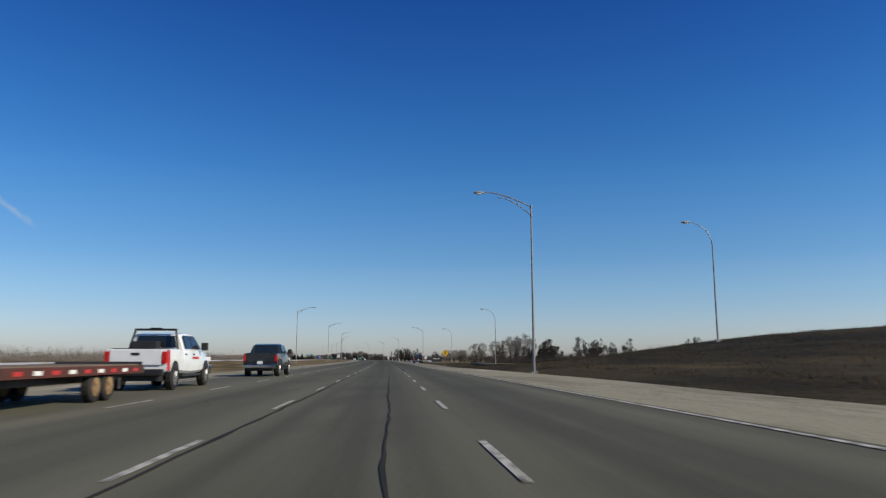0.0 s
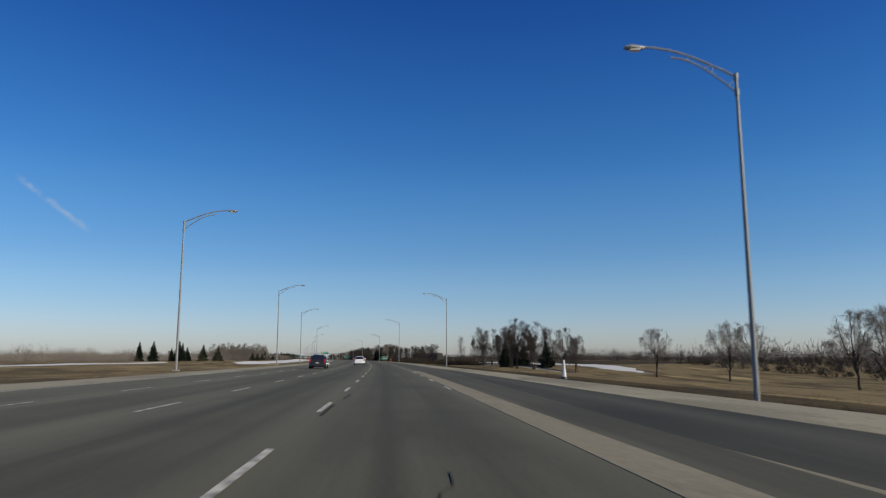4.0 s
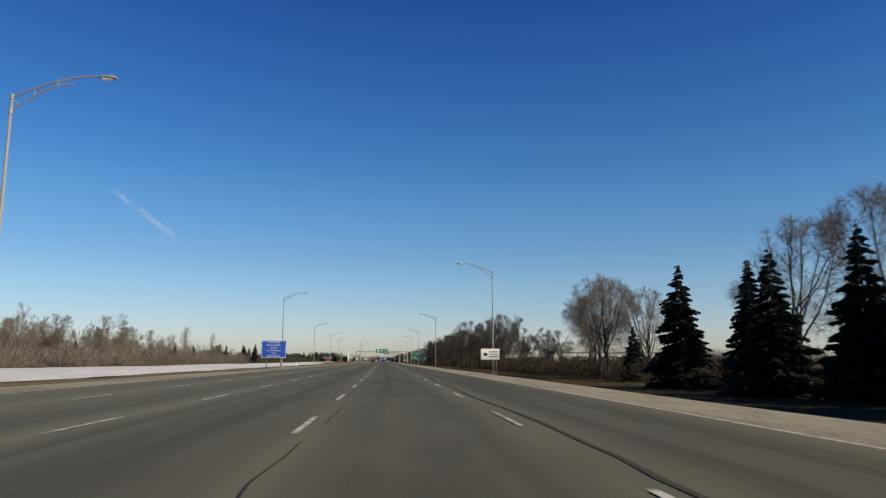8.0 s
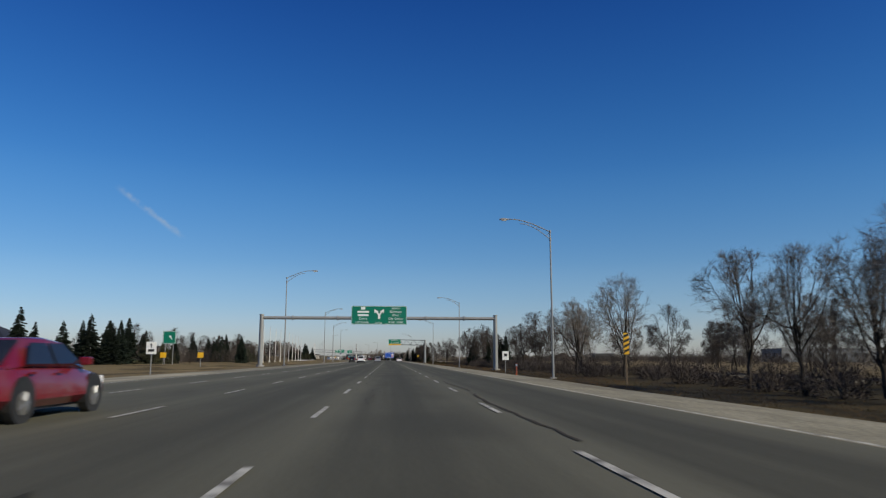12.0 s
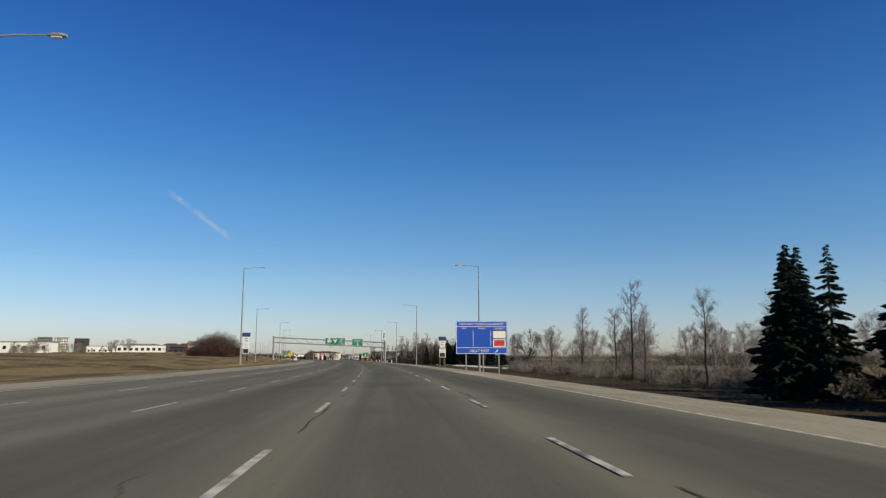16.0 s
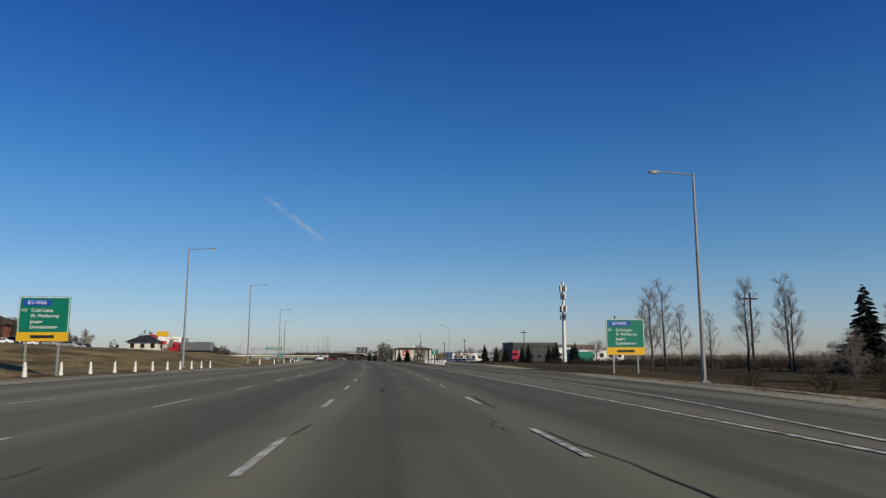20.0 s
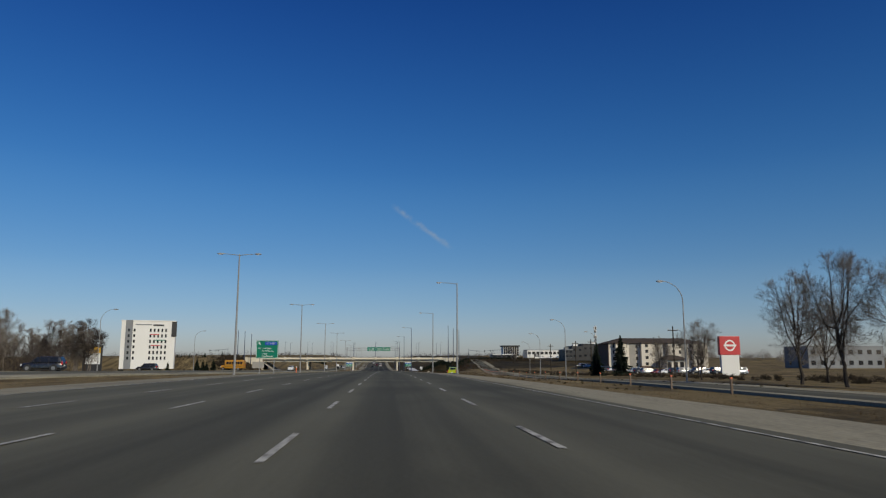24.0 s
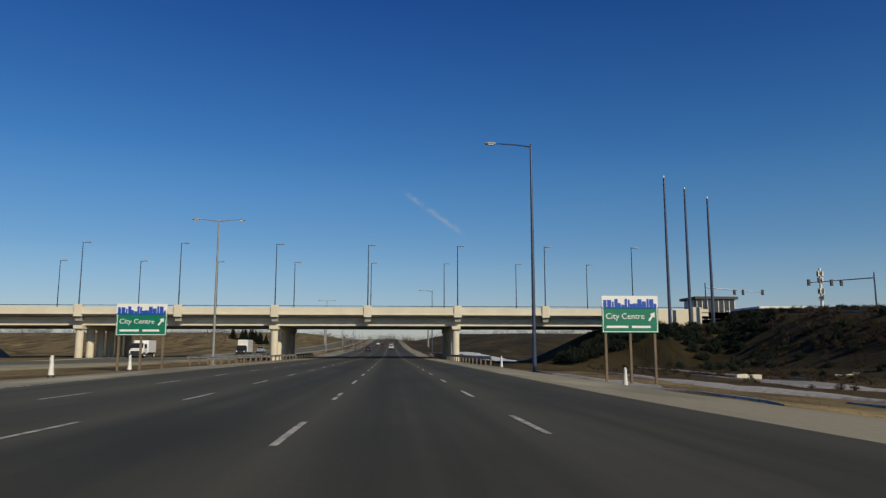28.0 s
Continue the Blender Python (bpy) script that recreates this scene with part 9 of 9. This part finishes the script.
# parked cars along the frontage
lot = random.Random(6)
cars = [car(at(2600, 64, land(2600, 64) + 0.02, 90), CARWHITE, "white sedan parked in the frontage lot", plain=True), car(at(2604, 64, land(2604, 64) + 0.02, 90), CARBLACK, "black sport utility parked in the frontage lot", "suv", plain=True),
        car(at(2608, 64, land(2608, 64) + 0.02, 90), CARGREY, "silver minivan parked in the frontage lot", "van", plain=True), car(at(2612, 64, land(2612, 64) + 0.02, 90), CARRED, "red sedan parked in the frontage lot", plain=True)]
for i in range(36):
    s, d = (2616 + 4.0 * i, 66 + lot.uniform(-0.3, 0.3)) if i < 16 else ((2800 + 6.5 * (i - 16), 80 + lot.uniform(-0.3, 0.3)) if i < 32 else (2955 + 3.6 * (i - 32), 92 + lot.uniform(-0.4, 0.4)))
    again(lot.choice(cars[:3] * 3 + cars), at(s, d, land(s, d) + 0.02, lot.choice((90, -90)) + lot.uniform(-3, 3)))
for i in range(12):
    s, d = 2440 + 7 * i, -84 + lot.uniform(-2, 2)
    again(lot.choice(cars[:3]), at(s, d, land(s, d) + 0.02, 90 + lot.uniform(-8, 8)), 1.0, "car parked beyond the brown field")
for i in range(9):
    s, d = 2560 + 7.5 * i + lot.uniform(-0.6, 0.6), 58 + lot.uniform(-0.4, 0.4)
    again(lot.choice(cars[:3]), at(s, d, land(s, d) + 0.02, lot.choice((0, 180))), 1.0, "car parked along the frontage street")
for i in range(9):
    s, d = 3147 + lot.uniform(-0.5, 0.5), 116 + 6.2 * i + lot.uniform(-0.6, 0.6)
    again(lot.choice(cars[:3]), at(s, d, land(s, d) + 0.02, 90 + lot.choice((0, 180))), 1.0, "car parked on the street above the bank")

# traffic signals by the bridge and wooden utility poles
sg = None
for s, d, tn in ((3150, 87, 0), (3172, 66, 180), (3150, -104, 0)):
    m = at(s, d, 8.0, tn)
    if sg:
        again(sg, m)
    else:
        sg = thing("traffic_signal", m, "dark signal mast with a long arm over the cross street", "traffic signal", "traffic signals")
        part("pole", B(tube, [(0, 0, -1), (0, 0, 7.2)], [0.16, 0.11], 8), BLUEPOLE, sg)
        part("arm", B(tube, [(0, 0, 6.2), (-12.5, 0, 5.2)], [0.12, 0.06], 6), BLUEPOLE, sg)
        for x in (-12.2, -8.0, -6.2):
            part("signal_head", B(box, (x - 0.2, -0.2, 4.7), (x + 0.2, 0.2, 5.8), 0.03), TRIM, sg)
up = None
for s, d in ((2590, 62), (2660, 70), (2730, 72), (2800, 66), (2877, 70), (2894, 69.5), (2940, 71.5), (2360, 58), (2420, 60), (2500, 61)):
    m = at(s, d, land(s, d))
    if up:
        again(up, m)
    else:
        up = thing("utility_pole", m, "brown timber utility pole with a crossarm", "utility pole", "utility poles along the frontage")
        part("shaft", B(tube, [(0, 0, -0.5), (0, 0, 11)], [0.19, 0.14], 8), CREOSOTE, up)
        part("crossarm", B(box, (-1.2, -0.08, 10.0), (1.2, 0.08, 10.2)), CREOSOTE, up)
        for x in (-1.1, -0.4, 0.4, 1.1):
            part("insulator", B(tube, [(x, 0, 10.2), (x, 0, 10.42)], 0.05, 6), CONC, up)
# white water tower far across the field
t = thing("water_tower", at(900, -560, 0), "white water tower far across the field", "tower")
part("stem", B(tube, [(0, 0, -1), (0, 0, 24), (0, 0, 27)], [1.2, 1.0, 2.5], 14), STUCCO, t, smooth=True)
part("tank", B(tube, [(0, 0, 27), (0, 0, 28.5), (0, 0, 33), (0, 0, 34.5)], [2.5, 3.4, 3.4, 1.5], 18), STUCCO, t, smooth=True)
# cement block markers on the far kerb
for s, d in ((3088, 31), (3094, 44)):
    t = thing("rubble_heap", at(s, d, land(s, d)), "low heap of broken pale concrete on the verge", "rubble")
    for i in range(5):
        x, y = lot.uniform(-1.5, 1.5), lot.uniform(-0.8, 0.8)
        part("chunk", B(box, (x - 0.35, y - 0.25, -0.1), (x + 0.35, y + 0.25, lot.uniform(0.15, 0.4)), 0.06), CONC, t)
